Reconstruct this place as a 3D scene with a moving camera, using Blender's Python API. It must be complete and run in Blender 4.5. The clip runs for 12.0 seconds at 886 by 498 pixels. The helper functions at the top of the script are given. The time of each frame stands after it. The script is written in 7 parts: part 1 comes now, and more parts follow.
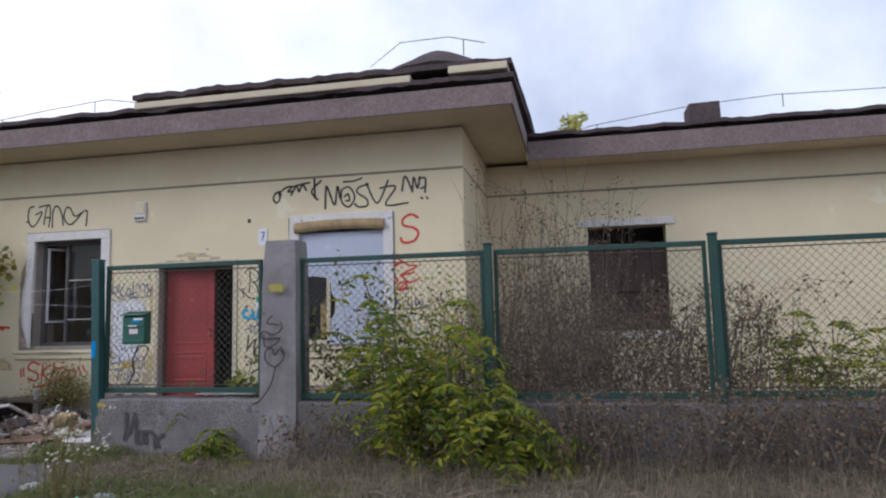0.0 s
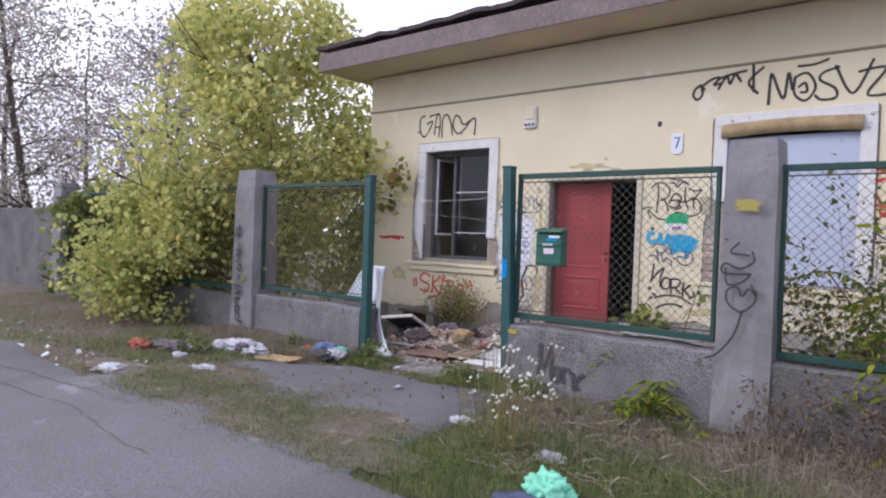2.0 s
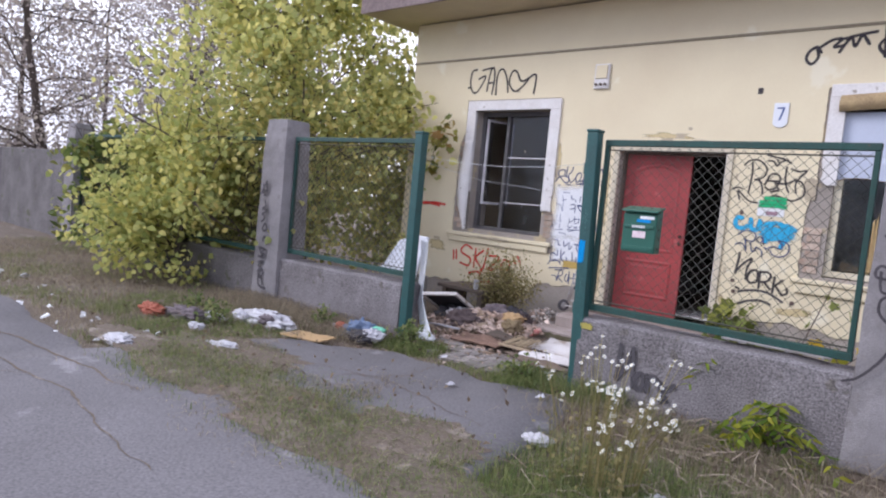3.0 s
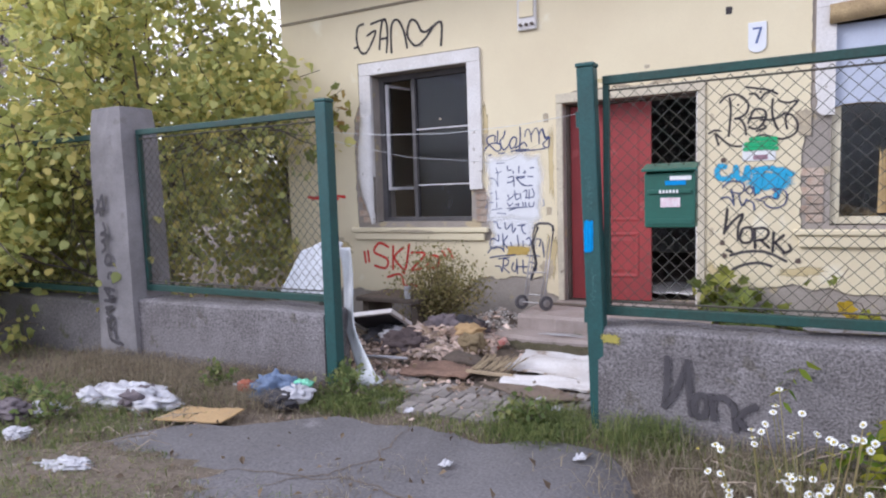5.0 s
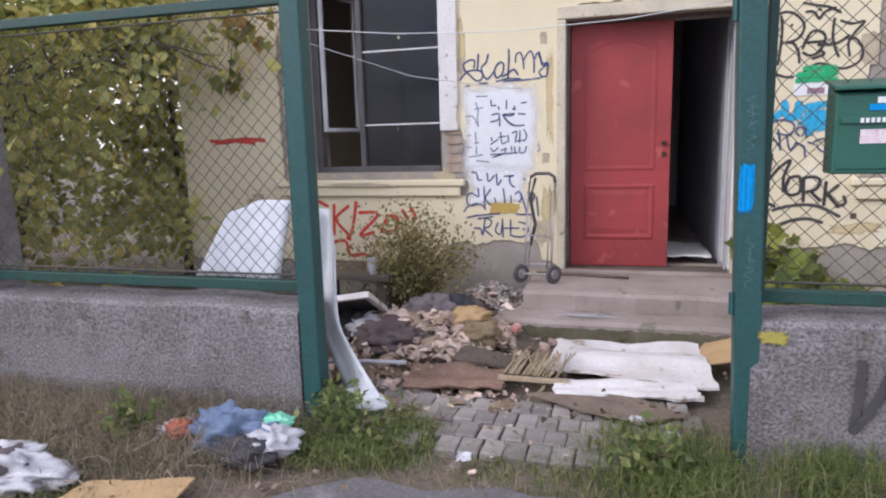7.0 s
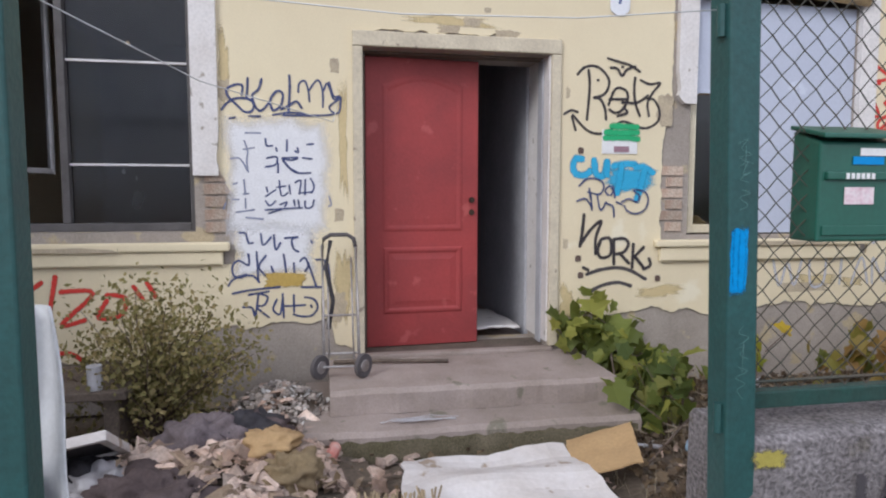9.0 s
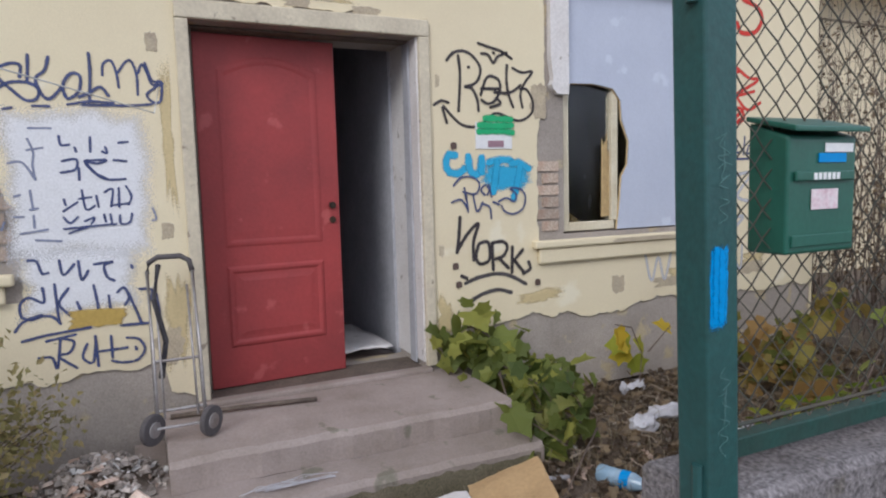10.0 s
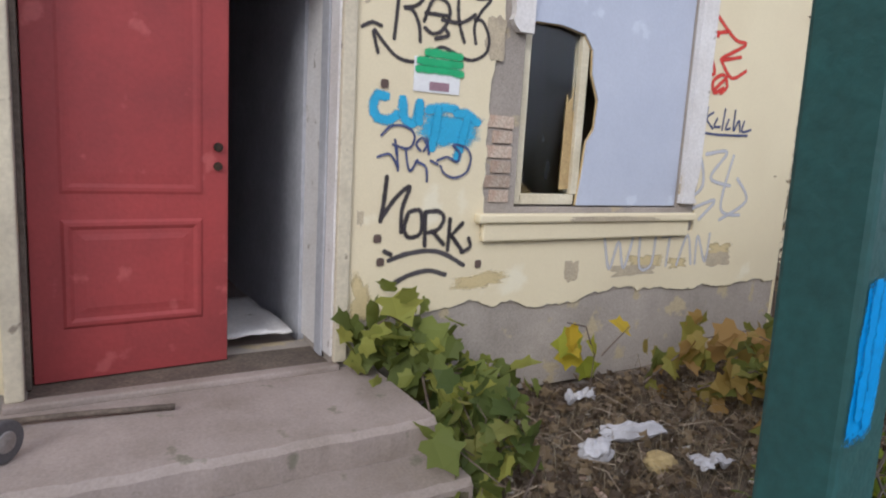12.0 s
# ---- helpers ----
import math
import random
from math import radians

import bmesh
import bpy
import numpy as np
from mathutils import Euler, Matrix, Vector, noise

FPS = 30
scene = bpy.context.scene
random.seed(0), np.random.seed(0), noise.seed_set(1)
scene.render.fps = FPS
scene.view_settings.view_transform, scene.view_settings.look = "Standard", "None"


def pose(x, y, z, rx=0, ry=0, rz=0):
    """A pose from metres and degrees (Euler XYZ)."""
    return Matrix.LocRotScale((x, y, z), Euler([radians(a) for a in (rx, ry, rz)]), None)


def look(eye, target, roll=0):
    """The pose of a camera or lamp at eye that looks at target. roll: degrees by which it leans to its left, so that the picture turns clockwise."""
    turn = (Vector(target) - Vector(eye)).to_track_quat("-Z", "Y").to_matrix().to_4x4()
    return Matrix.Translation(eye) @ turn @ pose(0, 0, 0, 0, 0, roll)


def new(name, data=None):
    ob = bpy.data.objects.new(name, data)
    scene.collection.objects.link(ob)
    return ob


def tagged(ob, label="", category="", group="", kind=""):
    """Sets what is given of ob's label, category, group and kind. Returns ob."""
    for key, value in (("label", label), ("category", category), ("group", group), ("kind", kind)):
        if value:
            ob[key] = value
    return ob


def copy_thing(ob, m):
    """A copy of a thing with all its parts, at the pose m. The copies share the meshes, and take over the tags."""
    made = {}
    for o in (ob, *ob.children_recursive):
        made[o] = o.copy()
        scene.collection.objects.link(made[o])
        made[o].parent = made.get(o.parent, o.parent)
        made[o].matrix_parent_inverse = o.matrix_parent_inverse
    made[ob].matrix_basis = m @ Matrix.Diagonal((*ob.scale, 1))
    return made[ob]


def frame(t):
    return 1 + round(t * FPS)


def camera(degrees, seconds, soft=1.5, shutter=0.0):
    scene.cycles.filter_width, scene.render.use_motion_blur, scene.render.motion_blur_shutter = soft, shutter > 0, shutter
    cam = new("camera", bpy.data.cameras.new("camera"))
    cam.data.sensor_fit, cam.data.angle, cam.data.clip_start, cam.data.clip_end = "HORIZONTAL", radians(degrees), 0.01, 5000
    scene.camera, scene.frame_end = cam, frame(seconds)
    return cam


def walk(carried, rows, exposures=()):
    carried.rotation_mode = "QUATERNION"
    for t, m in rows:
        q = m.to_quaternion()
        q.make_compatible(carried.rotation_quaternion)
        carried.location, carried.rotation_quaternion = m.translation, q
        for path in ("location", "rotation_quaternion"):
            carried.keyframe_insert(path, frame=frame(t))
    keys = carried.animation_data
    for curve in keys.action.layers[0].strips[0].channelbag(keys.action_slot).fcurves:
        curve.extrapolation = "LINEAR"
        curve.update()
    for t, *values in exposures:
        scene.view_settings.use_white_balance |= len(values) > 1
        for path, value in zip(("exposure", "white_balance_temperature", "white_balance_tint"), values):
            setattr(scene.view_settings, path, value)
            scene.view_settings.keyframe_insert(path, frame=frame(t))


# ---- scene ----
cam = camera(68.9, 12.0, soft=2.1)
PATH = [
    (0, (-1.363, 1.074, 1.41), (-1.762, 3.022, 1.618), -1.4),
    (0.5, (-1.787, 1.432, 1.465), (-2.71, 3.201, 1.6), -3.5),
    (1, (-2.245, 1.642, 1.467), (-3.221, 3.387, 1.514), -0.2),
    (1.5, (-2.695, 1.987, 1.389), (-3.931, 3.56, 1.373), 4.8),
    (2, (-3.114, 2.081, 1.416), (-4.376, 3.633, 1.382), 2.1),
    (2.5, (-3.558, 2.376, 1.372), (-4.74, 3.989, 1.312), 1.7),
    (2.7, (-3.774, 2.456, 1.427), (-5.059, 3.983, 1.289), 5.9),
    (4.3, (-4.986, 3.236, 1.463), (-6.144, 4.863, 1.331), -3.2),
    (4.5, (-5.141, 3.402, 1.444), (-6.212, 5.087, 1.318), -3.6),
    (5, (-5.577, 3.619, 1.433), (-6.525, 5.371, 1.254), -1.8),
    (5.5, (-5.961, 3.902, 1.392), (-6.849, 5.685, 1.206), -1.3),
    (6, (-6.352, 4.164, 1.374), (-7.058, 6.02, 1.139), -0.6),
    (6.5, (-6.713, 4.421, 1.353), (-7.466, 6.251, 1.065), 0.9),
    (7, (-7.078, 4.587, 1.354), (-7.622, 6.484, 1.024), -1.5),
    (7.2, (-7.183, 4.693, 1.352), (-7.678, 6.599, 0.996), -1.1),
    (8.8, (-7.792, 5.538, 1.323), (-7.508, 7.51, 1.15), -0.4),
    (9, (-7.818, 5.685, 1.333), (-7.446, 7.643, 1.163), 0.1),
    (9.5, (-7.798, 6.023, 1.387), (-7.244, 7.939, 1.233), -1.2),
    (10, (-7.821, 6.294, 1.392), (-6.979, 8.098, 1.195), -1.5),
    (10.5, (-7.739, 6.544, 1.349), (-7.068, 8.405, 1.057), 2.8),
    (11, (-7.639, 6.645, 1.349), (-6.754, 8.392, 0.948), 3.4),
    (11.5, (-7.607, 6.815, 1.325), (-6.604, 8.505, 0.959), 5.4),
    (12, (-7.411, 7.004, 1.352), (-6.394, 8.697, 1.039), 3.3),
]
walk(cam, [(t, look(eye, target, roll)) for t, eye, target, roll in PATH],
     [(0.0, -0.08, 5800, 10), (0.6, 0.09, 5800, 11), (1.5, 0.36, 5750, 16), (2.5, 0.57, 5800, 16), (5.0, 0.7, 5800, 14), (7.0, 0.68, 5950, 15), (9.0, 0.46, 6050, 11), (10.0, 0.34, 5970, 10), (11.0, 0.35, 6050, 10), (12.0, 0.43, 6050, 10)])

# ---- light ----
world = bpy.data.worlds.new("overcast_sky")
scene.world = world
world.use_nodes = True
wn, wl = world.node_tree.nodes, world.node_tree.links
wn.clear()
SUN_ELEV, SUN_ROT = radians(32), radians(-48)
sky = wn.new("ShaderNodeTexSky")
sky.sky_type = "NISHITA"
sky.sun_disc = False
sky.sun_elevation, sky.sun_rotation = SUN_ELEV, SUN_ROT
sky.air_density, sky.dust_density = 1.0, 3.0
tc = wn.new("ShaderNodeTexCoord")
cloud = wn.new("ShaderNodeTexNoise")
cloud.inputs["Scale"].default_value = 2.6
cloud.inputs["Detail"].default_value = 6
cramp = wn.new("ShaderNodeValToRGB")
cramp.color_ramp.elements[0].position, cramp.color_ramp.elements[0].color = 0.36, (6.8, 7.1, 8.5, 1)
cramp.color_ramp.elements[1].position, cramp.color_ramp.elements[1].color = 0.62, (12.6, 12.5, 12.9, 1)
mixw = wn.new("ShaderNodeMix")
mixw.data_type = "RGBA"
mixw.inputs["Factor"].default_value = 0.82
bgw = wn.new("ShaderNodeBackground")
bgw.inputs["Strength"].default_value = 0.1
wo = wn.new("ShaderNodeOutputWorld")
wl.new(tc.outputs["Generated"], cloud.inputs["Vector"])
wl.new(cloud.outputs["Fac"], cramp.inputs["Fac"])
wl.new(sky.outputs["Color"], mixw.inputs["A"])
wl.new(cramp.outputs["Color"], mixw.inputs["B"])
wl.new(mixw.outputs["Result"], bgw.inputs["Color"])
wl.new(bgw.outputs["Background"], wo.inputs["Surface"])
sun = new("sun", bpy.data.lights.new("sun", "SUN"))
sun.data.energy, sun.data.angle, sun.data.color = 1.35, radians(25), (1.0, 0.95, 0.88)
sun.matrix_world = look((-26, -10, 17), (-6, 8, 0))


# ---- materials ----
def mat(name, base, other=None, rough=0.8, big=1.2, fine=40.0, amount=0.5, grain=0.25, bump=0.25, metal=0.0, third=None, where=0.62, rnd=0.0, island=0.0, spec=0.3):
    """A surface with stains (other, at scale big), a fine grain and, if third is given, patches of a third colour."""
    m = bpy.data.materials.new(name)
    m.use_nodes = True
    n, l = m.node_tree.nodes, m.node_tree.links
    b = n["Principled BSDF"]
    b.inputs["Roughness"].default_value = rough
    b.inputs["Metallic"].default_value = metal
    b.inputs["Specular IOR Level"].default_value = spec
    co = n.new("ShaderNodeTexCoord")
    n1 = n.new("ShaderNodeTexNoise")
    n1.inputs["Scale"].default_value, n1.inputs["Detail"].default_value, n1.inputs["Roughness"].default_value = big, 7, 0.62
    n2 = n.new("ShaderNodeTexNoise")
    n2.inputs["Scale"].default_value, n2.inputs["Detail"].default_value = fine, 4
    l.new(co.outputs["Object"], n1.inputs["Vector"])
    l.new(co.outputs["Object"], n2.inputs["Vector"])
    r1 = n.new("ShaderNodeMapRange")
    r1.inputs["From Min"].default_value, r1.inputs["From Max"].default_value = 0.35, 0.68
    r1.inputs["To Max"].default_value = amount
    l.new(n1.outputs["Fac"], r1.inputs["Value"])
    mx = n.new("ShaderNodeMix")
    mx.data_type = "RGBA"
    mx.inputs["A"].default_value = (*base, 1)
    mx.inputs["B"].default_value = (*(other or [c * 0.6 for c in base]), 1)
    l.new(r1.outputs["Result"], mx.inputs["Factor"])
    out = mx.outputs["Result"]
    if third:
        n3 = n.new("ShaderNodeTexNoise")
        n3.inputs["Scale"].default_value, n3.inputs["Detail"].default_value = big * 2.7, 8
        l.new(co.outputs["Object"], n3.inputs["Vector"])
        r3 = n.new("ShaderNodeMapRange")
        r3.inputs["From Min"].default_value, r3.inputs["From Max"].default_value = where, where + 0.05
        l.new(n3.outputs["Fac"], r3.inputs["Value"])
        m3 = n.new("ShaderNodeMix")
        m3.data_type = "RGBA"
        m3.inputs["B"].default_value = (*third, 1)
        l.new(out, m3.inputs["A"])
        l.new(r3.outputs["Result"], m3.inputs["Factor"])
        out = m3.outputs["Result"]
    hsv = n.new("ShaderNodeHueSaturation")
    rg = n.new("ShaderNodeMapRange")
    rg.inputs["From Min"].default_value, rg.inputs["From Max"].default_value = 0.25, 0.75
    rg.inputs["To Min"].default_value, rg.inputs["To Max"].default_value = 1 - grain, 1 + grain
    l.new(n2.outputs["Fac"], rg.inputs["Value"])
    val = rg.outputs["Result"]
    if rnd or island:
        src = n.new("ShaderNodeObjectInfo").outputs["Random"] if rnd else n.new("ShaderNodeNewGeometry").outputs["Random Per Island"]
        rr = n.new("ShaderNodeMapRange")
        rr.inputs["To Min"].default_value, rr.inputs["To Max"].default_value = 1 - (rnd or island), 1 + (rnd or island)
        l.new(src, rr.inputs["Value"])
        mu = n.new("ShaderNodeMath")
        mu.operation = "MULTIPLY"
        l.new(val, mu.inputs[0])
        l.new(rr.outputs["Result"], mu.inputs[1])
        val = mu.outputs["Value"]
    l.new(val, hsv.inputs["Value"])
    l.new(out, hsv.inputs["Color"])
    l.new(hsv.outputs["Color"], b.inputs["Base Color"])
    if bump:
        bp = n.new("ShaderNodeBump")
        bp.inputs["Strength"].default_value, bp.inputs["Distance"].default_value = bump, 0.01
        l.new(n2.outputs["Fac"], bp.inputs["Height"])
        l.new(bp.outputs["Normal"], b.inputs["Normal"])
    return m


def leaf_mat(name, a, bcol, c, rough=0.55, single=False):
    """Leaves whose colour changes from one to the next."""
    m = bpy.data.materials.new(name)
    m.use_nodes = True
    n, l = m.node_tree.nodes, m.node_tree.links
    b = n["Principled BSDF"]
    b.inputs["Roughness"].default_value = rough
    b.inputs["Specular IOR Level"].default_value = 0.25
    g = n.new("ShaderNodeNewGeometry")
    r = n.new("ShaderNodeValToRGB")
    e = r.color_ramp.elements
    e[0].position, e[0].color = 0.1, (*a, 1)
    e[1].position, e[1].color = 0.9, (*c, 1)
    mid = e.new(0.5)
    mid.color = (*bcol, 1)
    l.new(n.new("ShaderNodeObjectInfo").outputs["Random"] if single else g.outputs["Random Per Island"], r.inputs["Fac"])
    l.new(r.outputs["Color"], b.inputs["Base Color"])
    tr = n.new("ShaderNodeBsdfTranslucent")
    ms = n.new("ShaderNodeMixShader")
    ms.inputs["Fac"].default_value = 0.5
    l.new(r.outputs["Color"], tr.inputs["Color"])
    l.new(b.outputs["BSDF"], ms.inputs[1])
    l.new(tr.outputs["BSDF"], ms.inputs[2])
    l.new(ms.outputs["Shader"], n["Material Output"].inputs["Surface"])
    return m


CREAM = mat("cream_plaster", (0.74, 0.65, 0.46), (0.66, 0.56, 0.39), 0.9, 0.9, 120, 0.7, 0.04, 0.12, third=(0.76, 0.69, 0.53), where=0.66)
RENDER = mat("grey_render", (0.40, 0.35, 0.31), (0.27, 0.235, 0.205), 0.95, 2.2, 130, 0.8, 0.18, 0.35, third=(0.45, 0.37, 0.25), where=0.6)
WHITE = mat("white_paint_old", (0.72, 0.69, 0.68), (0.55, 0.50, 0.47), 0.7, 4, 60, 0.5, 0.1, 0.3, third=(0.36, 0.32, 0.28), where=0.66)
SOFFIT = mat("soffit_plaster", (0.68, 0.59, 0.43), (0.54, 0.46, 0.35), 0.9, 0.8, 50, 0.8, 0.08, 0.2)
ROOF = mat("dark_roof_felt", (0.075, 0.055, 0.06), (0.11, 0.085, 0.085), 0.9, 1.5, 30, 0.8, 0.3, 0.5)
FASCIA = mat("brown_fascia", (0.19, 0.145, 0.145), (0.25, 0.195, 0.19), 0.8, 2.5, 30, 0.8, 0.25, 0.3)
BRICKM = mat("old_brick", (0.42, 0.29, 0.22), (0.48, 0.41, 0.34), 0.92, 9, 80, 0.9, 0.25, 0.7, rnd=0.2)
CONC = mat("weathered_concrete", (0.285, 0.264, 0.27), (0.18, 0.165, 0.168), 0.95, 3.2, 130, 0.9, 0.2, 0.7, third=(0.22, 0.2, 0.2), where=0.62)
CONC_DARK = mat("stained_concrete", (0.22, 0.202, 0.208), (0.12, 0.106, 0.106), 0.95, 2.6, 75, 0.85, 0.62, 1.0, third=(0.14, 0.125, 0.115), where=0.63)
# Stained concrete, its colour also darkened for the shade on the overgrown low walls.
CONC_DIM = mat("dim_stained_concrete", (0.17, 0.155, 0.155), (0.09, 0.082, 0.08), 0.95, 1.8, 48, 0.9, 0.45, 1.0, third=(0.1, 0.1, 0.065), where=0.62)
STEPM = mat("worn_step_concrete", (0.385, 0.32, 0.295), (0.24, 0.195, 0.165), 0.92, 2.4, 90, 0.8, 0.12, 0.25, third=(0.21, 0.19, 0.15), where=0.62)
GREEN = mat("green_fence_paint", (0.022, 0.082, 0.08), (0.022, 0.06, 0.058), 0.5, 6, 60, 0.7, 0.15, 0.2, third=(0.10, 0.075, 0.05), where=0.74, spec=0.4)
WIRE = mat("rusty_dark_wire", (0.055, 0.06, 0.05), (0.10, 0.07, 0.05), 0.7, 8, 60, 0.6, 0.2, 0.0)
RED = mat("red_door_paint", (0.355, 0.056, 0.055), (0.25, 0.046, 0.047), 0.5, 2.2, 50, 0.95, 0.07, 0.12, third=(0.41, 0.09, 0.085), where=0.63, spec=0.3)
SHEET = mat("pale_blue_sheet", (0.50, 0.53, 0.63), (0.42, 0.45, 0.55), 0.6, 2.0, 60, 0.7, 0.04, 0.1, third=(0.55, 0.585, 0.68), where=0.64)
DARKWOOD = mat("dark_weathered_wood", (0.16, 0.125, 0.10), (0.09, 0.07, 0.06), 0.85, 5, 60, 0.8, 0.3, 0.4)
RAWWOOD = mat("raw_broken_wood", (0.56, 0.41, 0.2), (0.40, 0.27, 0.13), 0.85, 7, 70, 0.8, 0.2, 0.4)
ASPHALT = mat("worn_asphalt", (0.18, 0.168, 0.174), (0.135, 0.125, 0.128), 0.92, 0.8, 62, 0.8, 0.3, 0.6, third=(0.245, 0.23, 0.238), where=0.64)
SOIL = mat("littered_soil", (0.17, 0.132, 0.105), (0.115, 0.095, 0.07), 0.97, 1.4, 38, 0.8, 0.35, 0.5, third=(0.25, 0.21, 0.175), where=0.6)
INSIDE = mat("pale_inside_plaster", (0.74, 0.7, 0.71), (0.5, 0.47, 0.48), 0.95, 1.5, 30, 0.8, 0.2, 0.3)
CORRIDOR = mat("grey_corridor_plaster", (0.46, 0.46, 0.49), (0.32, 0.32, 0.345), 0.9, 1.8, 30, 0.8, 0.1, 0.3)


def glass_mat():
    """Old dusty window glass."""
    m = bpy.data.materials.new("window_glass")
    m.use_nodes = True
    b = m.node_tree.nodes["Principled BSDF"]
    b.inputs["Base Color"].default_value = (0.66, 0.68, 0.7, 1)
    b.inputs["Transmission Weight"].default_value = 1.0
    b.inputs["IOR"].default_value = 1.38
    n, l = m.node_tree.nodes, m.node_tree.links
    dust = n.new("ShaderNodeTexNoise")
    dust.inputs["Scale"].default_value, dust.inputs["Detail"].default_value = 3.0, 6
    r = n.new("ShaderNodeMapRange")
    r.inputs["From Min"].default_value, r.inputs["From Max"].default_value = 0.35, 0.7
    r.inputs["To Min"].default_value, r.inputs["To Max"].default_value = 0.04, 0.28
    l.new(dust.outputs["Fac"], r.inputs["Value"])
    l.new(r.outputs["Result"], b.inputs["Roughness"])
    return m


GLASS = glass_mat()


# ---- building blocks ----
ORIGIN = {}


class M:
    """A mesh in the making: vertices and faces."""

    def __init__(self):
        self.v, self.f = [], []

    def box(self, x0, x1, y0, y1, z0, z1, m=None):
        k = len(self.v)
        c = [Vector((x, y, z)) for x in (x0, x1) for y in (y0, y1) for z in (z0, z1)]
        self.v += [m @ p if m else p for p in c]
        self.f += [[k + i for i in q] for q in ((0, 1, 3, 2), (4, 6, 7, 5), (0, 4, 5, 1), (2, 3, 7, 6), (0, 2, 6, 4), (1, 5, 7, 3))]
        return self

    def tube(self, pts, r, sides=6, r2=None, cap=True):
        pts = [Vector(p) for p in pts]
        k, n = len(self.v), len(pts)
        for i, p in enumerate(pts):
            d = (pts[min(i + 1, n - 1)] - pts[max(i - 1, 0)]).normalized()
            a = d.cross(Vector((0, 0, 1)) if abs(d.z) < 0.9 else Vector((1, 0, 0))).normalized()
            b = d.cross(a)
            rad = r if r2 is None else r + (r2 - r) * i / max(1, n - 1)
            self.v += [p + rad * (a * math.cos(2 * math.pi * j / sides) + b * math.sin(2 * math.pi * j / sides)) for j in range(sides)]
        for i in range(n - 1):
            for j in range(sides):
                a0, a1 = k + i * sides + j, k + i * sides + (j + 1) % sides
                self.f.append([a0, a1, a1 + sides, a0 + sides])
        if cap:
            self.f.append([k + j for j in range(sides)][::-1])
            self.f.append([k + (n - 1) * sides + j for j in range(sides)])
        return self

    def grid(self, fn, nu, nv):
        """fn(u, v) gives a point for u, v from 0 to 1."""
        k = len(self.v)
        self.v += [Vector(fn(i / nu, j / nv)) for j in range(nv + 1) for i in range(nu + 1)]
        for j in range(nv):
            for i in range(nu):
                a = k + j * (nu + 1) + i
                self.f.append([a, a + 1, a + nu + 2, a + nu + 1])
        return self

    def poly(self, pts, d):
        """A flat outline, drawn out by the vector d."""
        k, n = len(self.v), len(pts)
        d = Vector(d)
        self.v += [Vector(p) for p in pts] + [Vector(p) + d for p in pts]
        self.f.append(list(range(k, k + n)))
        self.f.append(list(range(k + n, k + 2 * n))[::-1])
        self.f += [[k + i, k + n + i, k + n + (i + 1) % n, k + (i + 1) % n] for i in range(n)]
        return self

    def blob(self, c, rx, ry, rz, amp=0.25, freq=3.0, nu=14, nv=9, seed=0.0):
        """A lumpy closed body."""
        k = len(self.v)
        c = Vector(c)
        for j in range(nv + 1):
            th = math.pi * j / nv
            for i in range(nu):
                ph = 2 * math.pi * i / nu
                d = Vector((math.sin(th) * math.cos(ph), math.sin(th) * math.sin(ph), math.cos(th)))
                s = 1 + amp * 0.7 * noise.noise(d * freq + Vector((seed, seed * 1.7, 0))) + amp * 0.35 * abs(noise.noise(d * freq * 2.4 + Vector((seed, 0, seed))))
                self.v.append(c + Vector((d.x * rx * s, d.y * ry * s, d.z * rz * s)))
        for j in range(nv):
            for i in range(nu):
                a, b = k + j * nu + i, k + j * nu + (i + 1) % nu
                self.f.append([a, a + nu, b + nu, b])
        return self


def part(name, shape, material, parent=None, label="", bevel=0.0, smooth=False, thick=0.0):
    """Links a mesh in the making as ONE object, under parent if one is given."""
    o = ORIGIN.get(parent.name, Vector()) if parent else Vector()
    me = bpy.data.meshes.new(name)
    me.from_pydata([tuple(Vector(p) - o) for p in shape.v], [], [list(f) for f in shape.f])
    me.validate()
    bm = bmesh.new()
    bm.from_mesh(me)
    bmesh.ops.recalc_face_normals(bm, faces=bm.faces)
    bm.to_mesh(me)
    bm.free()
    if smooth:
        me.polygons.foreach_set("use_smooth", [True] * len(me.polygons))
    me.materials.append(material)
    ob = new(name, me)
    if parent:
        ob.parent = parent
        ORIGIN[ob.name] = o
    if label:
        ob["label"] = label
    if thick:
        s = ob.modifiers.new("solid", "SOLIDIFY")
        s.thickness, s.offset = thick, -1
    if bevel:
        b = ob.modifiers.new("bevel", "BEVEL")
        b.width, b.segments, b.limit_method = bevel, 2, "ANGLE"
    return ob


def thing(name, base, label, category, group="", kind=""):
    """An Empty at the base of a thing, to which its parts belong."""
    ob = new(name)
    ob.location = base
    ob.empty_display_size = 0.1
    ORIGIN[ob.name] = Vector(base)
    return tagged(ob, label, category, group, kind)


def n1(x, s=1.0, seed=0.0):
    return noise.noise(Vector((x * s, seed, seed * 0.37)))


# ---- ground ----
def ground_z(x, y):
    """Height of the bare ground."""
    if not (4.4 < y < 13 and -26 < x < 15):
        return -0.03
    fade = min(1.0, (y - 4.4) / 0.6)
    z = -0.025 + fade * 0.025 * noise.noise(Vector((x * 0.7, y * 0.7, 3)))
    return z + fade * 0.05 * min(1, max(0, (x + 4.8) / 1.5)) * min(1, max(0, (y - 4.8) / 1.6))


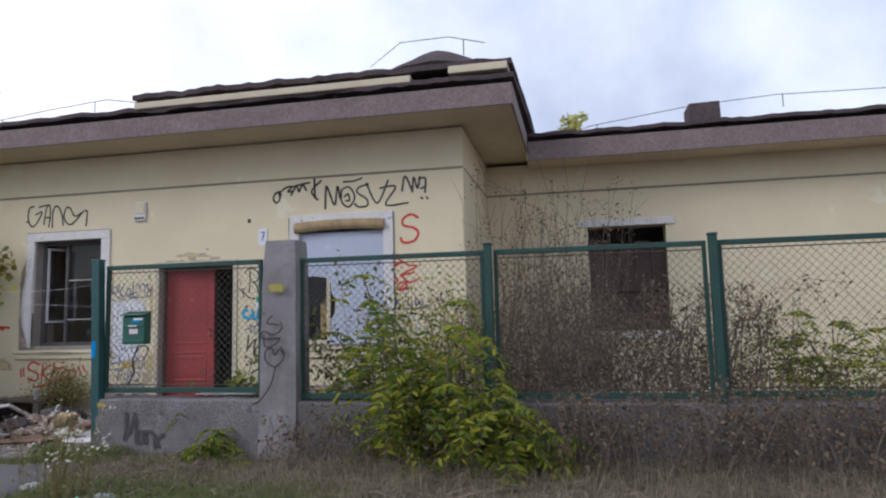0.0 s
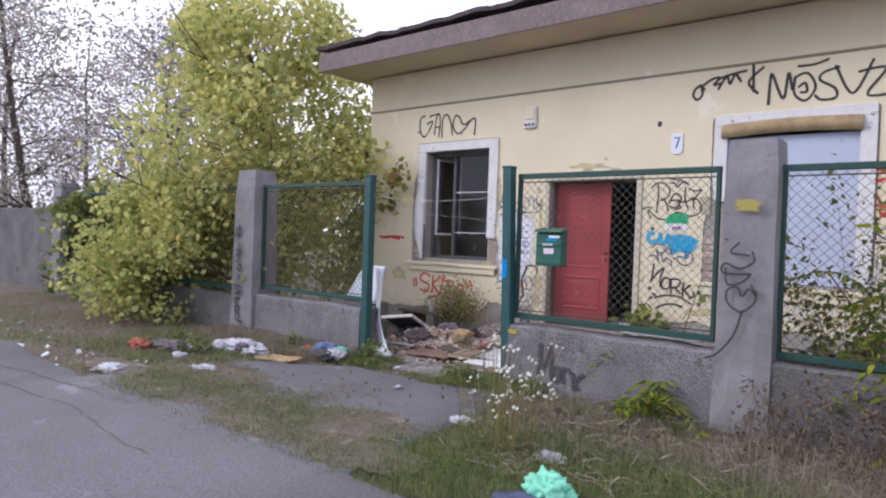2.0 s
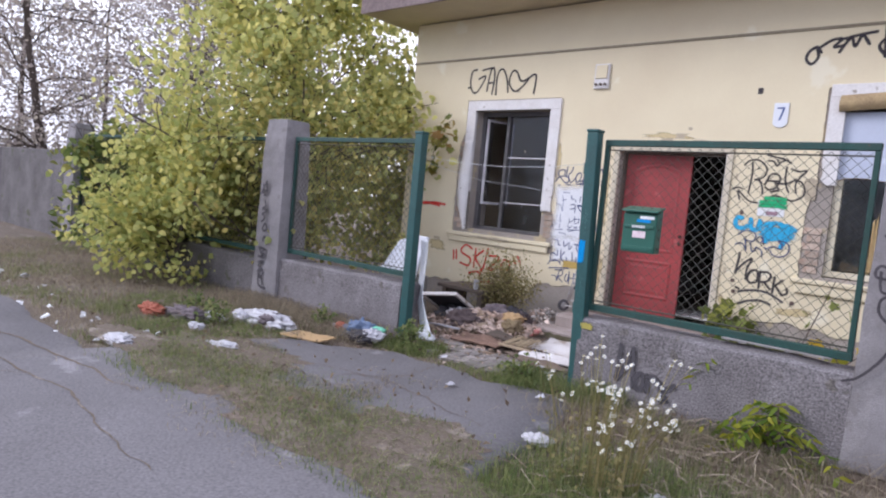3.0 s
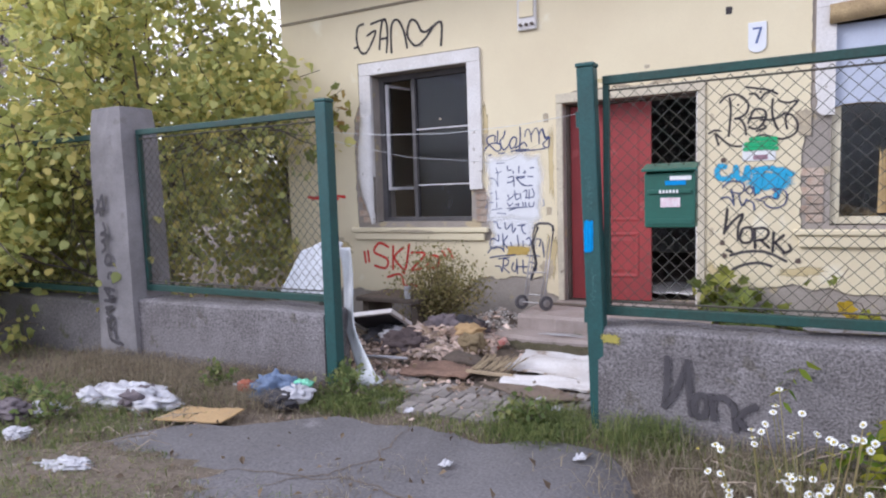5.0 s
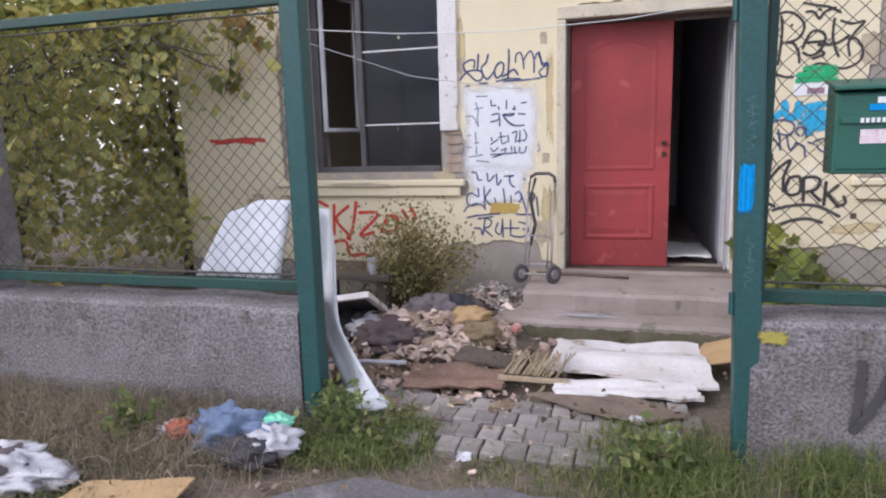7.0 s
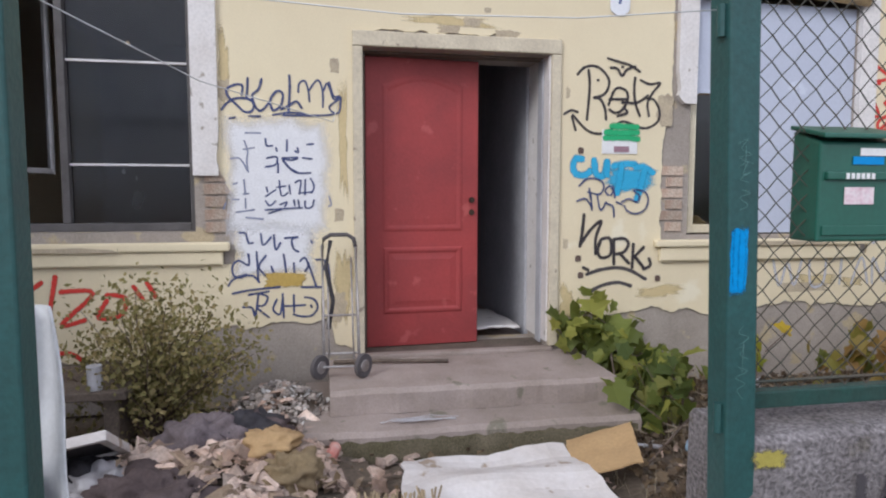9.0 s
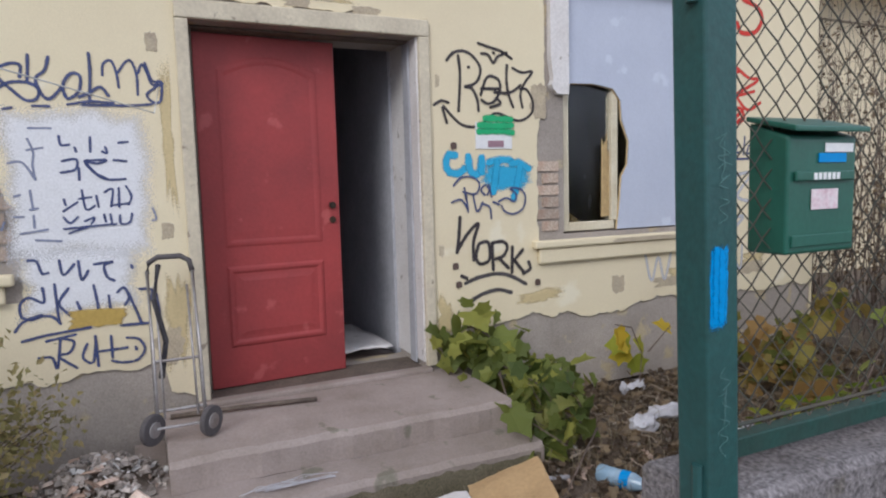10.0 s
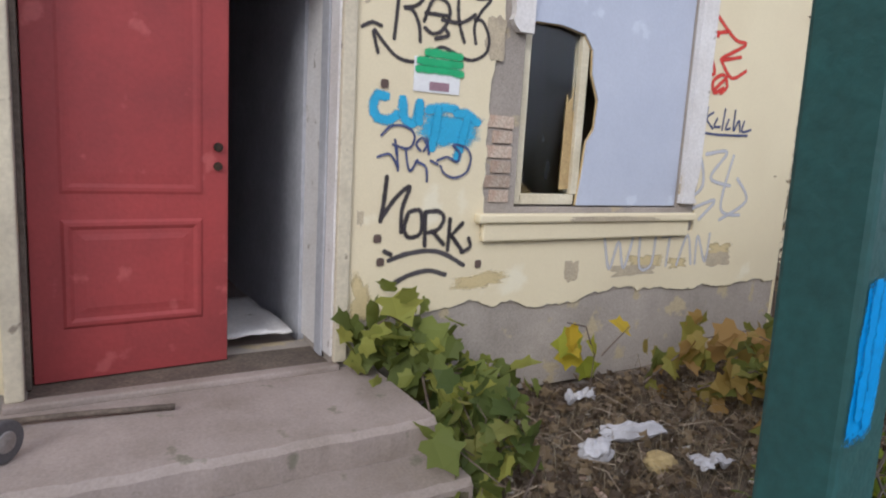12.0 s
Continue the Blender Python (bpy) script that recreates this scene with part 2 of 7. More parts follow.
def ground():
    g = M()
    xs = [-400, -120, -40] + [-30 + i * 0.2 for i in range(251)] + [40, 120, 400]
    ys = [-400, -120, -30, -6, 0, 3] + [4 + i * 0.15 for i in range(64)] + [20, 40, 120, 400]
    k = len(xs)
    for y in ys:
        for x in xs:
            z = ground_z(x, y)
            if 4.8 < y < 13 and -25 < x < 15:
                z += 0.012 * noise.noise(Vector((x * 3, y * 3, 7)))
            g.v.append(Vector((x, y, z)))
    for j in range(len(ys) - 1):
        for i in range(k - 1):
            a = j * k + i
            g.f.append([a, a + 1, a + k + 1, a + k])
    return tagged(part("ground", g, SOIL, smooth=True), "brown soil verge littered with dry grass", "ground", kind="structure")


ground()


def road_edge(x):
    y = 4.75 + 0.12 * n1(x, 0.9, 2.0) + 0.07 * n1(x, 3.1, 5.0) + 0.03 * n1(x, 11, 9.0)
    if -9.35 < x < -5.95:                     # drive up to the gate
        u = (x + 7.65) / 1.7
        y += (2.25 + 0.18 * n1(x, 2.6, 12.0)) * max(0.0, 1 - abs(u) ** 11) * (1 - 0.34 * max(0.0, -u))
    return y


def road():
    r = M()
    xs = [-300, -60, -30] + [-24 + i * 0.1 for i in range(300)] + [20, 60, 300]
    for x in xs:
        e = road_edge(x)
        for q in range(9):
            y = e if q == 8 else -3.2 + (e + 3.13) * q / 7
            r.v.append(Vector((x, y, 0.02 + 0.006 * noise.noise(Vector((x, y, 1))) - (0.05 if q in (0, 8) else 0))))
    for i in range(len(xs) - 1):
        for q in range(8):
            a = i * 9 + q
            r.f.append([a, a + 9, a + 10, a + 1])
    return tagged(part("road", r, ASPHALT, smooth=True), "worn grey asphalt road with a drive to the gate", "road", kind="structure")


road_ob = road()


def crack(pts, w):
    """An open crack in the asphalt, with ragged sides."""
    c = M()
    n = 60
    for i in range(n + 1):
        f = i / n * (len(pts) - 1)
        k = min(len(pts) - 2, int(f))
        a, b = Vector(pts[k]), Vector(pts[k + 1])
        q = a.lerp(b, f - k)
        d = (b - a).normalized()
        off = 0.05 * n1(i * 0.21, 1, pts[0][0]) + 0.02 * n1(i * 0.9, 1, pts[0][1])
        ww = w * (0.4 + 0.9 * abs(n1(i * 0.5, 1, 3))) * math.sin(math.pi * (i + 1) / (n + 2)) ** 0.4
        for s in (-1, 1):
            x, y = q.x - d.y * (off + s * ww), q.y + d.x * (off + s * ww)
            c.v.append(Vector((x, y, 0.0245 + 0.006 * noise.noise(Vector((x, y, 1))))))
    c.f = [[2 * i, 2 * i + 1, 2 * i + 3, 2 * i + 2] for i in range(n)]
    part("crack", c, SOIL, road_ob, "dirt-filled crack in the asphalt")


crack([(-16, 3.9), (-11, 3.85), (-8.4, 4.15), (-7.0, 4.0)], 0.012)
crack([(-15, 4.4), (-10.5, 4.25), (-8.9, 4.45), (-8.2, 4.5)], 0.02)
crack([(-12, 2.6), (-9.6, 3.3), (-8.9, 4.1)], 0.01)
crack([(-8.3, 5.9), (-7.4, 6.1), (-6.4, 5.9)], 0.008)
crack([(-7.6, 6.9), (-7.5, 6.3), (-7.9, 5.8)], 0.008)

# ---- the house ----
FY = 9.79          # face of the front wall
XL, XR = -11.05, -2.85
BACK = 12.2        # face of the recessed wall
DOOR = (-7.548, -6.318, 0.3, 2.24)
W1 = (-9.77, -8.56, 1.1, 2.75)
W2 = (-5.3, -4.0, 1.05, 2.8)
W3 = (-1.13, 0.13, 1.1, 2.85)


def wall_with(y0, y1, x0, x1, z1, holes):
    """A wall along x with openings right through it."""
    w = M()
    x = x0
    for hx0, hx1, hz0, hz1 in sorted(holes):
        w.box(x, hx0, y0, y1, 0, z1)
        w.box(hx0, hx1, y0, y1, 0, hz0)
        w.box(hx0, hx1, y0, y1, hz1, z1)
        x = hx1
    w.box(x, x1, y0, y1, 0, z1)
    return w


wall_front = tagged(part("wall_front", wall_with(FY + 0.014, FY + 0.42, XL, XR, 4.05, [DOOR, W1, W2]), RENDER), "cream plastered house wall with graffiti and crumbling grey base", "wall", kind="structure")
wall_recess = tagged(part("wall_recess", wall_with(BACK, BACK + 0.4, XR - 0.02, 14, 4.0, [W3]), CREAM), "cream plastered recessed house wall behind brambles", "wall", kind="structure")
side = M().box(XR - 0.41, XR, FY + 0.425, BACK - 0.001, 0.0, 4.05).box(XR + 0.001, XR + 0.012, FY, BACK - 0.001, 0.0, 4.05)
wall_return = tagged(part("wall_return", side, CREAM), "cream plastered side of the projecting house wing", "wall", kind="structure")
wall_left = tagged(part("wall_left", M().box(XL, XL + 0.4, FY + 0.425, 18, 0, 4.05), CREAM), "cream plastered gable side of the house", "wall", kind="structure")
wall_back = tagged(part("wall_back", M().box(XL, 14, 18, 18.4, 0, 4.05), RENDER), "plain back wall of the house", "wall", kind="structure")
wall_right = tagged(part("wall_right", M().box(13.6, 14, BACK + 0.41, 17.99, 0, 4.0), RENDER), "plain end wall of the house", "wall", kind="structure")


def jag(x, seed, a=0.05):
    return a * n1(x, 1.7, seed) + a * 0.7 * n1(x, 6, seed + 3) + a * 0.35 * n1(x, 19, seed + 5)


def plinth(x):
    return 0.52 + jag(x, 11.0, 0.06) - 0.2 * min(1.0, max(0.0, (-8.5 - x) / 0.15)) - (0.17 if -7.76 < x < -7.61 else 0.0)


def skin(x0, x1, lo, hi, step=0.03):
    """Plaster between two heights that may run unevenly, drawn as a thin coat."""
    n = max(2, int((x1 - x0) / step))
    s = M()
    for i in range(n + 1):
        x = x0 + (x1 - x0) * i / n
        a, b = (lo(x) if callable(lo) else lo), (hi(x) if callable(hi) else hi)
        for y in (FY, FY + 0.013):
            for z in (a, b):
                s.v.append(Vector((x, y, z)))
    for i in range(n):
        k = i * 4
        s.f += [[k, k + 4, k + 5, k + 1], [k, k + 2, k + 6, k + 4], [k + 1, k + 5, k + 7, k + 3]]
    k = n * 4
    s.f += [[0, 1, 3, 2], [k, k + 2, k + 3, k + 1]]
    return s


def skin_v(z0, z1, lo, hi, step=0.025):
    """The same with uneven upright edges."""
    n = max(2, int((z1 - z0) / step))
    s = M()
    for i in range(n + 1):
        z = z0 + (z1 - z0) * i / n
        a, b = (lo(z) if callable(lo) else lo), (hi(z) if callable(hi) else hi)
        for y in (FY, FY + 0.013):
            for x in (a, b):
                s.v.append(Vector((x, y, z)))
    for i in range(n):
        k = i * 4
        s.f += [[k, k + 4, k + 5, k + 1], [k, k + 2, k + 6, k + 4], [k + 1, k + 5, k + 7, k + 3]]
    k = n * 4
    s.f += [[0, 1, 3, 2], [k, k + 2, k + 3, k + 1]]
    return s


def join(*ms):
    r = M()
    for m in ms:
        k = len(r.v)
        r.v += m.v
        r.f += [[k + i for i in f] for f in m.f]
    return r


SILL = 0.9


def chip(seed, top, depth):
    """How far the plaster has broken away beside a window, by height."""
    return lambda z: depth * max(0.0, min(1.0, (top - z) / 0.18)) * (0.75 + 0.5 * abs(n1(z, 7, seed))) + 0.01 * n1(z, 25, seed)


c1l, c1r, c2l = chip(3, 2.45, 0.10), chip(6, 1.5, 0.12), chip(9, 1.9, 0.07)
coat = join(
    skin(XL, -7.612, plinth, SILL), skin(-6.252, XR, plinth, SILL),
    skin_v(SILL, 2.9, XL, lambda z: -9.95 - c1l(z)),
    skin_v(SILL, 2.9, lambda z: -8.43 + c1r(z), -7.612),
    skin_v(SILL, 2.9, -6.252, lambda z: -5.45 - c2l(z)),
    skin_v(SILL, 2.9, -3.84, XR),
    skin(-7.612, -6.252, lambda x: 2.33 + max(0, jag(x, 21, 0.06)), 2.9),
    skin(XL, XR, 2.9, 4.05))
part("plaster_coat", coat, CREAM, wall_front, "cream plaster coat with a broken lower edge")
part("string_course", M().box(XL - 0.012, XR + 0.012, FY - 0.012, FY + 0.002, 3.465, 3.495), mat("string_line", (0.30, 0.25, 0.18), None, 0.9), wall_front, "thin dark string course", bevel=0.004)
part("string_course", M().box(XR - 0.0, XR + 0.014, FY + 0.1, BACK - 0.01, 3.465, 3.495), bpy.data.materials["string_line"], wall_return)
part("string_course", M().box(XR + 0.02, 14, BACK - 0.014, BACK - 0.001, 3.465, 3.495), bpy.data.materials["string_line"], wall_recess)


# ---- roof ----
def roof():
    r = thing("roof", (-7, 12, 4.05), "dark weathered felt roof with a deep overhanging eave", "roof", kind="structure")
    e = 0.78
    ex0, ex1, ey = XL - 0.42, XR + e, FY - e
    part("soffit", M().box(ex0, ex1, ey + 0.002, 18.4, 4.07, 4.13), SOFFIT, r, "cream plastered soffit under the eave")
    part("soffit", M().box(ex1 + 0.003, 14.6, BACK - 0.7, 18.4, 3.92, 4.0), SOFFIT, r)
    f = M().box(ex0 - 0.02, ex1 + 0.025, ey - 0.025, ey, 4.055, 4.34)
    part("fascia", f, FASCIA, r, "dark brown eave edge", bevel=0.01)
    part("fascia", M().box(ex1, ex1 + 0.025, ey + 0.002, BACK - 0.72, 4.055, 4.34), FASCIA, r, bevel=0.01)
    part("fascia", M().box(ex1 + 0.03, 14.6, BACK - 0.725, BACK - 0.7, 3.9, 4.22), FASCIA, r, bevel=0.01)

    def slope(x0, x1, y0, zb, seed, thick=0.06, fall=0.09):
        def fn(u, v):
            x = x0 + (x1 - x0) * u
            y = y0 + (18.4 - y0) * v
            z = zb + fall * min(y - y0, 4) + (0.03 * noise.noise(Vector((x * 2.2, y * 1.1, seed))) + 0.03 * noise.noise(Vector((x * 7, y * 4, seed))))
            return x, y + (0.04 * n1(x, 3, seed) if v == 0 else 0), z
        return M().grid(fn, int((x1 - x0) * 9), 20)
    part("felt", slope(ex0 - 0.05, ex1 + 0.05, ey - 0.06, 4.40, 1.0), ROOF, r, "torn dark roofing felt", thick=0.06)
    part("felt", slope(ex1 + 0.04, 14.6, BACK - 0.76, 4.28, 4.0), ROOF, r, thick=0.06)
    part("coping_strip", M().box(-7.4, -3.35, ey - 0.09, ey + 0.2, 4.44, 4.535), SOFFIT, r, "pale mortar strip along the roof edge", bevel=0.012)
    part("coping_strip", M().box(-2.85, ex1 - 0.02, ey - 0.09, ey + 0.2, 4.5, 4.6), SOFFIT, r, bevel=0.012)
    part("felt", slope(-7.45, ex1 + 0.03, ey - 0.06, 4.66, 7.0, fall=0.1), ROOF, r, thick=0.07)
    hump = M().grid(lambda u, v: (-4.3 + 2.0 * u, ey + 0.25 + 1.6 * v, 4.68 + 0.5 * max(0, 1 - abs(2 * u - 1.15) ** 1.4) * max(0.0, math.sin(math.pi * min(1, v * 1.15 + 0.1))) + 0.02 * n1(u * 9 + v * 5)), 24, 12)
    part("collapsed_ridge", hump, ROOF, r, "humped dark broken ridge", thick=0.05)
    for x, y, w, h, z in ((-8.3, ey + 0.5, 0.16, 0.16, 4.42), (-5.9, ey + 0.25, 0.1, 0.12, 4.6), (0.75, BACK - 0.3, 0.24, 0.34, 4.3), (2.2, BACK - 0.2, 0.12, 0.14, 4.3), (-1.0, BACK - 0.2, 0.09, 0.1, 4.3)):
        stub = M().box(x - w, x + w, y - w, y + w, z - 0.1, z + h * 1.15)
        for v in stub.v:
            v += 0.12 * w * Vector((n1(v.x * 9 + v.z * 7, 1, x), n1(v.y * 9 + v.z * 5, 1, x), n1(v.x * 7 + v.y * 6, 1, x)))
        part("vent_stub", stub, ROOF, r, "broken dark chimney stub", bevel=0.02)
    # lightning wire on small stands
    def wire(p, stands):
        part("roof_wire", M().tube(p, 0.006, 4), WIRE, r, "thin lightning conductor wire")
        for x, y, z in stands:
            part("wire_stand", M().tube([(x, y, z - 0.22), (x, y, z)], 0.007, 4), WIRE, r)
    wire([(-11.3, 9.5, 4.62), (-10.4, 9.4, 4.64), (-9.3, 9.35, 4.72), (-8.2, 9.35, 4.8), (-7.5, 9.3, 4.66)], [(-10.9, 9.45, 4.63), (-8.4, 9.35, 4.79)])
    wire([(-1.9, 12, 4.3), (-1.0, 12, 4.55), (0.6, 12, 4.75), (1.9, 12, 4.82), (3.4, 12, 4.78), (5.5, 12, 4.8)], [(-0.9, 12, 4.57), (2.0, 12, 4.83)])
    wire([(-4.1, 9.6, 4.98), (-3.6, 9.4, 5.2), (-2.9, 9.3, 5.16), (-2.4, 9.2, 4.98)], [(-2.7, 9.3, 5.1)])


roof()

# ---- inside ----
tagged(part("floor", M().box(XL + 0.41, XR - 0.43, FY + 0.43, 15, 0.05, 0.28).box(XR - 0.42, 13.6, BACK + 0.41, 17.99, 0.05, 0.28), STEPM), "dirty concrete floor inside the house", "floor", kind="structure")
tagged(part("ceiling", M().box(XL + 0.41, 13.6, BACK + 0.41, 17.99, 3.3, 3.4), INSIDE), "dark plaster ceiling inside the house", "ceiling", kind="structure")
tagged(part("ceiling_front", M().box(XL + 0.41, XR - 0.43, FY + 0.43, BACK + 0.4, 3.3, 3.4), INSIDE), "dark plaster ceiling of the front rooms", "ceiling", kind="structure")
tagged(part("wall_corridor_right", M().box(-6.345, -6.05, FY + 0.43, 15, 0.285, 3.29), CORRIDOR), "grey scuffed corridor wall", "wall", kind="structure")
tagged(part("wall_corridor_left", M().box(-7.95, -7.8, FY + 0.43, 15, 0.285, 3.29), INSIDE), "mottled plaster corridor wall", "wall", kind="structure")
tagged(part("wall_rooms_back", M().box(XL + 0.41, XR, 15.01, 15.2, 0.285, 3.29), INSIDE), "mottled plaster wall at the back of the rooms", "wall", kind="structure")
tagged(part("wall_recess_room", M().box(XR + 0.01, 13.5, 15.01, 15.2, 0.285, 3.29), INSIDE), "dark wall of the far room", "wall", kind="structure")


# ---- fence and gateway ----
FENCE = 7.42       # plane of the posts and the wire
PANELS = mat("painted_rail", (0.015, 0.062, 0.052), (0.025, 0.045, 0.038), 0.55, 6, 60, 0.7, 0.2, 0.2, third=(0.09, 0.06, 0.04), where=0.7, spec=0.4)
CYAN = mat("cyan_spray", (0.0, 0.25, 0.62), (0.0, 0.19, 0.5), 0.6, 8, 60, 0.5, 0.05, 0.0)
YELLOW = mat("yellow_paint", (0.48, 0.38, 0.05), (0.40, 0.33, 0.10), 0.8, 12, 60, 0.8, 0.1, 0.2)


def pillar(x, w, d, h, label, lean=0.0):
    p = M()
    rings = 9
    for k in range(rings + 1):
        t = k / rings
        s = 1.14 - 0.16 * t - (0.10 if k == rings else 0)
        z = h * t if k < rings else h + 0.025
        for i in range(16):
            a = 2 * math.pi * i / 16
            cx, cy = math.cos(a), math.sin(a)
            q = 1 / max(abs(cx), abs(cy)) * 0.94
            q = min(q, 1.25)
            p.v.append(Vector((x + lean * t + w / 2 * s * cx * q + 0.012 * n1(z * 3 + i, 2, x), FENCE + 0.1 + d / 2 * s * cy * q + 0.012 * n1(z * 3 + i, 2, x + 4), z)))
    for k in range(rings):
        for i in range(16):
            a, b = k * 16 + i, k * 16 + (i + 1) % 16
            p.f.append([a, b, b + 16, a + 16])
    p.f.append([rings * 16 + i for i in range(16)])
    t = thing("concrete_pillar", (x, FENCE, 0), label, "pillar", "pillars of the fence")
    part("shaft", p, CONC, t)
    return t


pillar_r = pillar(-4.43, 0.42, 0.36, 2.23, "rough grey concrete fence pillar with a black tag", 0.02)
pillar_l = pillar(-10.98, 0.5, 0.42, 2.24, "rough grey concrete fence pillar with a vertical black tag")
pillar_far = pillar(-17.6, 0.46, 0.4, 2.24, "grey concrete fence pillar beside overgrown shrubs")


def low_wall(x0, x1, h, label, stone=CONC_DARK, y0=FENCE - 0.06, y1=FENCE + 0.24):
    n = max(4, int((x1 - x0) / 0.12))
    w = M()
    for i in range(n + 1):
        x = x0 + (x1 - x0) * i / n
        top = h + 0.012 * n1(x, 2.3, h) + 0.012 * n1(x, 9, h)
        for y, z in ((y0 - 0.01, -0.1), (y0, top - 0.02), (y0 + 0.025, top), (y1 - 0.025, top + 0.005), (y1, top - 0.02), (y1 + 0.01, -0.1)):
            w.v.append(Vector((x, y + 0.006 * n1(x, 5, z), z)))
    for i in range(n):
        for j in range(5):
            a = i * 6 + j
            w.f.append([a, a + 6, a + 7, a + 1])
    w.f += [[5, 4, 3, 2, 1, 0], [n * 6 + j for j in range(6)]]
    t = thing("low_wall", ((x0 + x1) / 2, FENCE, 0), label, "wall", "low walls under the fence")
    part("wall_body", w, stone, t)
    return t


wall_lw = low_wall(-10.85, -8.63, 0.55, "low grey pebbly concrete wall under wire mesh")
wall_rw = low_wall(-6.575, -4.55, 0.6, "low grey pebbly concrete wall with a black tag")
low_wall(-4.3, 9.0, 0.57, "long low dark concrete wall overgrown with weeds", CONC_DIM)
low_wall(-17.4, -11.25, 0.5, "low dark concrete wall behind overhanging shrubs", CONC_DIM)


def post(x, z0, z1, label, s=0.085, blue=False, paint=GREEN, lean=0.0):
    t = thing("fence_post", (x, FENCE, z0), label, "fence post", "green posts of the fence")
    h = s / 2
    shaft = M().box(x - h, x + h, FENCE - h - 0.01, FENCE + h - 0.01, z0, z1)
    for v in shaft.v:
        v.x += lean * (z1 - v.z) / (z1 - z0)
    part("shaft", shaft, paint, t, bevel=0.008)
    part("cap", M().box(x - h - 0.006, x + h + 0.006, FENCE - h - 0.016, FENCE + h - 0.004, z1, z1 + 0.025), paint, t, bevel=0.008)
    if blue:
        for z in (0.62, 1.78):
            hx = x - h - 0.008 + lean * (z1 - z) / (z1 - z0)
            part("hinge", M().tube([(hx, FENCE - 0.03, z), (hx - 0.002, FENCE - 0.03, z + 0.09)], 0.014, 8), GREEN, t)
    return t


post_g = post(-6.64, -0.1, 2.12, "green painted steel gate post with a blue mark", 0.1, True, lean=0.07)
post_l = post(-8.575, -0.1, 2.1, "green painted steel gate post beside a low wall", 0.098)
for px in (-2.21, -0.11, 2.03, 4.15):
    post(px, 0.5, 2.1, "green painted steel fence post on a low wall", 0.075, False, PANELS)
post(-14.3, 0.4, 2.1, "green painted steel fence post behind shrubs", 0.075, False, PANELS)


def mesh_panel(x0, x1, z0, z1, pitch=0.078, mesh_to=None):
    """A framed panel of diamond wire mesh."""
    t = thing("mesh_fence_panel", ((x0 + x1) / 2, FENCE, z0), "green steel framed panel of diamond wire mesh", "fence panel", "mesh panels of the fence")
    r = 0.024
    f = FENCE + 0.05
    part("top_rail", M().box(x0, x1, f - r, f + r, z1 - 0.05, z1), PANELS, t, bevel=0.005)
    part("bottom_rail", M().box(x0, x1, f - r, f + r, z0, z0 + 0.055), PANELS, t, bevel=0.005)
    for xa in (x0 + 0.001, x1 - 0.036):
        part("upright", M().box(xa, xa + 0.035, f - r + 0.002, f + r - 0.002, z0 + 0.056, z1 - 0.051), PANELS, t, bevel=0.004)
    part("tension_rod", M().tube([(x0 + 0.03, f - 0.012, z1 - 0.085), (x1 - 0.03, f - 0.012, z1 - 0.085)], 0.006, 5), WIRE, t)
    part("tension_rod", M().tube([(x0 + 0.03, f - 0.012, z0 + 0.085), (x1 - 0.03, f - 0.012, z0 + 0.085)], 0.006, 5), WIRE, t)
    w = M()
    za, zb = z0 + 0.06, z1 - 0.06
    y = f
    n = int((zb - za) / (pitch / 2))
    cols = int((x1 - x0 - 0.08) / (pitch / 2))
    for c in range(cols + 1):
        xc = x0 + 0.04 + c * pitch / 2
        pts = []
        for i in range(n + 1):
            side_x = pitch / 4 if (i + c) % 2 else -pitch / 4
            x = min(x1 - 0.036, max(x0 + 0.036, xc + side_x))
            wob = 0.006 * noise.noise(Vector((x * 2.3, i * 0.31, 1.0)))
            pts.append((x + wob, y + (0.003 if i % 2 else -0.003) + 0.02 * noise.noise(Vector((x * 1.1, i * 0.06, 5.0))), za + (zb - za) * i / n))
        w.tube(pts, 0.0029, 3, cap=False)
    part("wire_mesh", w, WIRE, t, "rusty diamond wire mesh")
    return t


mesh_panel(-10.72, -8.64, 0.62, 2.06)
mesh_panel(-6.56, -4.66, 0.66, 2.07)
mesh_panel(-4.22, -2.26, 0.6, 2.06)
mesh_panel(-2.16, -0.16, 0.6, 2.06)
mesh_panel(-0.06, 1.98, 0.62, 2.06)
mesh_panel(2.08, 4.1, 0.62, 2.06)
mesh_panel(-14.25, -11.26, 0.56, 2.06, 0.1)
mesh_panel(-17.35, -14.35, 0.56, 2.06, 0.1)


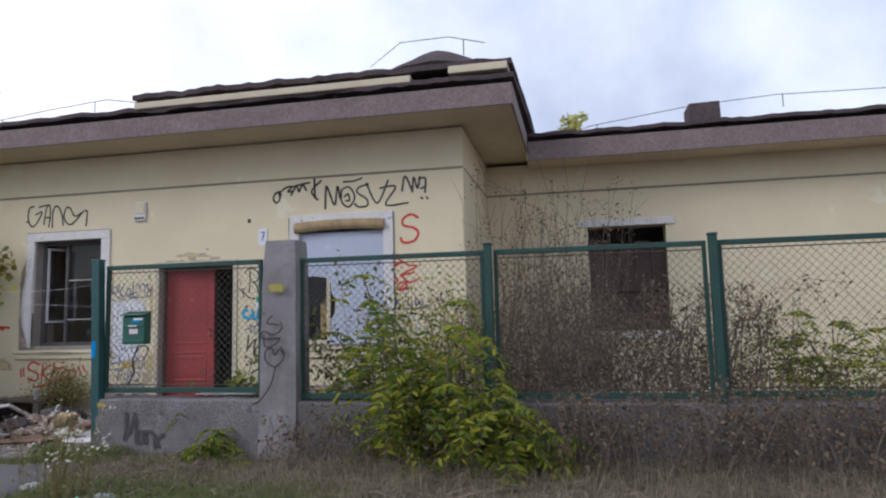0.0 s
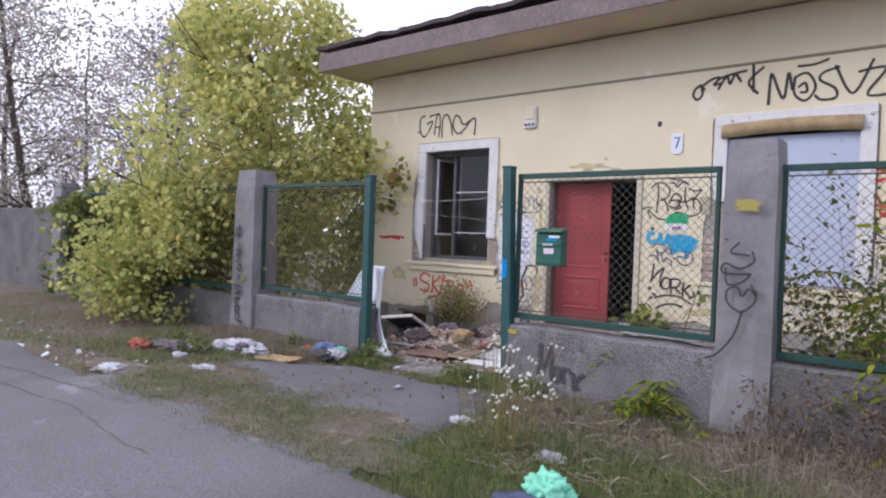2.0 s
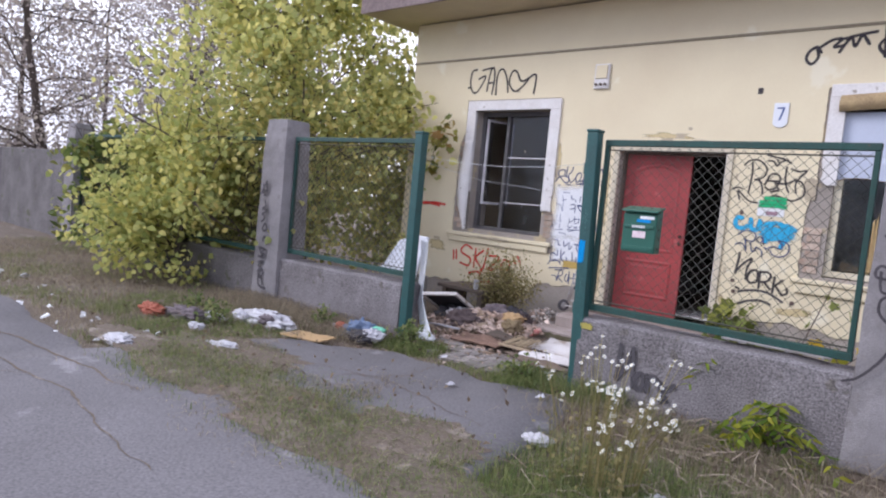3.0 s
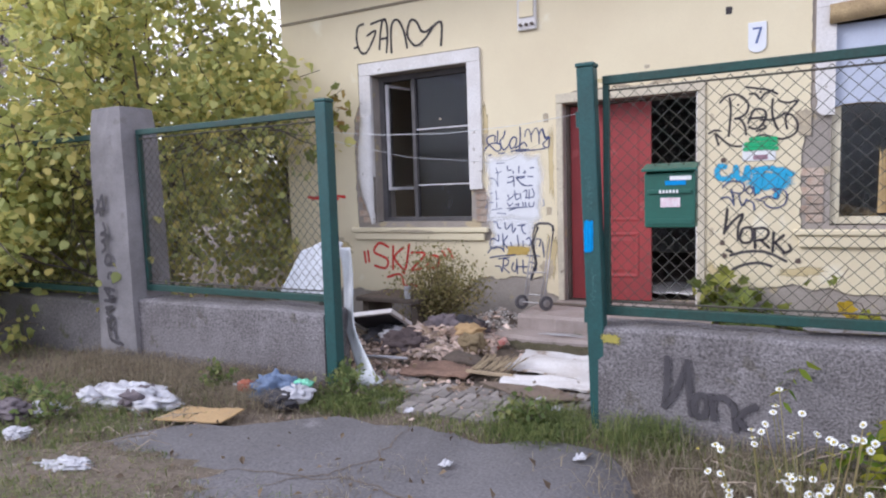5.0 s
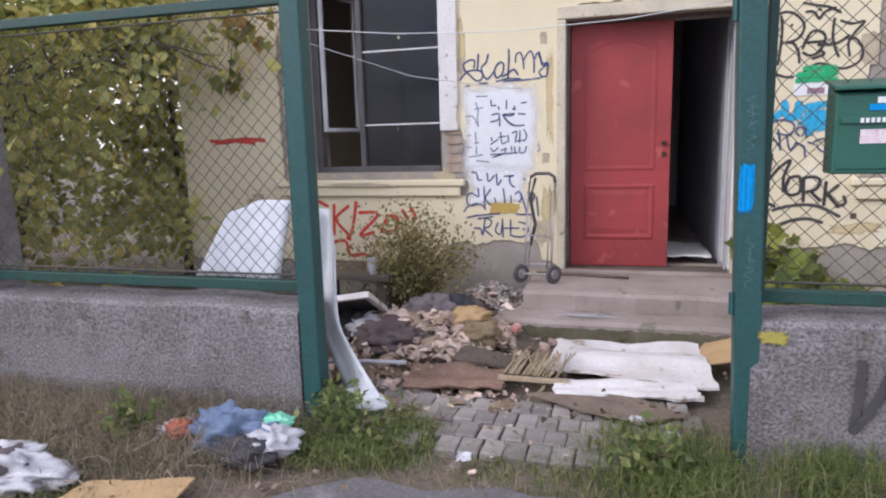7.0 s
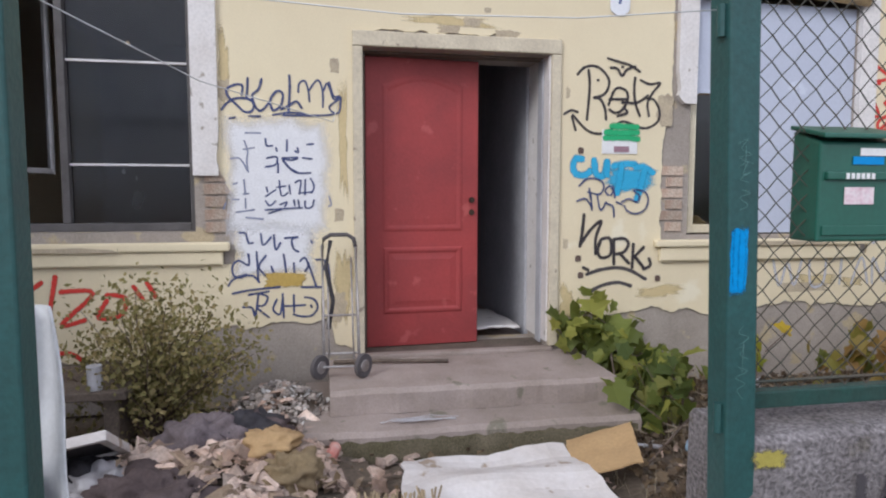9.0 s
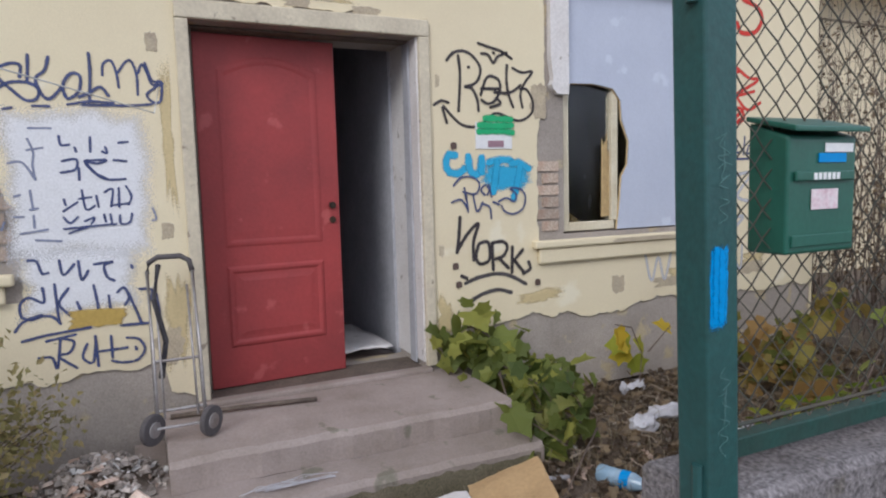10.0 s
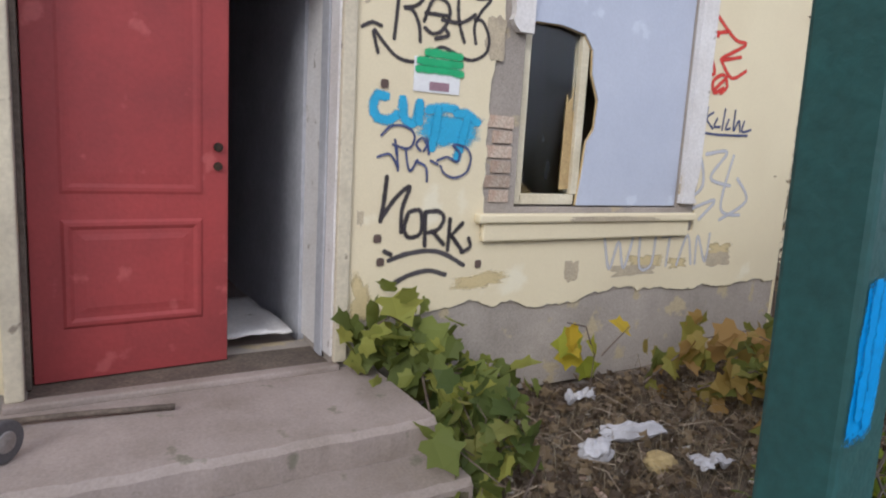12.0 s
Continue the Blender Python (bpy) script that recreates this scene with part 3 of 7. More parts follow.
def mailbox():
    x0, x1, y0, y1, z0, z1 = -6.318, -6.044, FENCE + 0.002, FENCE + 0.122, 1.187, 1.538
    t = thing("mailbox", (-6.18, FENCE, z0), "dented dark green metal mailbox hung on the mesh fence", "mailbox")
    gm = mat("green_box_paint", (0.018, 0.105, 0.075), (0.015, 0.075, 0.052), 0.4, 6, 60, 0.6, 0.08, 0.06, spec=0.5)
    part("body", M().poly([(x0, y0, z0), (x0, y1, z0), (x0, y1, z1), (x0, y0, z1 - 0.045)], (x1 - x0, 0, 0)), gm, t, bevel=0.008)
    part("lid", M().poly([(x0 - 0.012, y0 - 0.03, z1 - 0.035), (x0 - 0.012, y0 - 0.03, z1 - 0.02), (x0 - 0.012, y1, z1 + 0.016), (x0 - 0.012, y1, z1 + 0.002)], (x1 - x0 + 0.024, 0, 0)), gm, t, "sloping green lid", bevel=0.004)
    part("flap", M().box(x0 + 0.02, x1 - 0.02, y0 - 0.012, y0 - 0.001, z1 - 0.16, z1 - 0.135), gm, t, bevel=0.004)
    part("door_edge", M().box(x0 + 0.015, x1 - 0.015, y0 - 0.006, y0 - 0.001, z0 + 0.02, z0 + 0.05), gm, t, bevel=0.002)
    paper = mat("paper_white", (0.78, 0.78, 0.78), (0.6, 0.6, 0.62), 0.8, 12, 90, 0.5, 0.05, 0.05)
    part("letter", M().box(x0 + 0.14, x1 - 0.02, y0 - 0.004, y0 - 0.002, z1 - 0.085, z1 - 0.062), paper, t, "white paper stuck in the slot")
    part("sticker", M().box(x0 + 0.09, x0 + 0.195, y0 - 0.0045, y0 - 0.002, z1 - 0.235, z1 - 0.182), mat("pink_sticker", (0.62, 0.42, 0.48), (0.75, 0.72, 0.72), 0.6, 40, 90, 0.9, 0.1, 0.0), t, "small pink and white sticker")
    part("sticker", M().box(x0 + 0.115, x0 + 0.225, y0 - 0.0045, y0 - 0.002, z1 - 0.112, z1 - 0.088), CYAN, t, "blue sprayed smear")
    for i in range(6):
        part("letter_mark", M().box(x0 + 0.085 + i * 0.018, x0 + 0.096 + i * 0.018, y0 - 0.0145, y0 - 0.012, z1 - 0.157, z1 - 0.139), paper, t)
    return t


mailbox()

# ---- windows, door, steps ----
def window_surround(wall, name, x0, x1, z0, z1, w, low_l, low_r):
    """The white painted plaster band round a window, broken off low down."""
    top = M().box(x0 - w, x1 + w, FY - 0.03, FY + 0.014, z1, z1 + w * 0.9)
    part(name, top, WHITE, wall, "white painted plaster window band", bevel=0.008)
    for xa, low, sd in ((x0 - w, low_l, 1), (x1, low_r, 2)):
        s = M()
        n = 30
        for i in range(n + 1):
            z = low + (z1 - low) * i / n
            cut = max(0.0, 1 - (z - low) / 0.25) * w * 0.7 * abs(n1(z, 9, sd + x0))
            a, b = (xa, xa + w - cut) if sd == 2 else (xa + cut, xa + w)
            s.v += [Vector((a, FY - 0.028, z)), Vector((b, FY - 0.028, z)), Vector((b, FY + 0.013, z)), Vector((a, FY + 0.013, z))]
        for i in range(n):
            k = i * 4
            s.f += [[k + j, k + (j + 1) % 4, k + 4 + (j + 1) % 4, k + 4 + j] for j in range(4)]
        s.f += [[0, 1, 2, 3], [n * 4 + j for j in (3, 2, 1, 0)]]
        part(name, s, WHITE, wall)


window_surround(wall_front, "window_band", W1[0], W1[1], W1[2], W1[3], 0.15, 1.62, 1.44)
window_surround(wall_front, "window_band", W2[0] + 0.02, W2[1], W2[2], W2[3], 0.14, 1.95, 1.08)
part("window_sill", M().box(-10.1, -8.36, FY - 0.055, FY + 0.002, 0.985, 1.04).box(-10.06, -8.40, FY - 0.035, FY + 0.002, 0.9, 0.984), CREAM, wall_front, "cream moulded window sill with chipped paint", bevel=0.012)
part("window_sill", M().box(-5.56, -3.88, FY - 0.055, FY + 0.002, 0.97, 1.02).box(-5.52, -3.92, FY - 0.035, FY + 0.002, 0.87, 0.969), CREAM, wall_front, "cream moulded window sill with chipped paint", bevel=0.012)
part("window_band", M().box(W3[0] - 0.14, W3[1] + 0.14, BACK - 0.03, BACK - 0.001, W3[3], W3[3] + 0.12), WHITE, wall_recess, "white painted window band", bevel=0.006)
part("window_sill", M().box(W3[0] - 0.15, W3[1] + 0.15, BACK - 0.06, BACK - 0.001, W3[2] - 0.12, W3[2] - 0.03), WHITE, wall_recess, bevel=0.006)


def casement(parent, m, w, h, panes=True, mm=WHITE, name="casement"):
    """A loose sash: stiles, rails and a bar."""
    f = M()
    f.box(0, 0.03, 0, 0.035, 0, h, m).box(w - 0.03, w, 0, 0.035, 0, h, m).box(0.031, w - 0.031, 0, 0.035, 0, 0.035, m).box(0.031, w - 0.031, 0, 0.035, h - 0.03, h, m)
    return part(name, f, mm, parent, "white wooden sash with dusty glass", bevel=0.004)


def window_1():
    t = thing("window_1", (-9.2, FY + 0.2, W1[2]), "white wooden window with an open broken sash", "window", kind="structure")
    x0, x1, z0, z1 = W1
    y0, y1 = FY + 0.15, FY + 0.23
    part("window_frame", M().box(x0, x0 + 0.06, y0, y1, z0, z1).box(x1 - 0.05, x1, y0, y1, z0, z1).box(x0 + 0.061, x1 - 0.051, y0, y1, z0, z0 + 0.05).box(x0 + 0.061, x1 - 0.051, y0, y1, z1 - 0.06, z1), mat("grey_window_paint", (0.13, 0.12, 0.122), (0.08, 0.075, 0.075), 0.7, 5, 60, 0.8, 0.1, 0.2), t, bevel=0.005)
    part("mullion", M().box(-9.345, -9.3, y0 + 0.004, y1 - 0.004, z0 + 0.051, z1 - 0.061), bpy.data.materials["grey_window_paint"], t, "weathered grey mullion", bevel=0.004)
    casement(t, pose(-9.66, FY + 0.15, 1.46, 0, 0, 77), 0.5, 1.2, mm=mat("grey_sash_paint", (0.72, 0.7, 0.72), (0.5, 0.47, 0.48), 0.7, 5, 60, 0.8, 0.1, 0.2))
    for z in (1.5, 2.12):
        part("glazing_bar", M().box(-9.298, x1 - 0.051, y0 + 0.02, y0 + 0.045, z, z + 0.014), bpy.data.materials["grey_sash_paint"], t, "thin pale glazing bar")
    for p in (M().box(-9.298, x1 - 0.052, y0 + 0.05, y0 + 0.054, z0 + 0.052, z1 - 0.062), M().box(0.031, 0.469, 0.015, 0.019, 0.036, 1.169, pose(-9.66, FY + 0.15, 1.46, 0, 0, 77))):
        part("pane", p, GLASS, t, "dusty window glass").visible_shadow = False
    strip = M()
    n = 34
    for i in range(n + 1):
        v = i / n
        z = 2.32 - 1.24 * v
        left = -9.915 - 0.06 * math.sin(math.pi * min(1, v * 1.05)) ** 1.3 + 0.10 * max(0.0, v - 0.72) / 0.28 + 0.012 * n1(z, 14, 3)
        right = -9.772 + 0.006 * n1(z, 17, 6) + (0.012 if v > 0.9 else 0)
        for k in range(5):
            x = left + (right - left) * k / 4
            strip.v.append(Vector((x, FY - 0.034 - 0.03 * math.sin(math.pi * k / 4) * (0.3 + v) - 0.006 * n1(z * 1.4 + k, 9, 8), z)))
    for i in range(n):
        for k in range(4):
            a = i * 5 + k
            strip.f.append([a, a + 1, a + 6, a + 5])
    part("torn_strip", strip, WHITE, t, "torn white strip hanging beside the opening", thick=0.006, smooth=True)


window_1()


def window_2():
    t = thing("window_2", (-4.65, FY + 0.1, W2[2]), "window closed with a pale blue sheet with a broken hole", "window", kind="structure")
    x0, x1, z0, z1 = W2
    # the sheet, with a ragged hole at its lower corner
    out = [(x0 + 0.01, 2.0), (x0 + 0.08, 2.03), (x0 + 0.25, 2.035), (x0 + 0.42, 2.01), (x0 + 0.49, 1.93), (x0 + 0.5, 1.8), (x0 + 0.56, 1.66), (x0 + 0.55, 1.5), (x0 + 0.5, 1.42), (x0 + 0.485, 1.25), (x0 + 0.46, z0 + 0.01), (x1 - 0.005, z0 + 0.01), (x1 - 0.005, 2.66), (x0 + 0.01, 2.66)]
    part("sheet", M().poly([(x, FY + 0.03, z) for x, z in out], (0, 0.012, 0)), SHEET, t, "pale blue-grey sheet with a ragged hole")
    rim = [(x, z) for x, z in out[0:11]]
    part("broken_edge", M().tube([(x, FY + 0.046, z) for x, z in rim], 0.007, 5), RAWWOOD, t, "splintered raw wooden edge of the hole")
    roll = M().grid(lambda u, v: (x0 - 0.03 + (x1 - x0 + 0.05) * u, FY - 0.02 - 0.07 * math.sin(math.pi * (0.15 + 0.8 * v)), 2.655 + 0.16 * v + 0.03 * math.sin(math.pi * u) * (1 - 0.2 * v)), 24, 8)
    part("shutter_box", roll, mat("brown_shutter_wood", (0.42, 0.31, 0.17), (0.24, 0.17, 0.1), 0.85, 6, 70, 0.9, 0.2, 0.4), t, "bowed yellow-brown wooden board over the window", thick=0.03)
    y0, y1 = FY + 0.05, FY + 0.11
    part("window_frame", M().box(x0 + 0.0, x0 + 0.07, y0, y1, z0 + 0.012, 2.6).box(x0 + 0.056, x0 + 0.45, y0, y1, z0 + 0.012, z0 + 0.07).box(x0 + 0.42, x0 + 0.475, y0 - 0.005, y1, z0 + 0.071, 2.6), mat("cream_window_paint", (0.68, 0.62, 0.48), (0.5, 0.42, 0.28), 0.7, 5, 60, 0.7, 0.1, 0.2), t, "cream wooden inner window frame", bevel=0.005)
    part("pane", M().box(x0 + 0.071, x0 + 0.419, y0 + 0.025, y0 + 0.029, z0 + 0.071, 2.58), GLASS, t, "dusty window glass").visible_shadow = False
    spl = M()
    for i in range(5):
        xa = x0 + 0.33 + i * 0.022
        spl.poly([(xa, y0 - 0.01 + 0.01 * i, z0 + 0.1), (xa + 0.03, y0 - 0.01 + 0.01 * i, z0 + 0.1), (xa + 0.022, y0 - 0.01 + 0.01 * i, 1.6 + 0.06 * (i % 3)), (xa + 0.006, y0 - 0.01 + 0.01 * i, 1.68 - 0.05 * i)], (0, 0.007, 0))
    part("splinters", spl, RAWWOOD, t, "splintered yellow boards in the hole")
    part("sheet_end", M().poly([(x0 + 0.06, FY + 0.35, 1.07), (x0 + 0.42, FY + 0.35, 1.07), (x0 + 0.3, FY + 0.35, 1.17), (x0 + 0.1, FY + 0.35, 1.22)], (0, 0.02, 0)), RAWWOOD, t)


window_2()


def window_3():
    t = thing("window_3", (-0.5, BACK + 0.2, W3[2]), "dark brown boarded window behind brambles", "window", kind="structure")
    x0, x1, z0, z1 = W3
    bm_ = mat("dark_red_boards", (0.09, 0.05, 0.045), (0.05, 0.035, 0.035), 0.85, 4, 50, 0.8, 0.3, 0.3)
    for i in range(5):
        xa = x0 + (x1 - x0) * i / 5
        part("board", M().box(xa + 0.004, xa + (x1 - x0) / 5 - 0.004, BACK + 0.16, BACK + 0.19, z0, z1 - 0.25 - 0.03 * (i % 3)), bm_, t, bevel=0.004)
    part("board", M().box(x0, x1, BACK + 0.13, BACK + 0.158, 1.75, 1.87), bm_, t, bevel=0.004)


window_3()


def door_1():
    x0, x1, z0, z1 = DOOR
    t = thing("door_1", (x0, FY + 0.17, z0), "faded red panelled wooden door standing ajar", "door", kind="structure")
    fw = mat("door_frame_paint", (0.62, 0.55, 0.42), (0.46, 0.4, 0.31), 0.75, 5, 60, 0.8, 0.1, 0.3, third=(0.28, 0.23, 0.18), where=0.66)
    for xa, xb in ((-7.612, x0), (x1, -6.252)):
        part("door_surround", M().box(xa, xb, FY - 0.022, FY + 0.013, 0.31, z1), fw, t, "cream painted door surround with flaking paint", bevel=0.008)
    part("door_surround", M().box(-7.612, -6.252, FY - 0.024, FY + 0.013, z1 + 0.001, 2.335), fw, t, bevel=0.008)
    part("door_frame", M().box(x0, x0 + 0.02, FY + 0.1, FY + 0.19, 0.31, z1 - 0.001), DARKWOOD, t, bevel=0.004)
    part("door_frame", M().box(x1 - 0.025, x1 - 0.013, FY + 0.1, FY + 0.19, 0.31, z1 - 0.001), CORRIDOR, t, bevel=0.004)
    part("door_frame", M().box(x0 + 0.021, x1 - 0.014, FY + 0.1, FY + 0.19, z1 - 0.014, z1 - 0.001), DARKWOOD, t, bevel=0.004)
    part("door_lining", M().box(x1 - 0.012, x1 - 0.001, FY + 0.002, FY + 0.425, 0.337, z1 - 0.001), WHITE, t, "scuffed white door lining")
    # the leaf turns a little inwards about its hinge
    m = pose(x0 + 0.026, FY + 0.165, 0.308, 0, 0, LEAF_TURN)
    w, h = LEAF_W, 1.912
    leaf = M().box(0, w, 0.0, 0.04, 0, h, m)
    lf = part("door_leaf", leaf, RED, t, "faded red panelled leaf", bevel=0.004)

    def panel(u0, u1, v0, v1, arch=0.0, deep=1.0):
        def ring(off, y):
            a, b, c, d = u0 + off, u1 - off, v0 + off, v1 - off
            pts = [(a, c), (b, c)] + [(b + (a - b) * i / 10, d + arch * math.sin(math.pi * i / 10)) for i in range(11)]
            return [m @ Vector((p, y, q)) for p, q in pts]
        p = M()
        rings = [ring(0, -0.001), ring(0.012, -0.011 * deep), ring(0.026, -0.012 * deep), ring(0.042, -0.002), ring(0.06, -0.003), ring(0.085, -0.009 * deep)]
        n = len(rings[0])
        for r in rings:
            p.v += r
        for k in range(len(rings) - 1):
            for i in range(n):
                a, b = k * n + i, k * n + (i + 1) % n
                p.f.append([a, b, b + n, a + n])
        p.f.append([(len(rings) - 1) * n + i for i in range(n)])
        part("panel", p, RED, lf)
    panel(0.11, w - 0.11, 0.775, 1.735, 0.07, 0.45)
    panel(0.11, w - 0.11, 0.22, 0.67, 0.0, 0.8)
    ir = mat("dark_iron", (0.03, 0.027, 0.025), (0.09, 0.05, 0.03), 0.55, 20, 80, 0.7, 0.2, 0.2, metal=0.6)
    part("handle", M().tube([m @ Vector((w - 0.047, -0.004, 0.985)), m @ Vector((w - 0.047, -0.02, 0.985))], 0.02, 8), ir, lf)
    part("keyhole", M().tube([m @ Vector((w - 0.047, -0.004, 0.90)), m @ Vector((w - 0.047, -0.012, 0.90))], 0.02, 8), ir, lf)
    part("threshold", M().box(x0, x1, FY + 0.02, FY + 0.3, 0.27, 0.302), DARKWOOD, t, "worn dark wooden threshold", bevel=0.01)
    part("threshold", M().box(-7.62, -6.3, FY - 0.06, FY + 0.012, 0.281, 0.312), STEPM, t, bevel=0.008)


LEAF_W, LEAF_TURN = 0.768, 3.5
door_1()
tagged(part("cloth_sheet", M().grid(lambda u, v: (-6.98 + 0.58 * u, FY + 0.36 + 0.9 * v, 0.345 + 0.02 * n1(u * 4 + v * 3, 1.5, 2) + 0.03 * (1 - v)), 14, 14), WHITE, smooth=True, thick=0.012), "crumpled white sheet on the floor inside the doorway", "sheet")


def slab(x0, x1, y0, y1, z0, z1, seed):
    """A worn concrete slab with an uneven front edge."""
    s = M()
    n = 40
    for i in range(n + 1):
        x = x0 + (x1 - x0) * i / n
        e = 0.018 * n1(x, 3, seed) + 0.012 * n1(x, 11, seed)
        s.v += [Vector((x, y0 + e, z0)), Vector((x, y0 + e, z1 - 0.03)), Vector((x, y0 + e + 0.022, z1 - 0.004 + 0.4 * e)), Vector((x, y0 + 0.25, z1 + 0.006 * n1(x, 4, seed + 2))), Vector((x, y1, z1)), Vector((x, y1, z0))]
    for i in range(n):
        for j in range(5):
            a = i * 6 + j
            s.f.append([a, a + 6, a + 7, a + 1])
    s.f += [[5, 4, 3, 2, 1, 0], [n * 6 + j for j in range(6)]]
    return s


steps = thing("door_steps", (-7.0, 9.3, 0), "worn grey concrete steps up to the red door", "steps", kind="structure")
part("step", slab(-7.92, -6.12, 8.84, 9.76, -0.1, 0.145, 3.0), STEPM, steps)
part("step", slab(-7.78, -6.14, 9.09, 9.768, 0.146, 0.285, 6.0), STEPM, steps)


moss = M().grid(lambda u, v: (-7.9 + 1.76 * u, 8.84 - 0.004 + 0.018 * n1(-7.9 + 1.76 * u, 3, 3.0) + 0.012 * n1(-7.9 + 1.76 * u, 11, 3.0), -0.02 + (0.115 + 0.02 * n1(u * 30)) * v), 80, 4)
part("moss_film", moss, mat("olive_moss", (0.13, 0.115, 0.07), (0.2, 0.17, 0.12), 0.97, 7, 120, 0.9, 0.4, 0.6), steps, "dark olive moss on the lowest riser")


# ---- paint on the walls ----
def spray(name, col, dark=0.8):
    """Spray paint: dense in the middle of a stroke, fading to a speckle at its edges."""
    m = mat(name, col, [c * dark for c in col], 0.7, 14, 90, 0.7, 0.1, 0.0)
    n, l = m.node_tree.nodes, m.node_tree.links
    uv = n.new("ShaderNodeUVMap")
    sx = n.new("ShaderNodeSeparateXYZ")
    l.new(uv.outputs["UV"], sx.inputs["Vector"])
    co = n.new("ShaderNodeTexCoord")
    sp = n.new("ShaderNodeTexNoise")
    sp.inputs["Scale"].default_value, sp.inputs["Detail"].default_value = 160, 3
    l.new(co.outputs["Object"], sp.inputs["Vector"])
    ad = n.new("ShaderNodeMath")
    ad.operation = "MULTIPLY_ADD"
    ad.inputs[1].default_value = 0.9
    l.new(sp.outputs["Fac"], ad.inputs[0])
    l.new(sx.outputs["X"], ad.inputs[2])
    rng_ = n.new("ShaderNodeMapRange")
    rng_.inputs["From Min"].default_value, rng_.inputs["From Max"].default_value = 0.55, 0.95
    rng_.inputs["To Max"].default_value = 0.93
    l.new(ad.outputs["Value"], rng_.inputs["Value"])
    tr = n.new("ShaderNodeBsdfTransparent")
    ms = n.new("ShaderNodeMixShader")
    l.new(rng_.outputs["Result"], ms.inputs["Fac"])
    l.new(tr.outputs["BSDF"], ms.inputs[1])
    l.new(n["Principled BSDF"].outputs["BSDF"], ms.inputs[2])
    l.new(ms.outputs["Shader"], n["Material Output"].inputs["Surface"])
    return m


def plain(name, col, dark=0.8):
    return mat(name, col, [c * dark for c in col], 0.7, 14, 90, 0.7, 0.1, 0.0)


def edge_uv(ob, inner):
    """Marks the middle of a painted stroke with 1 and its rim with 0, for the fading edge."""
    lay = ob.data.uv_layers.new(name="UVMap")
    for lp in ob.data.loops:
        lay.data[lp.index].uv = (1.0 if inner(lp.vertex_index) else 0.0, 0.0)
    return ob


BLACK = spray("black_spray", (0.035, 0.03, 0.035), 1.9)
FADED = spray("faded_black_spray", (0.06, 0.054, 0.06), 1.5)
BLUE = spray("blue_marker", (0.05, 0.065, 0.16), 1.5)
FADEDBLUE = spray("faded_blue_marker", (0.2, 0.22, 0.32), 1.3)
REDS = spray("red_spray", (0.58, 0.045, 0.035), 1.15)
CYANS = spray("cyan_tag", (0.04, 0.37, 0.62), 1.1)
SCRATCH = spray("pale_scratches", (0.09, 0.18, 0.175), 1.2)
PALE = spray("pale_spray", (0.5, 0.5, 0.55), 1.05)
WHITES = spray("white_overpaint", (0.78, 0.78, 0.81), 0.93)
GREENS = spray("green_spray", (0.03, 0.42, 0.17), 0.8)
YELLOWS = spray("yellow_spray", (0.40, 0.34, 0.08), 0.8)
OCHRE = spray("ochre_stain", (0.52, 0.36, 0.1), 0.85)


def tag(parent, label, x0, x1, z0, z1, strokes, w, material, y=FY, name="graffiti"):
    """Strokes on a field 100 wide and 100 high, as soft round-ended ribbons of paint on a wall that faces -y."""
    s = M()
    lift = 0.0
    for line in strokes.split(";"):
        p = [tuple(float(c) for c in q.split(",")) for q in line.split()]
        p = [Vector((x0 + (x1 - x0) * a / 100, z0 + (z1 - z0) * b / 100)) for a, b in p]
        if len(p) == 1:
            p.append(p[0] + Vector((0.002, 0)))
        pts = []
        for i in range(len(p) - 1):
            a, b, c, d = p[max(0, i - 1)], p[i], p[i + 1], p[min(len(p) - 1, i + 2)]
            for k in range(6):
                t = k / 6
                pts.append(0.5 * (2 * b + (c - a) * t + (2 * a - 5 * b + 4 * c - d) * t * t + (3 * b - a - 3 * c + d) * t ** 3))
        pts.append(p[-1])
        k0, n = len(s.v), len(pts)
        d0 = (pts[1] - pts[0]).normalized() if (pts[1] - pts[0]).length else Vector((1, 0))
        d1 = (pts[-1] - pts[-2]).normalized() if (pts[-1] - pts[-2]).length else Vector((1, 0))
        pts = [pts[0] - d0 * w * 0.45] + pts + [pts[-1] + d1 * w * 0.45]
        n += 2
        for i, q in enumerate(pts):
            d = pts[min(i + 1, n - 1)] - pts[max(i - 1, 0)]
            d = d.normalized() if d.length else Vector((1, 0))
            nn = Vector((-d.y, d.x)) * w * 0.85 * (0.55 if i in (0, n - 1) else 0.85 + 0.3 * abs(n1(i * 0.4, 1, x0 + lift * 900)))
            lift += 0.000012
            for f in (1, 0, -1):
                s.v.append(Vector((q.x + f * nn.x, y - 0.0025 - lift, q.y + f * nn.y)))
        for i in range(n - 1):
            a = k0 + i * 3
            s.f += [[a, a + 1, a + 4, a + 3], [a + 1, a + 2, a + 5, a + 4]]
        lift += 0.0001
    return edge_uv(part(name, s, material, parent, label), lambda i: i % 3 == 1)


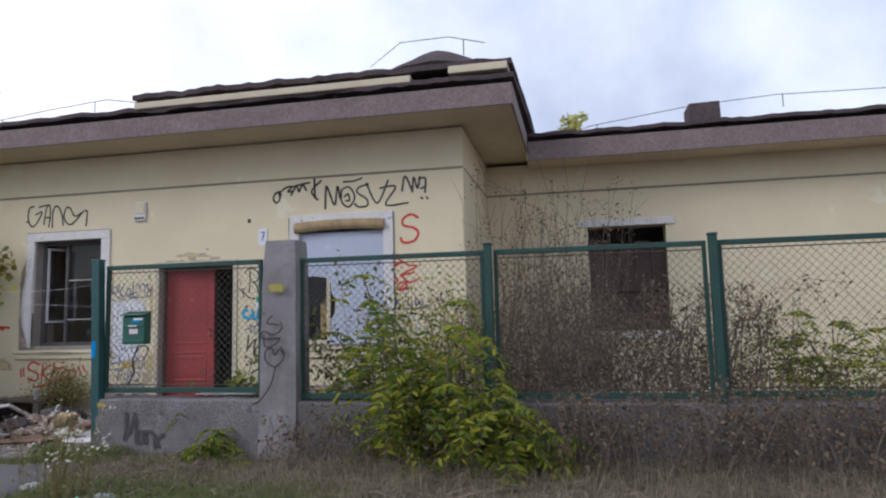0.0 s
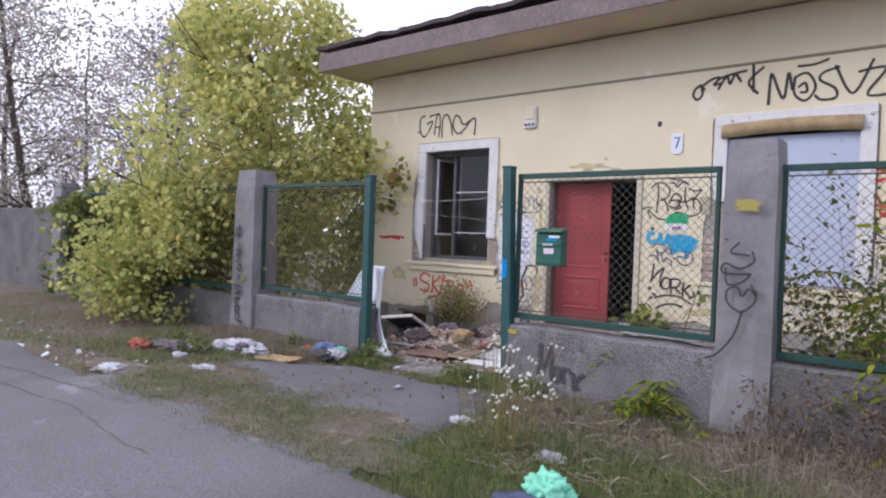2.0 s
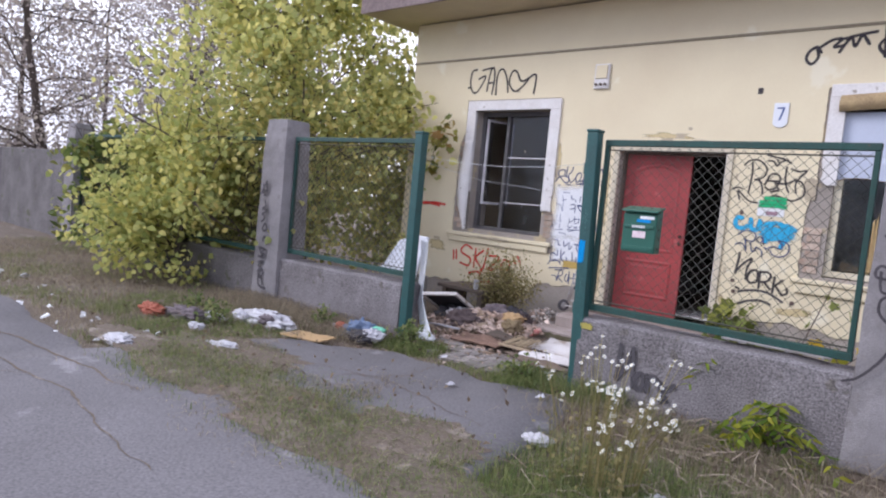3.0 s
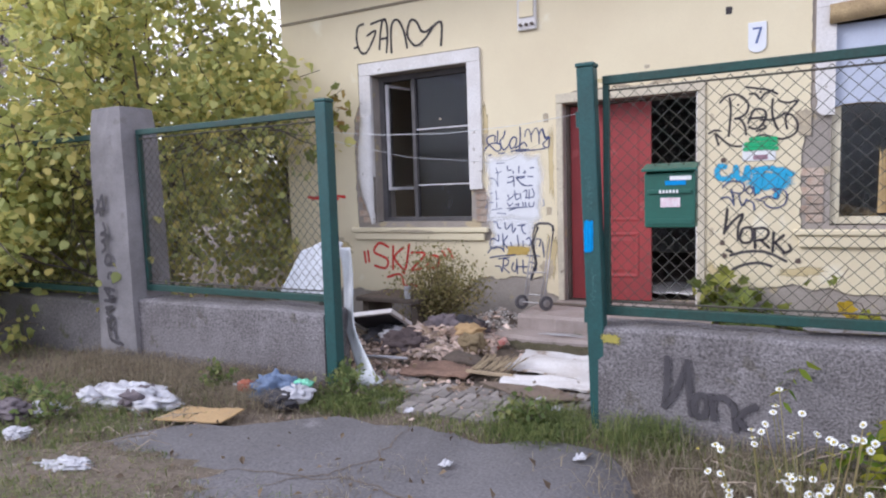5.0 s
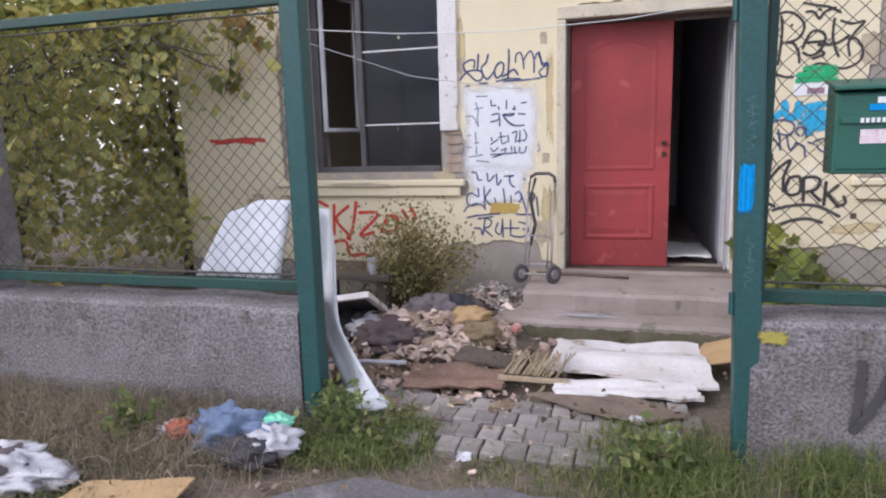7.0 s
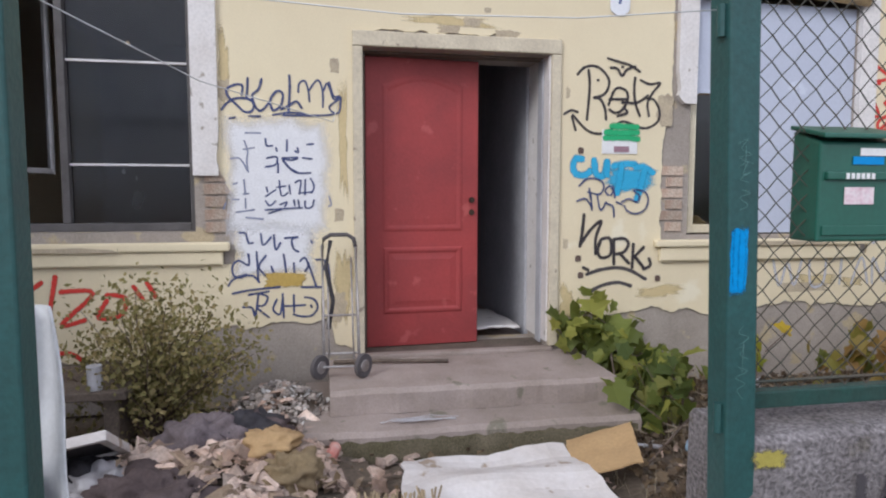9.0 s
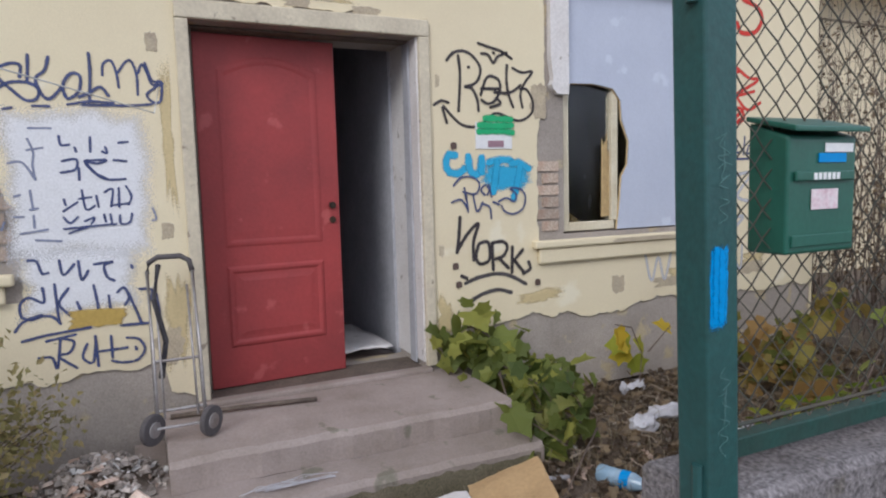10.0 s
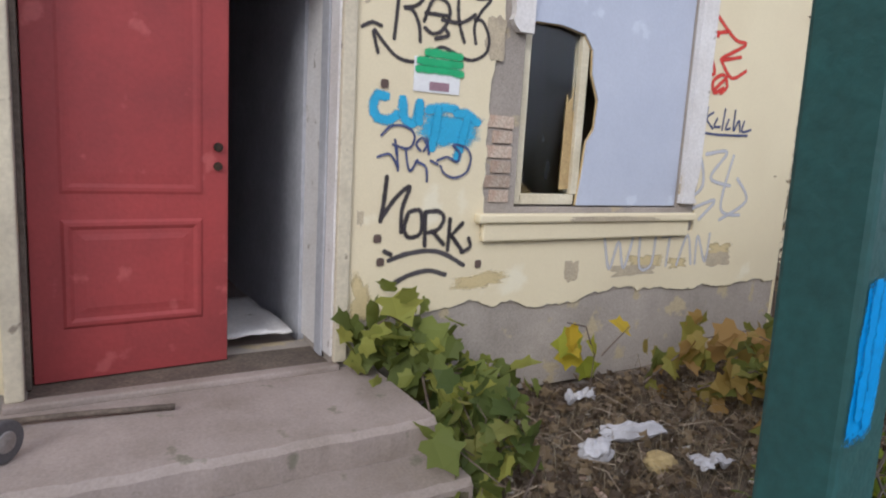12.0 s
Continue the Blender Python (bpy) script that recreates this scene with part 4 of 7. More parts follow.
def blot(parent, label, x, z, rx, rz, material, y=FY, seed=0.0, name="paint_patch", lift=0.0015, amp=0.25, inner=0.8, square=0.6):
    s = M()
    s.v.append(Vector((x, y - lift, z)))
    n = 40
    for i in range(n):
        a = 2 * math.pi * i / n
        k = 1 + amp * noise.noise(Vector((math.cos(a) * 2, math.sin(a) * 2, seed)))
        c, d = math.cos(a), math.sin(a)
        q = 1 / max(abs(c), abs(d)) ** square
        s.v.append(Vector((x + rx * k * c * q * inner, y - lift, z + rz * k * d * q * inner)))
        s.v.append(Vector((x + rx * k * c * q * 1.15, y - lift, z + rz * k * d * q * 1.15)))
    s.f = [[0, 1 + 2 * i, 1 + 2 * ((i + 1) % n)] for i in range(n)] + [[1 + 2 * i, 2 + 2 * i, 2 + 2 * ((i + 1) % n), 1 + 2 * ((i + 1) % n)] for i in range(n)]
    return edge_uv(part(name, s, material, parent, label), lambda i: i == 0 or i % 2 == 1)


F = wall_front
tag(F, "red sprayed letter S", -3.77, -3.47, 2.44, 2.86, "90,86 60,98 20,84 22,62 70,52 92,34 70,8 20,4 6,20", 0.03, REDS)
tag(F, "red sprayed letters below", -3.98, -3.4, 1.78, 2.36, "20,96 18,66 44,68;30,62 12,62;22,84 58,62 78,58 38,38 72,44;38,38 60,20 84,30;14,22 30,22 22,40;48,8 34,2 30,14 46,22 54,10 44,2;32,4 54,22", 0.022, REDS)
tag(F, "red sprayed tag reading SKIZO", -9.97, -8.72, 0.3, 0.87, "1,80 2,58;5,82 6,60;28,90 18,98 12,80 26,66 24,48 12,52;33,92 32,46;44,90 34,70 42,48 44,38;50,96 46,52 42,40;52,80 66,78 52,46 62,50;72,70 68,52 78,54 80,72 72,76;84,84 88,70;90,88 94,72;26,30 40,36 44,14 54,16 60,8", 0.024, REDS)
blot(F, "white overpainted patch", -8.07, 1.45, 0.29, 0.33, WHITES, seed=3, amp=0.2, inner=0.55, square=0.95)
blot(F, "white overpainted patch", -8.1, 1.0, 0.24, 0.17, WHITES, seed=9, lift=0.0011, inner=0.4, square=0.9)
tag(F, "dark blue marker tag", -8.390, -7.920, 1.825, 2.048, "25,45 26,69 17,71 7,59 8,41 17,21 28,0 37,2 40,22 31,35 16,34 6,20 0,4;33,90 32,61 31,39;50,88 46,61 38,43 42,13 49,4 59,26;60,26 64,5 74,21 76,51 69,57 62,41 60,23;85,100 85,61 83,3;74,9 83,18 93,31 100,13", 0.013, BLUE)
tag(F, "dark blue marker tag", -8.346, -7.680, 1.783, 2.021, "61,70 62,92 67,99 70,76 71,47;71,76 76,97 80,100 83,74 83,34;84,77 87,95 90,78 93,55 98,61;89,98 93,63 99,61 98,24 93,20 89,34 95,50 100,58;0,0 5,3;17,7 27,7;38,11 52,18 67,16;47,11 77,12 92,16", 0.0105, BLUE)
tag(F, "worn dark blue marker strokes on white overpaint", -8.393, -7.750, 1.177, 1.699, "21,100 35,100;20,91 23,79 22,68 23,55;19,81 29,83;7,70 16,70 23,55;9,41 13,42;19,46 20,29;18,29 23,30;8,23 14,23;20,24 20,13;11,8 28,11;2,19 0,12;20,2 36,0;98,27 100,17 97,15", 0.0085, FADEDBLUE)
tag(F, "worn dark blue marker strokes on white overpaint", -8.142, -7.852, 1.461, 1.665, "1,100 3,80 15,80;22,74 24,64;45,98 44,64;66,75 68,61 61,65;86,85 100,87;3,43 23,47 21,24 0,17;26,27 25,0;77,45 96,42;35,44 66,45 53,37 35,41 49,14 65,0 93,0;35,42 49,15 65,2", 0.0105, BLUE)
tag(F, "worn dark blue marker strokes on white overpaint", -8.148, -7.853, 1.212, 1.428, "3,74 5,61;1,48 22,67;29,93 33,51 46,58;24,74 42,77;49,80 51,55;61,87 73,93 69,55;82,96 81,53;72,58 95,61;93,100 100,77 95,58;1,35 9,22 21,35;30,25 44,32 39,19;58,38 60,22;67,38 69,16;81,35 82,16 95,19 99,38;0,10 35,13 75,16;7,0 35,13", 0.0095, BLUE)
tag(F, "dark blue marker tag", -8.304, -7.872, 0.972, 1.095, "0,100 8,94 12,49 18,49;29,93 32,37 43,76;47,87 49,13 56,47;62,70 81,75 72,63 74,18 81,0;99,57 100,45", 0.0115, BLUE)
tag(F, "dark blue marker tag", -8.379, -7.761, 0.720, 0.976, "20,95 20,68 11,79 5,68 5,46 11,38 18,43 25,40 30,26;18,46 6,36 0,19;28,100 29,29;37,91 30,64 37,39;42,64 45,39;54,93 56,52 55,36;64,71 65,41 71,23;70,76 75,84 78,65 75,51;78,72 86,11;86,79 95,75 92,50;98,67 100,8;71,12 92,11;4,0 19,7 50,14", 0.0115, BLUE)
tag(F, "dark blue marker tag", -8.295, -7.843, 0.562, 0.728, "8,89 35,100;21,93 16,8 12,40 0,43;23,92 33,79 28,49 18,42 34,2;45,69 40,31 49,13 53,69;53,90 54,0;68,85 68,20;56,43 83,45;83,75 95,66 100,34 92,5 78,2 67,11;91,44 92,36", 0.0115, BLUE)
tag(F, "black sprayed looping tag reading Rek7", -6.136, -5.631, 1.828, 2.180, "0,83 9,96 22,100 34,93 44,75 42,56 34,45 23,41 32,39 39,22 41,1;15,92 17,65 16,34 14,0;28,74 29,74;45,39 69,40;44,28 51,54 59,61 69,55 71,38 63,19 53,14 45,20;66,23 71,15 57,8;81,81 80,58 82,34 89,9;63,34 84,34 100,48", 0.0165, BLACK)
tag(F, "black sprayed looping tag reading Rek7", -6.226, -5.543, 1.737, 2.232, "79,73 89,68 100,70 92,56 87,42 89,25;87,48 94,47 100,33 99,19 90,10 81,9 70,14 61,17 54,12 47,4 38,0 27,2 18,11 9,24;0,25 7,30 14,28;8,22 12,4;44,100 56,96 68,92 78,84;47,88 54,87 59,78 64,86 73,91;59,90 60,89", 0.0155, BLACK)
blot(F, "soft cyan sprayed haze", -5.74, 1.43, 0.17, 0.075, CYANS, seed=15, name="graffiti", lift=0.0012, amp=0.5, inner=0.35)
tag(F, "soft cyan sprayed tag", -6.156, -5.578, 1.295, 1.566, "11,100 3,100 0,80 4,64 14,61 21,70;26,98 28,67 37,59 42,93;42,95 42,62;50,84 67,90 77,88;60,85 58,48 55,17;78,82 89,82 100,68;89,71 85,34 80,0", 0.042, CYANS)
tag(F, "dark blue marker tag", -6.127, -5.610, 1.180, 1.439, "3,80 12,97 24,100 34,92 37,77 31,59 15,65;17,74 19,47;44,56 39,68 45,80 50,68 47,56;50,80 53,50;0,41 12,47 21,24;19,58 21,18;28,58 33,18 41,39;39,36 50,27 52,0;55,39 63,32;62,39 73,47 84,39 87,56 79,68 84,71 95,65 100,47 96,20 83,8 71,15 66,30", 0.0115, BLUE, FY - 0.004)
tag(F, "black sprayed tag reading Nork", -6.097, -5.579, 0.819, 1.196, "5,100 3,70 0,43;0,45 14,72 29,88 22,59 22,29;27,47 30,55 41,57 44,42 42,26 30,22 25,33 27,47;47,55 48,10;47,55 62,56 68,46 62,32 51,28;57,28 69,11;75,46 74,3;90,40 77,23;79,21 92,0;90,0 100,6 98,19;5,5 12,0", 0.0205, BLACK)
tag(F, "faded black sprayed underlines", -6.044, -5.610, 0.664, 0.831, "0,75 21,92 49,100 72,89 100,50;4,0 25,27 52,39 75,23", 0.022, FADED)
tag(F, "black sprayed tag reading GANG", -9.976, -8.851, 2.964, 3.334, "12,98 5,91 3,54 7,18 14,12 22,43 26,72 16,62;0,31 4,33;21,94 31,99 38,100;30,16 32,66 35,98 39,92 40,49 38,4;44,1 44,61 47,89 53,90 59,55 62,8;33,45 39,46;78,50 73,78 67,84 63,59 64,33 72,10 82,25 93,60 100,63 100,25 99,0;78,50 83,45 91,57", 0.023, BLACK)
tag(F, "long black sprayed graffiti lettering under the eave", -5.685, -4.645, 3.007, 3.455, "8,66 2,57 0,40 5,29 10,43 8,66 12,53;11,65 20,78 28,79 22,63 30,65;27,51 35,80 39,61 44,83 50,64;26,77 40,84 55,89;62,100 63,36;72,92 58,60 67,30;78,0 79,57 81,70 92,10 96,71 100,31", 0.027, BLACK)
tag(F, "long black sprayed graffiti lettering under the eave", -4.622, -3.635, 3.003, 3.420, "0,64 12,71 20,34 11,2 0,22 0,64;4,38 10,47 12,25 6,24;3,91 18,91 31,100;41,77 27,68 24,50 38,26 39,3 26,0 20,12;38,81 54,9 71,86;59,60 82,62 67,2 100,4", 0.024, BLACK)
tag(F, "long black sprayed graffiti lettering under the eave", -3.719, -3.349, 3.061, 3.403, "0,39 13,100 41,33;41,33 47,94 61,45 71,94;66,84 92,85 90,27;75,44 95,53;75,7 80,1;96,6 100,0", 0.026, FADED)
blot(F, "ochre blot", -8.035, 0.797, 0.115, 0.042, OCHRE, seed=5, lift=0.006, amp=0.5)
part("notice", M().box(-5.955, -5.70, FY - 0.006, FY - 0.001, 1.605, 1.765), mat("notice_paper", (0.76, 0.76, 0.76), (0.62, 0.6, 0.62), 0.7, 14, 90, 0.5, 0.05, 0.0), F, "white paper notice smeared with green paint")
part("notice_mark", M().box(-5.87, -5.76, FY - 0.008, FY - 0.0065, 1.615, 1.655), plain("notice_print", (0.33, 0.2, 0.24)), F)
tag(F, "green sprayed smear", -5.94, -5.69, 1.67, 1.80, "2,30 60,34 98,26;4,60 40,58 96,60;20,92 60,90 94,88", 0.036, GREENS, FY - 0.006)
for dx, dz in ((-6.105, 1.623), (-6.11, 0.9), (-5.522, 0.752), (-6.09, 0.785)):
    blot(F, "", dx, dz, 0.02, 0.02, spray("brown_dot", (0.12, 0.08, 0.07)) if "brown_dot" not in bpy.data.materials else bpy.data.materials["brown_dot"], name="paint_dot", lift=0.007, amp=0.1)
tag(F, "small dark blue marker tag", -3.92, -3.34, 1.53, 1.7, "10,90 0,60 8,40 0,20;16,98 14,20;26,80 16,56 28,20;34,60 30,30 40,30;46,98 44,20;54,60 50,24 58,28;64,98 64,20 72,60 76,20;82,60 80,20 96,30;0,4 40,0 90,6", 0.014, BLUE)
tag(F, "faded grey sprayed scrawl", -4.62, -3.62, 0.62, 0.9, "0,90 6,20 12,80 18,20 24,90;30,90 32,20 42,24 44,90;50,88 64,90;57,88 56,20;66,20 74,90 80,20;84,20 84,88 94,24 96,92", 0.016, PALE)
tag(F, "faded grey sprayed scrawl", -4.0, -3.3, 0.95, 1.45, "4,60 20,90 30,50 10,30;30,90 60,94 40,60 70,50;70,90 60,20 90,10;80,60 98,30 60,4;20,20 50,30 30,5", 0.02, PALE)
tag(F, "red sprayed stroke", -10.75, -10.2, 1.36, 1.44, "0,60 30,40 60,70 99,50;10,30 40,60 80,20", 0.03, REDS)
GRIME = spray("ochre_wall_stain", (0.62, 0.50, 0.28), 0.88)
for gx, gz, ga, gb, sd in ((-7.68, 0.78, 0.05, 0.2, 1), (-7.67, 1.62, 0.03, 0.3, 2), (-4.25, 0.71, 0.14, 0.045, 3), (-3.95, 0.69, 0.08, 0.035, 4), (-6.19, 0.6, 0.05, 0.1, 5), (-3.55, 0.76, 0.12, 0.05, 6), (-8.37, 2.1, 0.03, 0.2, 7), (-10.3, 0.8, 0.15, 0.06, 8), (-7.0, 2.42, 0.25, 0.03, 9), (-5.5, 0.66, 0.16, 0.04, 10)):
    blot(F, "ochre stain on the plaster", gx, gz, ga, gb, GRIME, seed=sd * 2.3, name="wall_stain", lift=0.0008, amp=0.7, inner=0.25)
blot(F, "", -6.07, 2.89, 0.025, 0.03, BLACK, seed=2, name="wall_hole", lift=0.004)

# paint on the fence
FP = FENCE + 0.1 - 0.2
tag(wall_rw, "black sprayed lettering on the low wall", -6.194, -5.729, 0.092, 0.456, "3,100 3,65 0,24;0,23 13,49 25,90;26,98 28,58 31,15;33,34 36,15 46,18 48,44 38,46 33,34;53,48 56,13;55,45 67,47 74,38;77,38 80,0;80,14 89,30 100,39;84,15 90,4", 0.034, FADED, FENCE - 0.074)
tag(pillar_r, "black sprayed looping tag", -4.680, -4.330, 0.555, 1.490, "34,100 36,99;61,97 45,89 83,87;88,90 92,82 64,76 34,80 31,72 87,72;35,76 40,63 70,65 87,72;89,63 100,55 92,47 69,41 42,48 41,58 61,61 71,54 85,60 98,55;73,42 58,22 25,5 0,0", 0.015, BLACK, FP - 0.012)
blot(pillar_r, "yellow sprayed patch", -4.42, 1.75, 0.1, 0.05, YELLOWS, FP - 0.016, 4, amp=0.6, inner=0.3)
tag(pillar_l, "vertical black sprayed tag", -11.13, -10.88, 0.12, 1.5, "47,99 26,94 5,88;47,99 52,90;18,96 32,86;5,88 30,90 52,90;42,81 52,76 24,74 63,73 26,69;34,70 45,65 24,62;37,56 50,60 68,59 68,55 45,54 37,56;47,45 53,48 71,48 71,42;21,38 50,38 76,37;24,38 45,33 74,33 45,31 66,30 18,30;21,25 63,26 24,22 63,18 24,17 45,11 71,16;29,18 32,6 53,3 97,2;58,11 68,5", 0.027, FADED, FENCE + 0.1 - 0.21 - 0.025)
blot(wall_rw, "yellow sprayed patch", -6.5, 0.54, 0.06, 0.03, YELLOWS, FENCE - 0.068, 4, amp=0.6, inner=0.3)

# things fixed to the wall
mb = thing("meter_box", (-7.89, FY, 2.98), "small weathered grey electric box on the wall", "electric box")
part("body", M().box(-7.99, -7.79, FY - 0.035, FY + 0.001, 2.98, 3.28), WHITE, mb, bevel=0.012)
part("cover", M().box(-7.965, -7.815, FY - 0.048, FY - 0.036, 3.1, 3.26), CREAM, mb, bevel=0.008)
for k in range(3):
    part("fuse", M().tube([(-7.95 + 0.06 * k, FY - 0.034, 3.03), (-7.95 + 0.06 * k, FY - 0.06, 3.03)], 0.016, 8), DARKWOOD, mb)
pl = thing("house_number", (-5.85, FY, 2.5), "white enamel house number plate with a blue figure", "house number")
plate = [(-5.92, 2.76), (-5.78, 2.76), (-5.78, 2.56)] + [(-5.85 + 0.07 * math.cos(a), 2.56 + 0.05 * math.sin(a)) for a in (-0.5, -1.1, -1.57, -2.04, -2.64)] + [(-5.92, 2.56)]
part("plate", M().poly([(x, FY - 0.014, z) for x, z in plate], (0, 0.012, 0)), mat("enamel", (0.75, 0.76, 0.8), (0.62, 0.63, 0.68), 0.3, 5, 60, 0.4, 0.03, 0.0), pl, bevel=0.003)
NUMB = plain("faded_blue_enamel", (0.12, 0.16, 0.33))
part("figure", M().poly([(-5.866, FY - 0.0175, 2.585), (-5.848, FY - 0.0175, 2.585), (-5.815, FY - 0.0175, 2.7), (-5.815, FY - 0.0175, 2.715), (-5.885, FY - 0.0175, 2.715), (-5.885, FY - 0.0175, 2.7), (-5.833, FY - 0.0175, 2.7)], (0, 0.003, 0)), NUMB, pl, "blue enamel figure")

# chips in the plaster
CHIPC = mat("chipped_plaster", (0.5, 0.42, 0.3), (0.36, 0.3, 0.23), 0.95, 12, 90, 0.8, 0.2, 0.5)
for cx, cz, ca, cb, sd in ((-7.0, 2.37, 0.06, 0.02, 1), (-6.85, 2.42, 0.05, 0.025, 2), (-6.62, 2.36, 0.07, 0.018, 3), (-7.72, 2.12, 0.025, 0.04, 4), (-7.7, 1.2, 0.025, 0.035, 5), (-7.73, 0.62, 0.06, 0.08, 6), (-6.2, 1.0, 0.014, 0.03, 7), (-4.86, 0.68, 0.05, 0.05, 8), (-4.35, 0.66, 0.16, 0.03, 9), (-3.55, 0.7, 0.12, 0.04, 10), (-6.2, 2.0, 0.012, 0.03, 11), (-5.5, 1.9, 0.05, 0.09, 12), (-8.38, 1.95, 0.03, 0.05, 13), (-3.98, 1.2, 0.03, 0.06, 14), (-6.75, 2.5, 0.02, 0.014, 15), (-9.1, 3.0, 0.02, 0.014, 16), (-8.9, 2.2, 0.01, 0.01, 17), (-10.3, 0.9, 0.05, 0.02, 18), (-9.3, 1.0, 0.25, 0.012, 19), (-4.6, 0.99, 0.3, 0.012, 20)):
    c = blot(F, "", cx, cz, ca, cb, CHIPC, FY - (0.054 if sd > 18 else 0.0), sd, "plaster_chip", 0.002, 0.45)
BRIGHT = spray("bright_blue_spray", (0.0, 0.27, 0.66), 0.8)
blot(post_g, "bright blue sprayed patch", -6.625, 1.14, 0.027, 0.088, BRIGHT, FENCE - 0.0605, 6, lift=0.001, amp=0.12, inner=0.78, square=0.95)
tag(post_g, "bright blue sprayed patch", -6.637, -6.612, 1.06, 1.23, "10,98 14,60 8,10;80,90 84,50 78,4", 0.02, BRIGHT, FENCE - 0.061)
tag(post_g, "pale scratched tag on the post", -6.65, -6.585, 1.28, 1.5, "10,90 60,96 30,84 80,76 20,72 90,64;20,60 60,66 40,50 80,54 30,44 70,40;40,30 80,26 30,20 70,10 30,4;50,88 50,60", 0.0022, SCRATCH, FENCE - 0.06)
tag(post_g, "pale scratched tag on the post", -6.635, -6.57, 0.72, 0.95, "50,99 30,90 80,84 40,76;20,70 60,72 40,62 80,56;30,46 80,40 20,32 70,24 30,16 60,4;56,80 50,40", 0.0022, SCRATCH, FENCE - 0.06)


# ---- plants ----
rng = np.random.default_rng(7)
GREENLEAF = leaf_mat("yellow_green_leaves", (0.4, 0.43, 0.15), (0.59, 0.58, 0.22), (0.76, 0.69, 0.25))
DARKLEAF = leaf_mat("dark_green_leaves", (0.09, 0.125, 0.035), (0.17, 0.21, 0.06), (0.3, 0.28, 0.08))
AUTUMN = leaf_mat("autumn_leaves", (0.33, 0.36, 0.13), (0.5, 0.5, 0.18), (0.64, 0.54, 0.19))
LIMELEAF = leaf_mat("lime_green_leaves", (0.33, 0.37, 0.12), (0.5, 0.5, 0.17), (0.67, 0.61, 0.2))
FERNY = leaf_mat("fern_green_leaflets", (0.09, 0.15, 0.02), (0.2, 0.26, 0.03), (0.40, 0.37, 0.04))
PALELEAF = leaf_mat("pale_thin_leaves", (0.28, 0.24, 0.22), (0.4, 0.34, 0.31), (0.46, 0.41, 0.33))
DRYLEAF = leaf_mat("brown_dry_leaves", (0.11, 0.08, 0.058), (0.19, 0.14, 0.1), (0.31, 0.23, 0.145))
STRAW = leaf_mat("dry_straw", (0.2, 0.16, 0.12), (0.31, 0.255, 0.18), (0.45, 0.38, 0.27))
GRASS = leaf_mat("green_grass", (0.11, 0.15, 0.05), (0.18, 0.23, 0.08), (0.32, 0.33, 0.13))
BARK = mat("grey_brown_bark", (0.12, 0.095, 0.08), (0.075, 0.06, 0.05), 0.95, 6, 60, 0.8, 0.3, 0.7)
TWIG = mat("thin_dry_twigs", (0.16, 0.12, 0.10), (0.10, 0.075, 0.06), 0.95, 6, 60, 0.8, 0.3, 0.0)
RHOMB = ((0, 0), (0.32, 0.4), (0, 1.0), (-0.32, 0.4))
LEAFY = ((0, 0), (0.34, 0.12), (0.42, 0.5), (0.2, 0.8), (0, 1.0), (-0.2, 0.8), (-0.42, 0.5), (-0.34, 0.12))
LOBED = ((0, 0), (0.26, -0.08), (0.45, 0.08), (0.35, 0.3), (0.54, 0.54), (0.32, 0.6), (0.2, 0.72), (0, 1.0), (-0.2, 0.72), (-0.32, 0.6), (-0.54, 0.54), (-0.35, 0.3), (-0.45, 0.08), (-0.26, -0.08))


def unit(a):
    return a / np.maximum(1e-6, np.linalg.norm(a, axis=1, keepdims=True))


def leaves(pts, size, shape=RHOMB, droop=0.3, spread=0.45, flat=None, heading=None, curl=0.12):
    """Many separate leaves at pts, as one mesh in the making."""
    pts = np.asarray(pts, float)
    n = len(pts)
    d = rng.normal(size=(n, 3)) if heading is None else np.asarray(heading, float) + spread * rng.normal(size=(n, 3))
    d[:, 2] -= droop
    d = unit(d)
    up = rng.normal(size=(n, 3)) + (np.array((0, 0, 0.9)) if flat is None else np.asarray(flat, float))
    s = unit(np.cross(d, up))
    nn = np.cross(s, d)
    sz = size * rng.uniform(0.6, 1.3, size=(n, 1))
    out = M()
    k = len(shape)
    vs = []
    for a, b in shape:
        vs.append(pts + sz * (s * a + d * b + nn * (curl * (abs(a) * 2 - b * b))))
    v = np.stack(vs, axis=1).reshape(-1, 3)
    out.v = v.tolist()
    out.f = [list(range(i * k, i * k + k)) for i in range(n)]
    return out


def limb(m, start, heading, length, r0, r1, bend=0.25, n=6, sides=6):
    """A tapered, wandering limb; returns its points."""
    p, d = Vector(start), Vector(heading).normalized()
    pts = [p.copy()]
    for i in range(n):
        d = (d + bend * Vector(rng.normal(size=3).tolist()) * 0.5).normalized()
        p = p + d * length / n
        pts.append(p.copy())
    m.tube(pts, r0, sides, r1)
    return pts


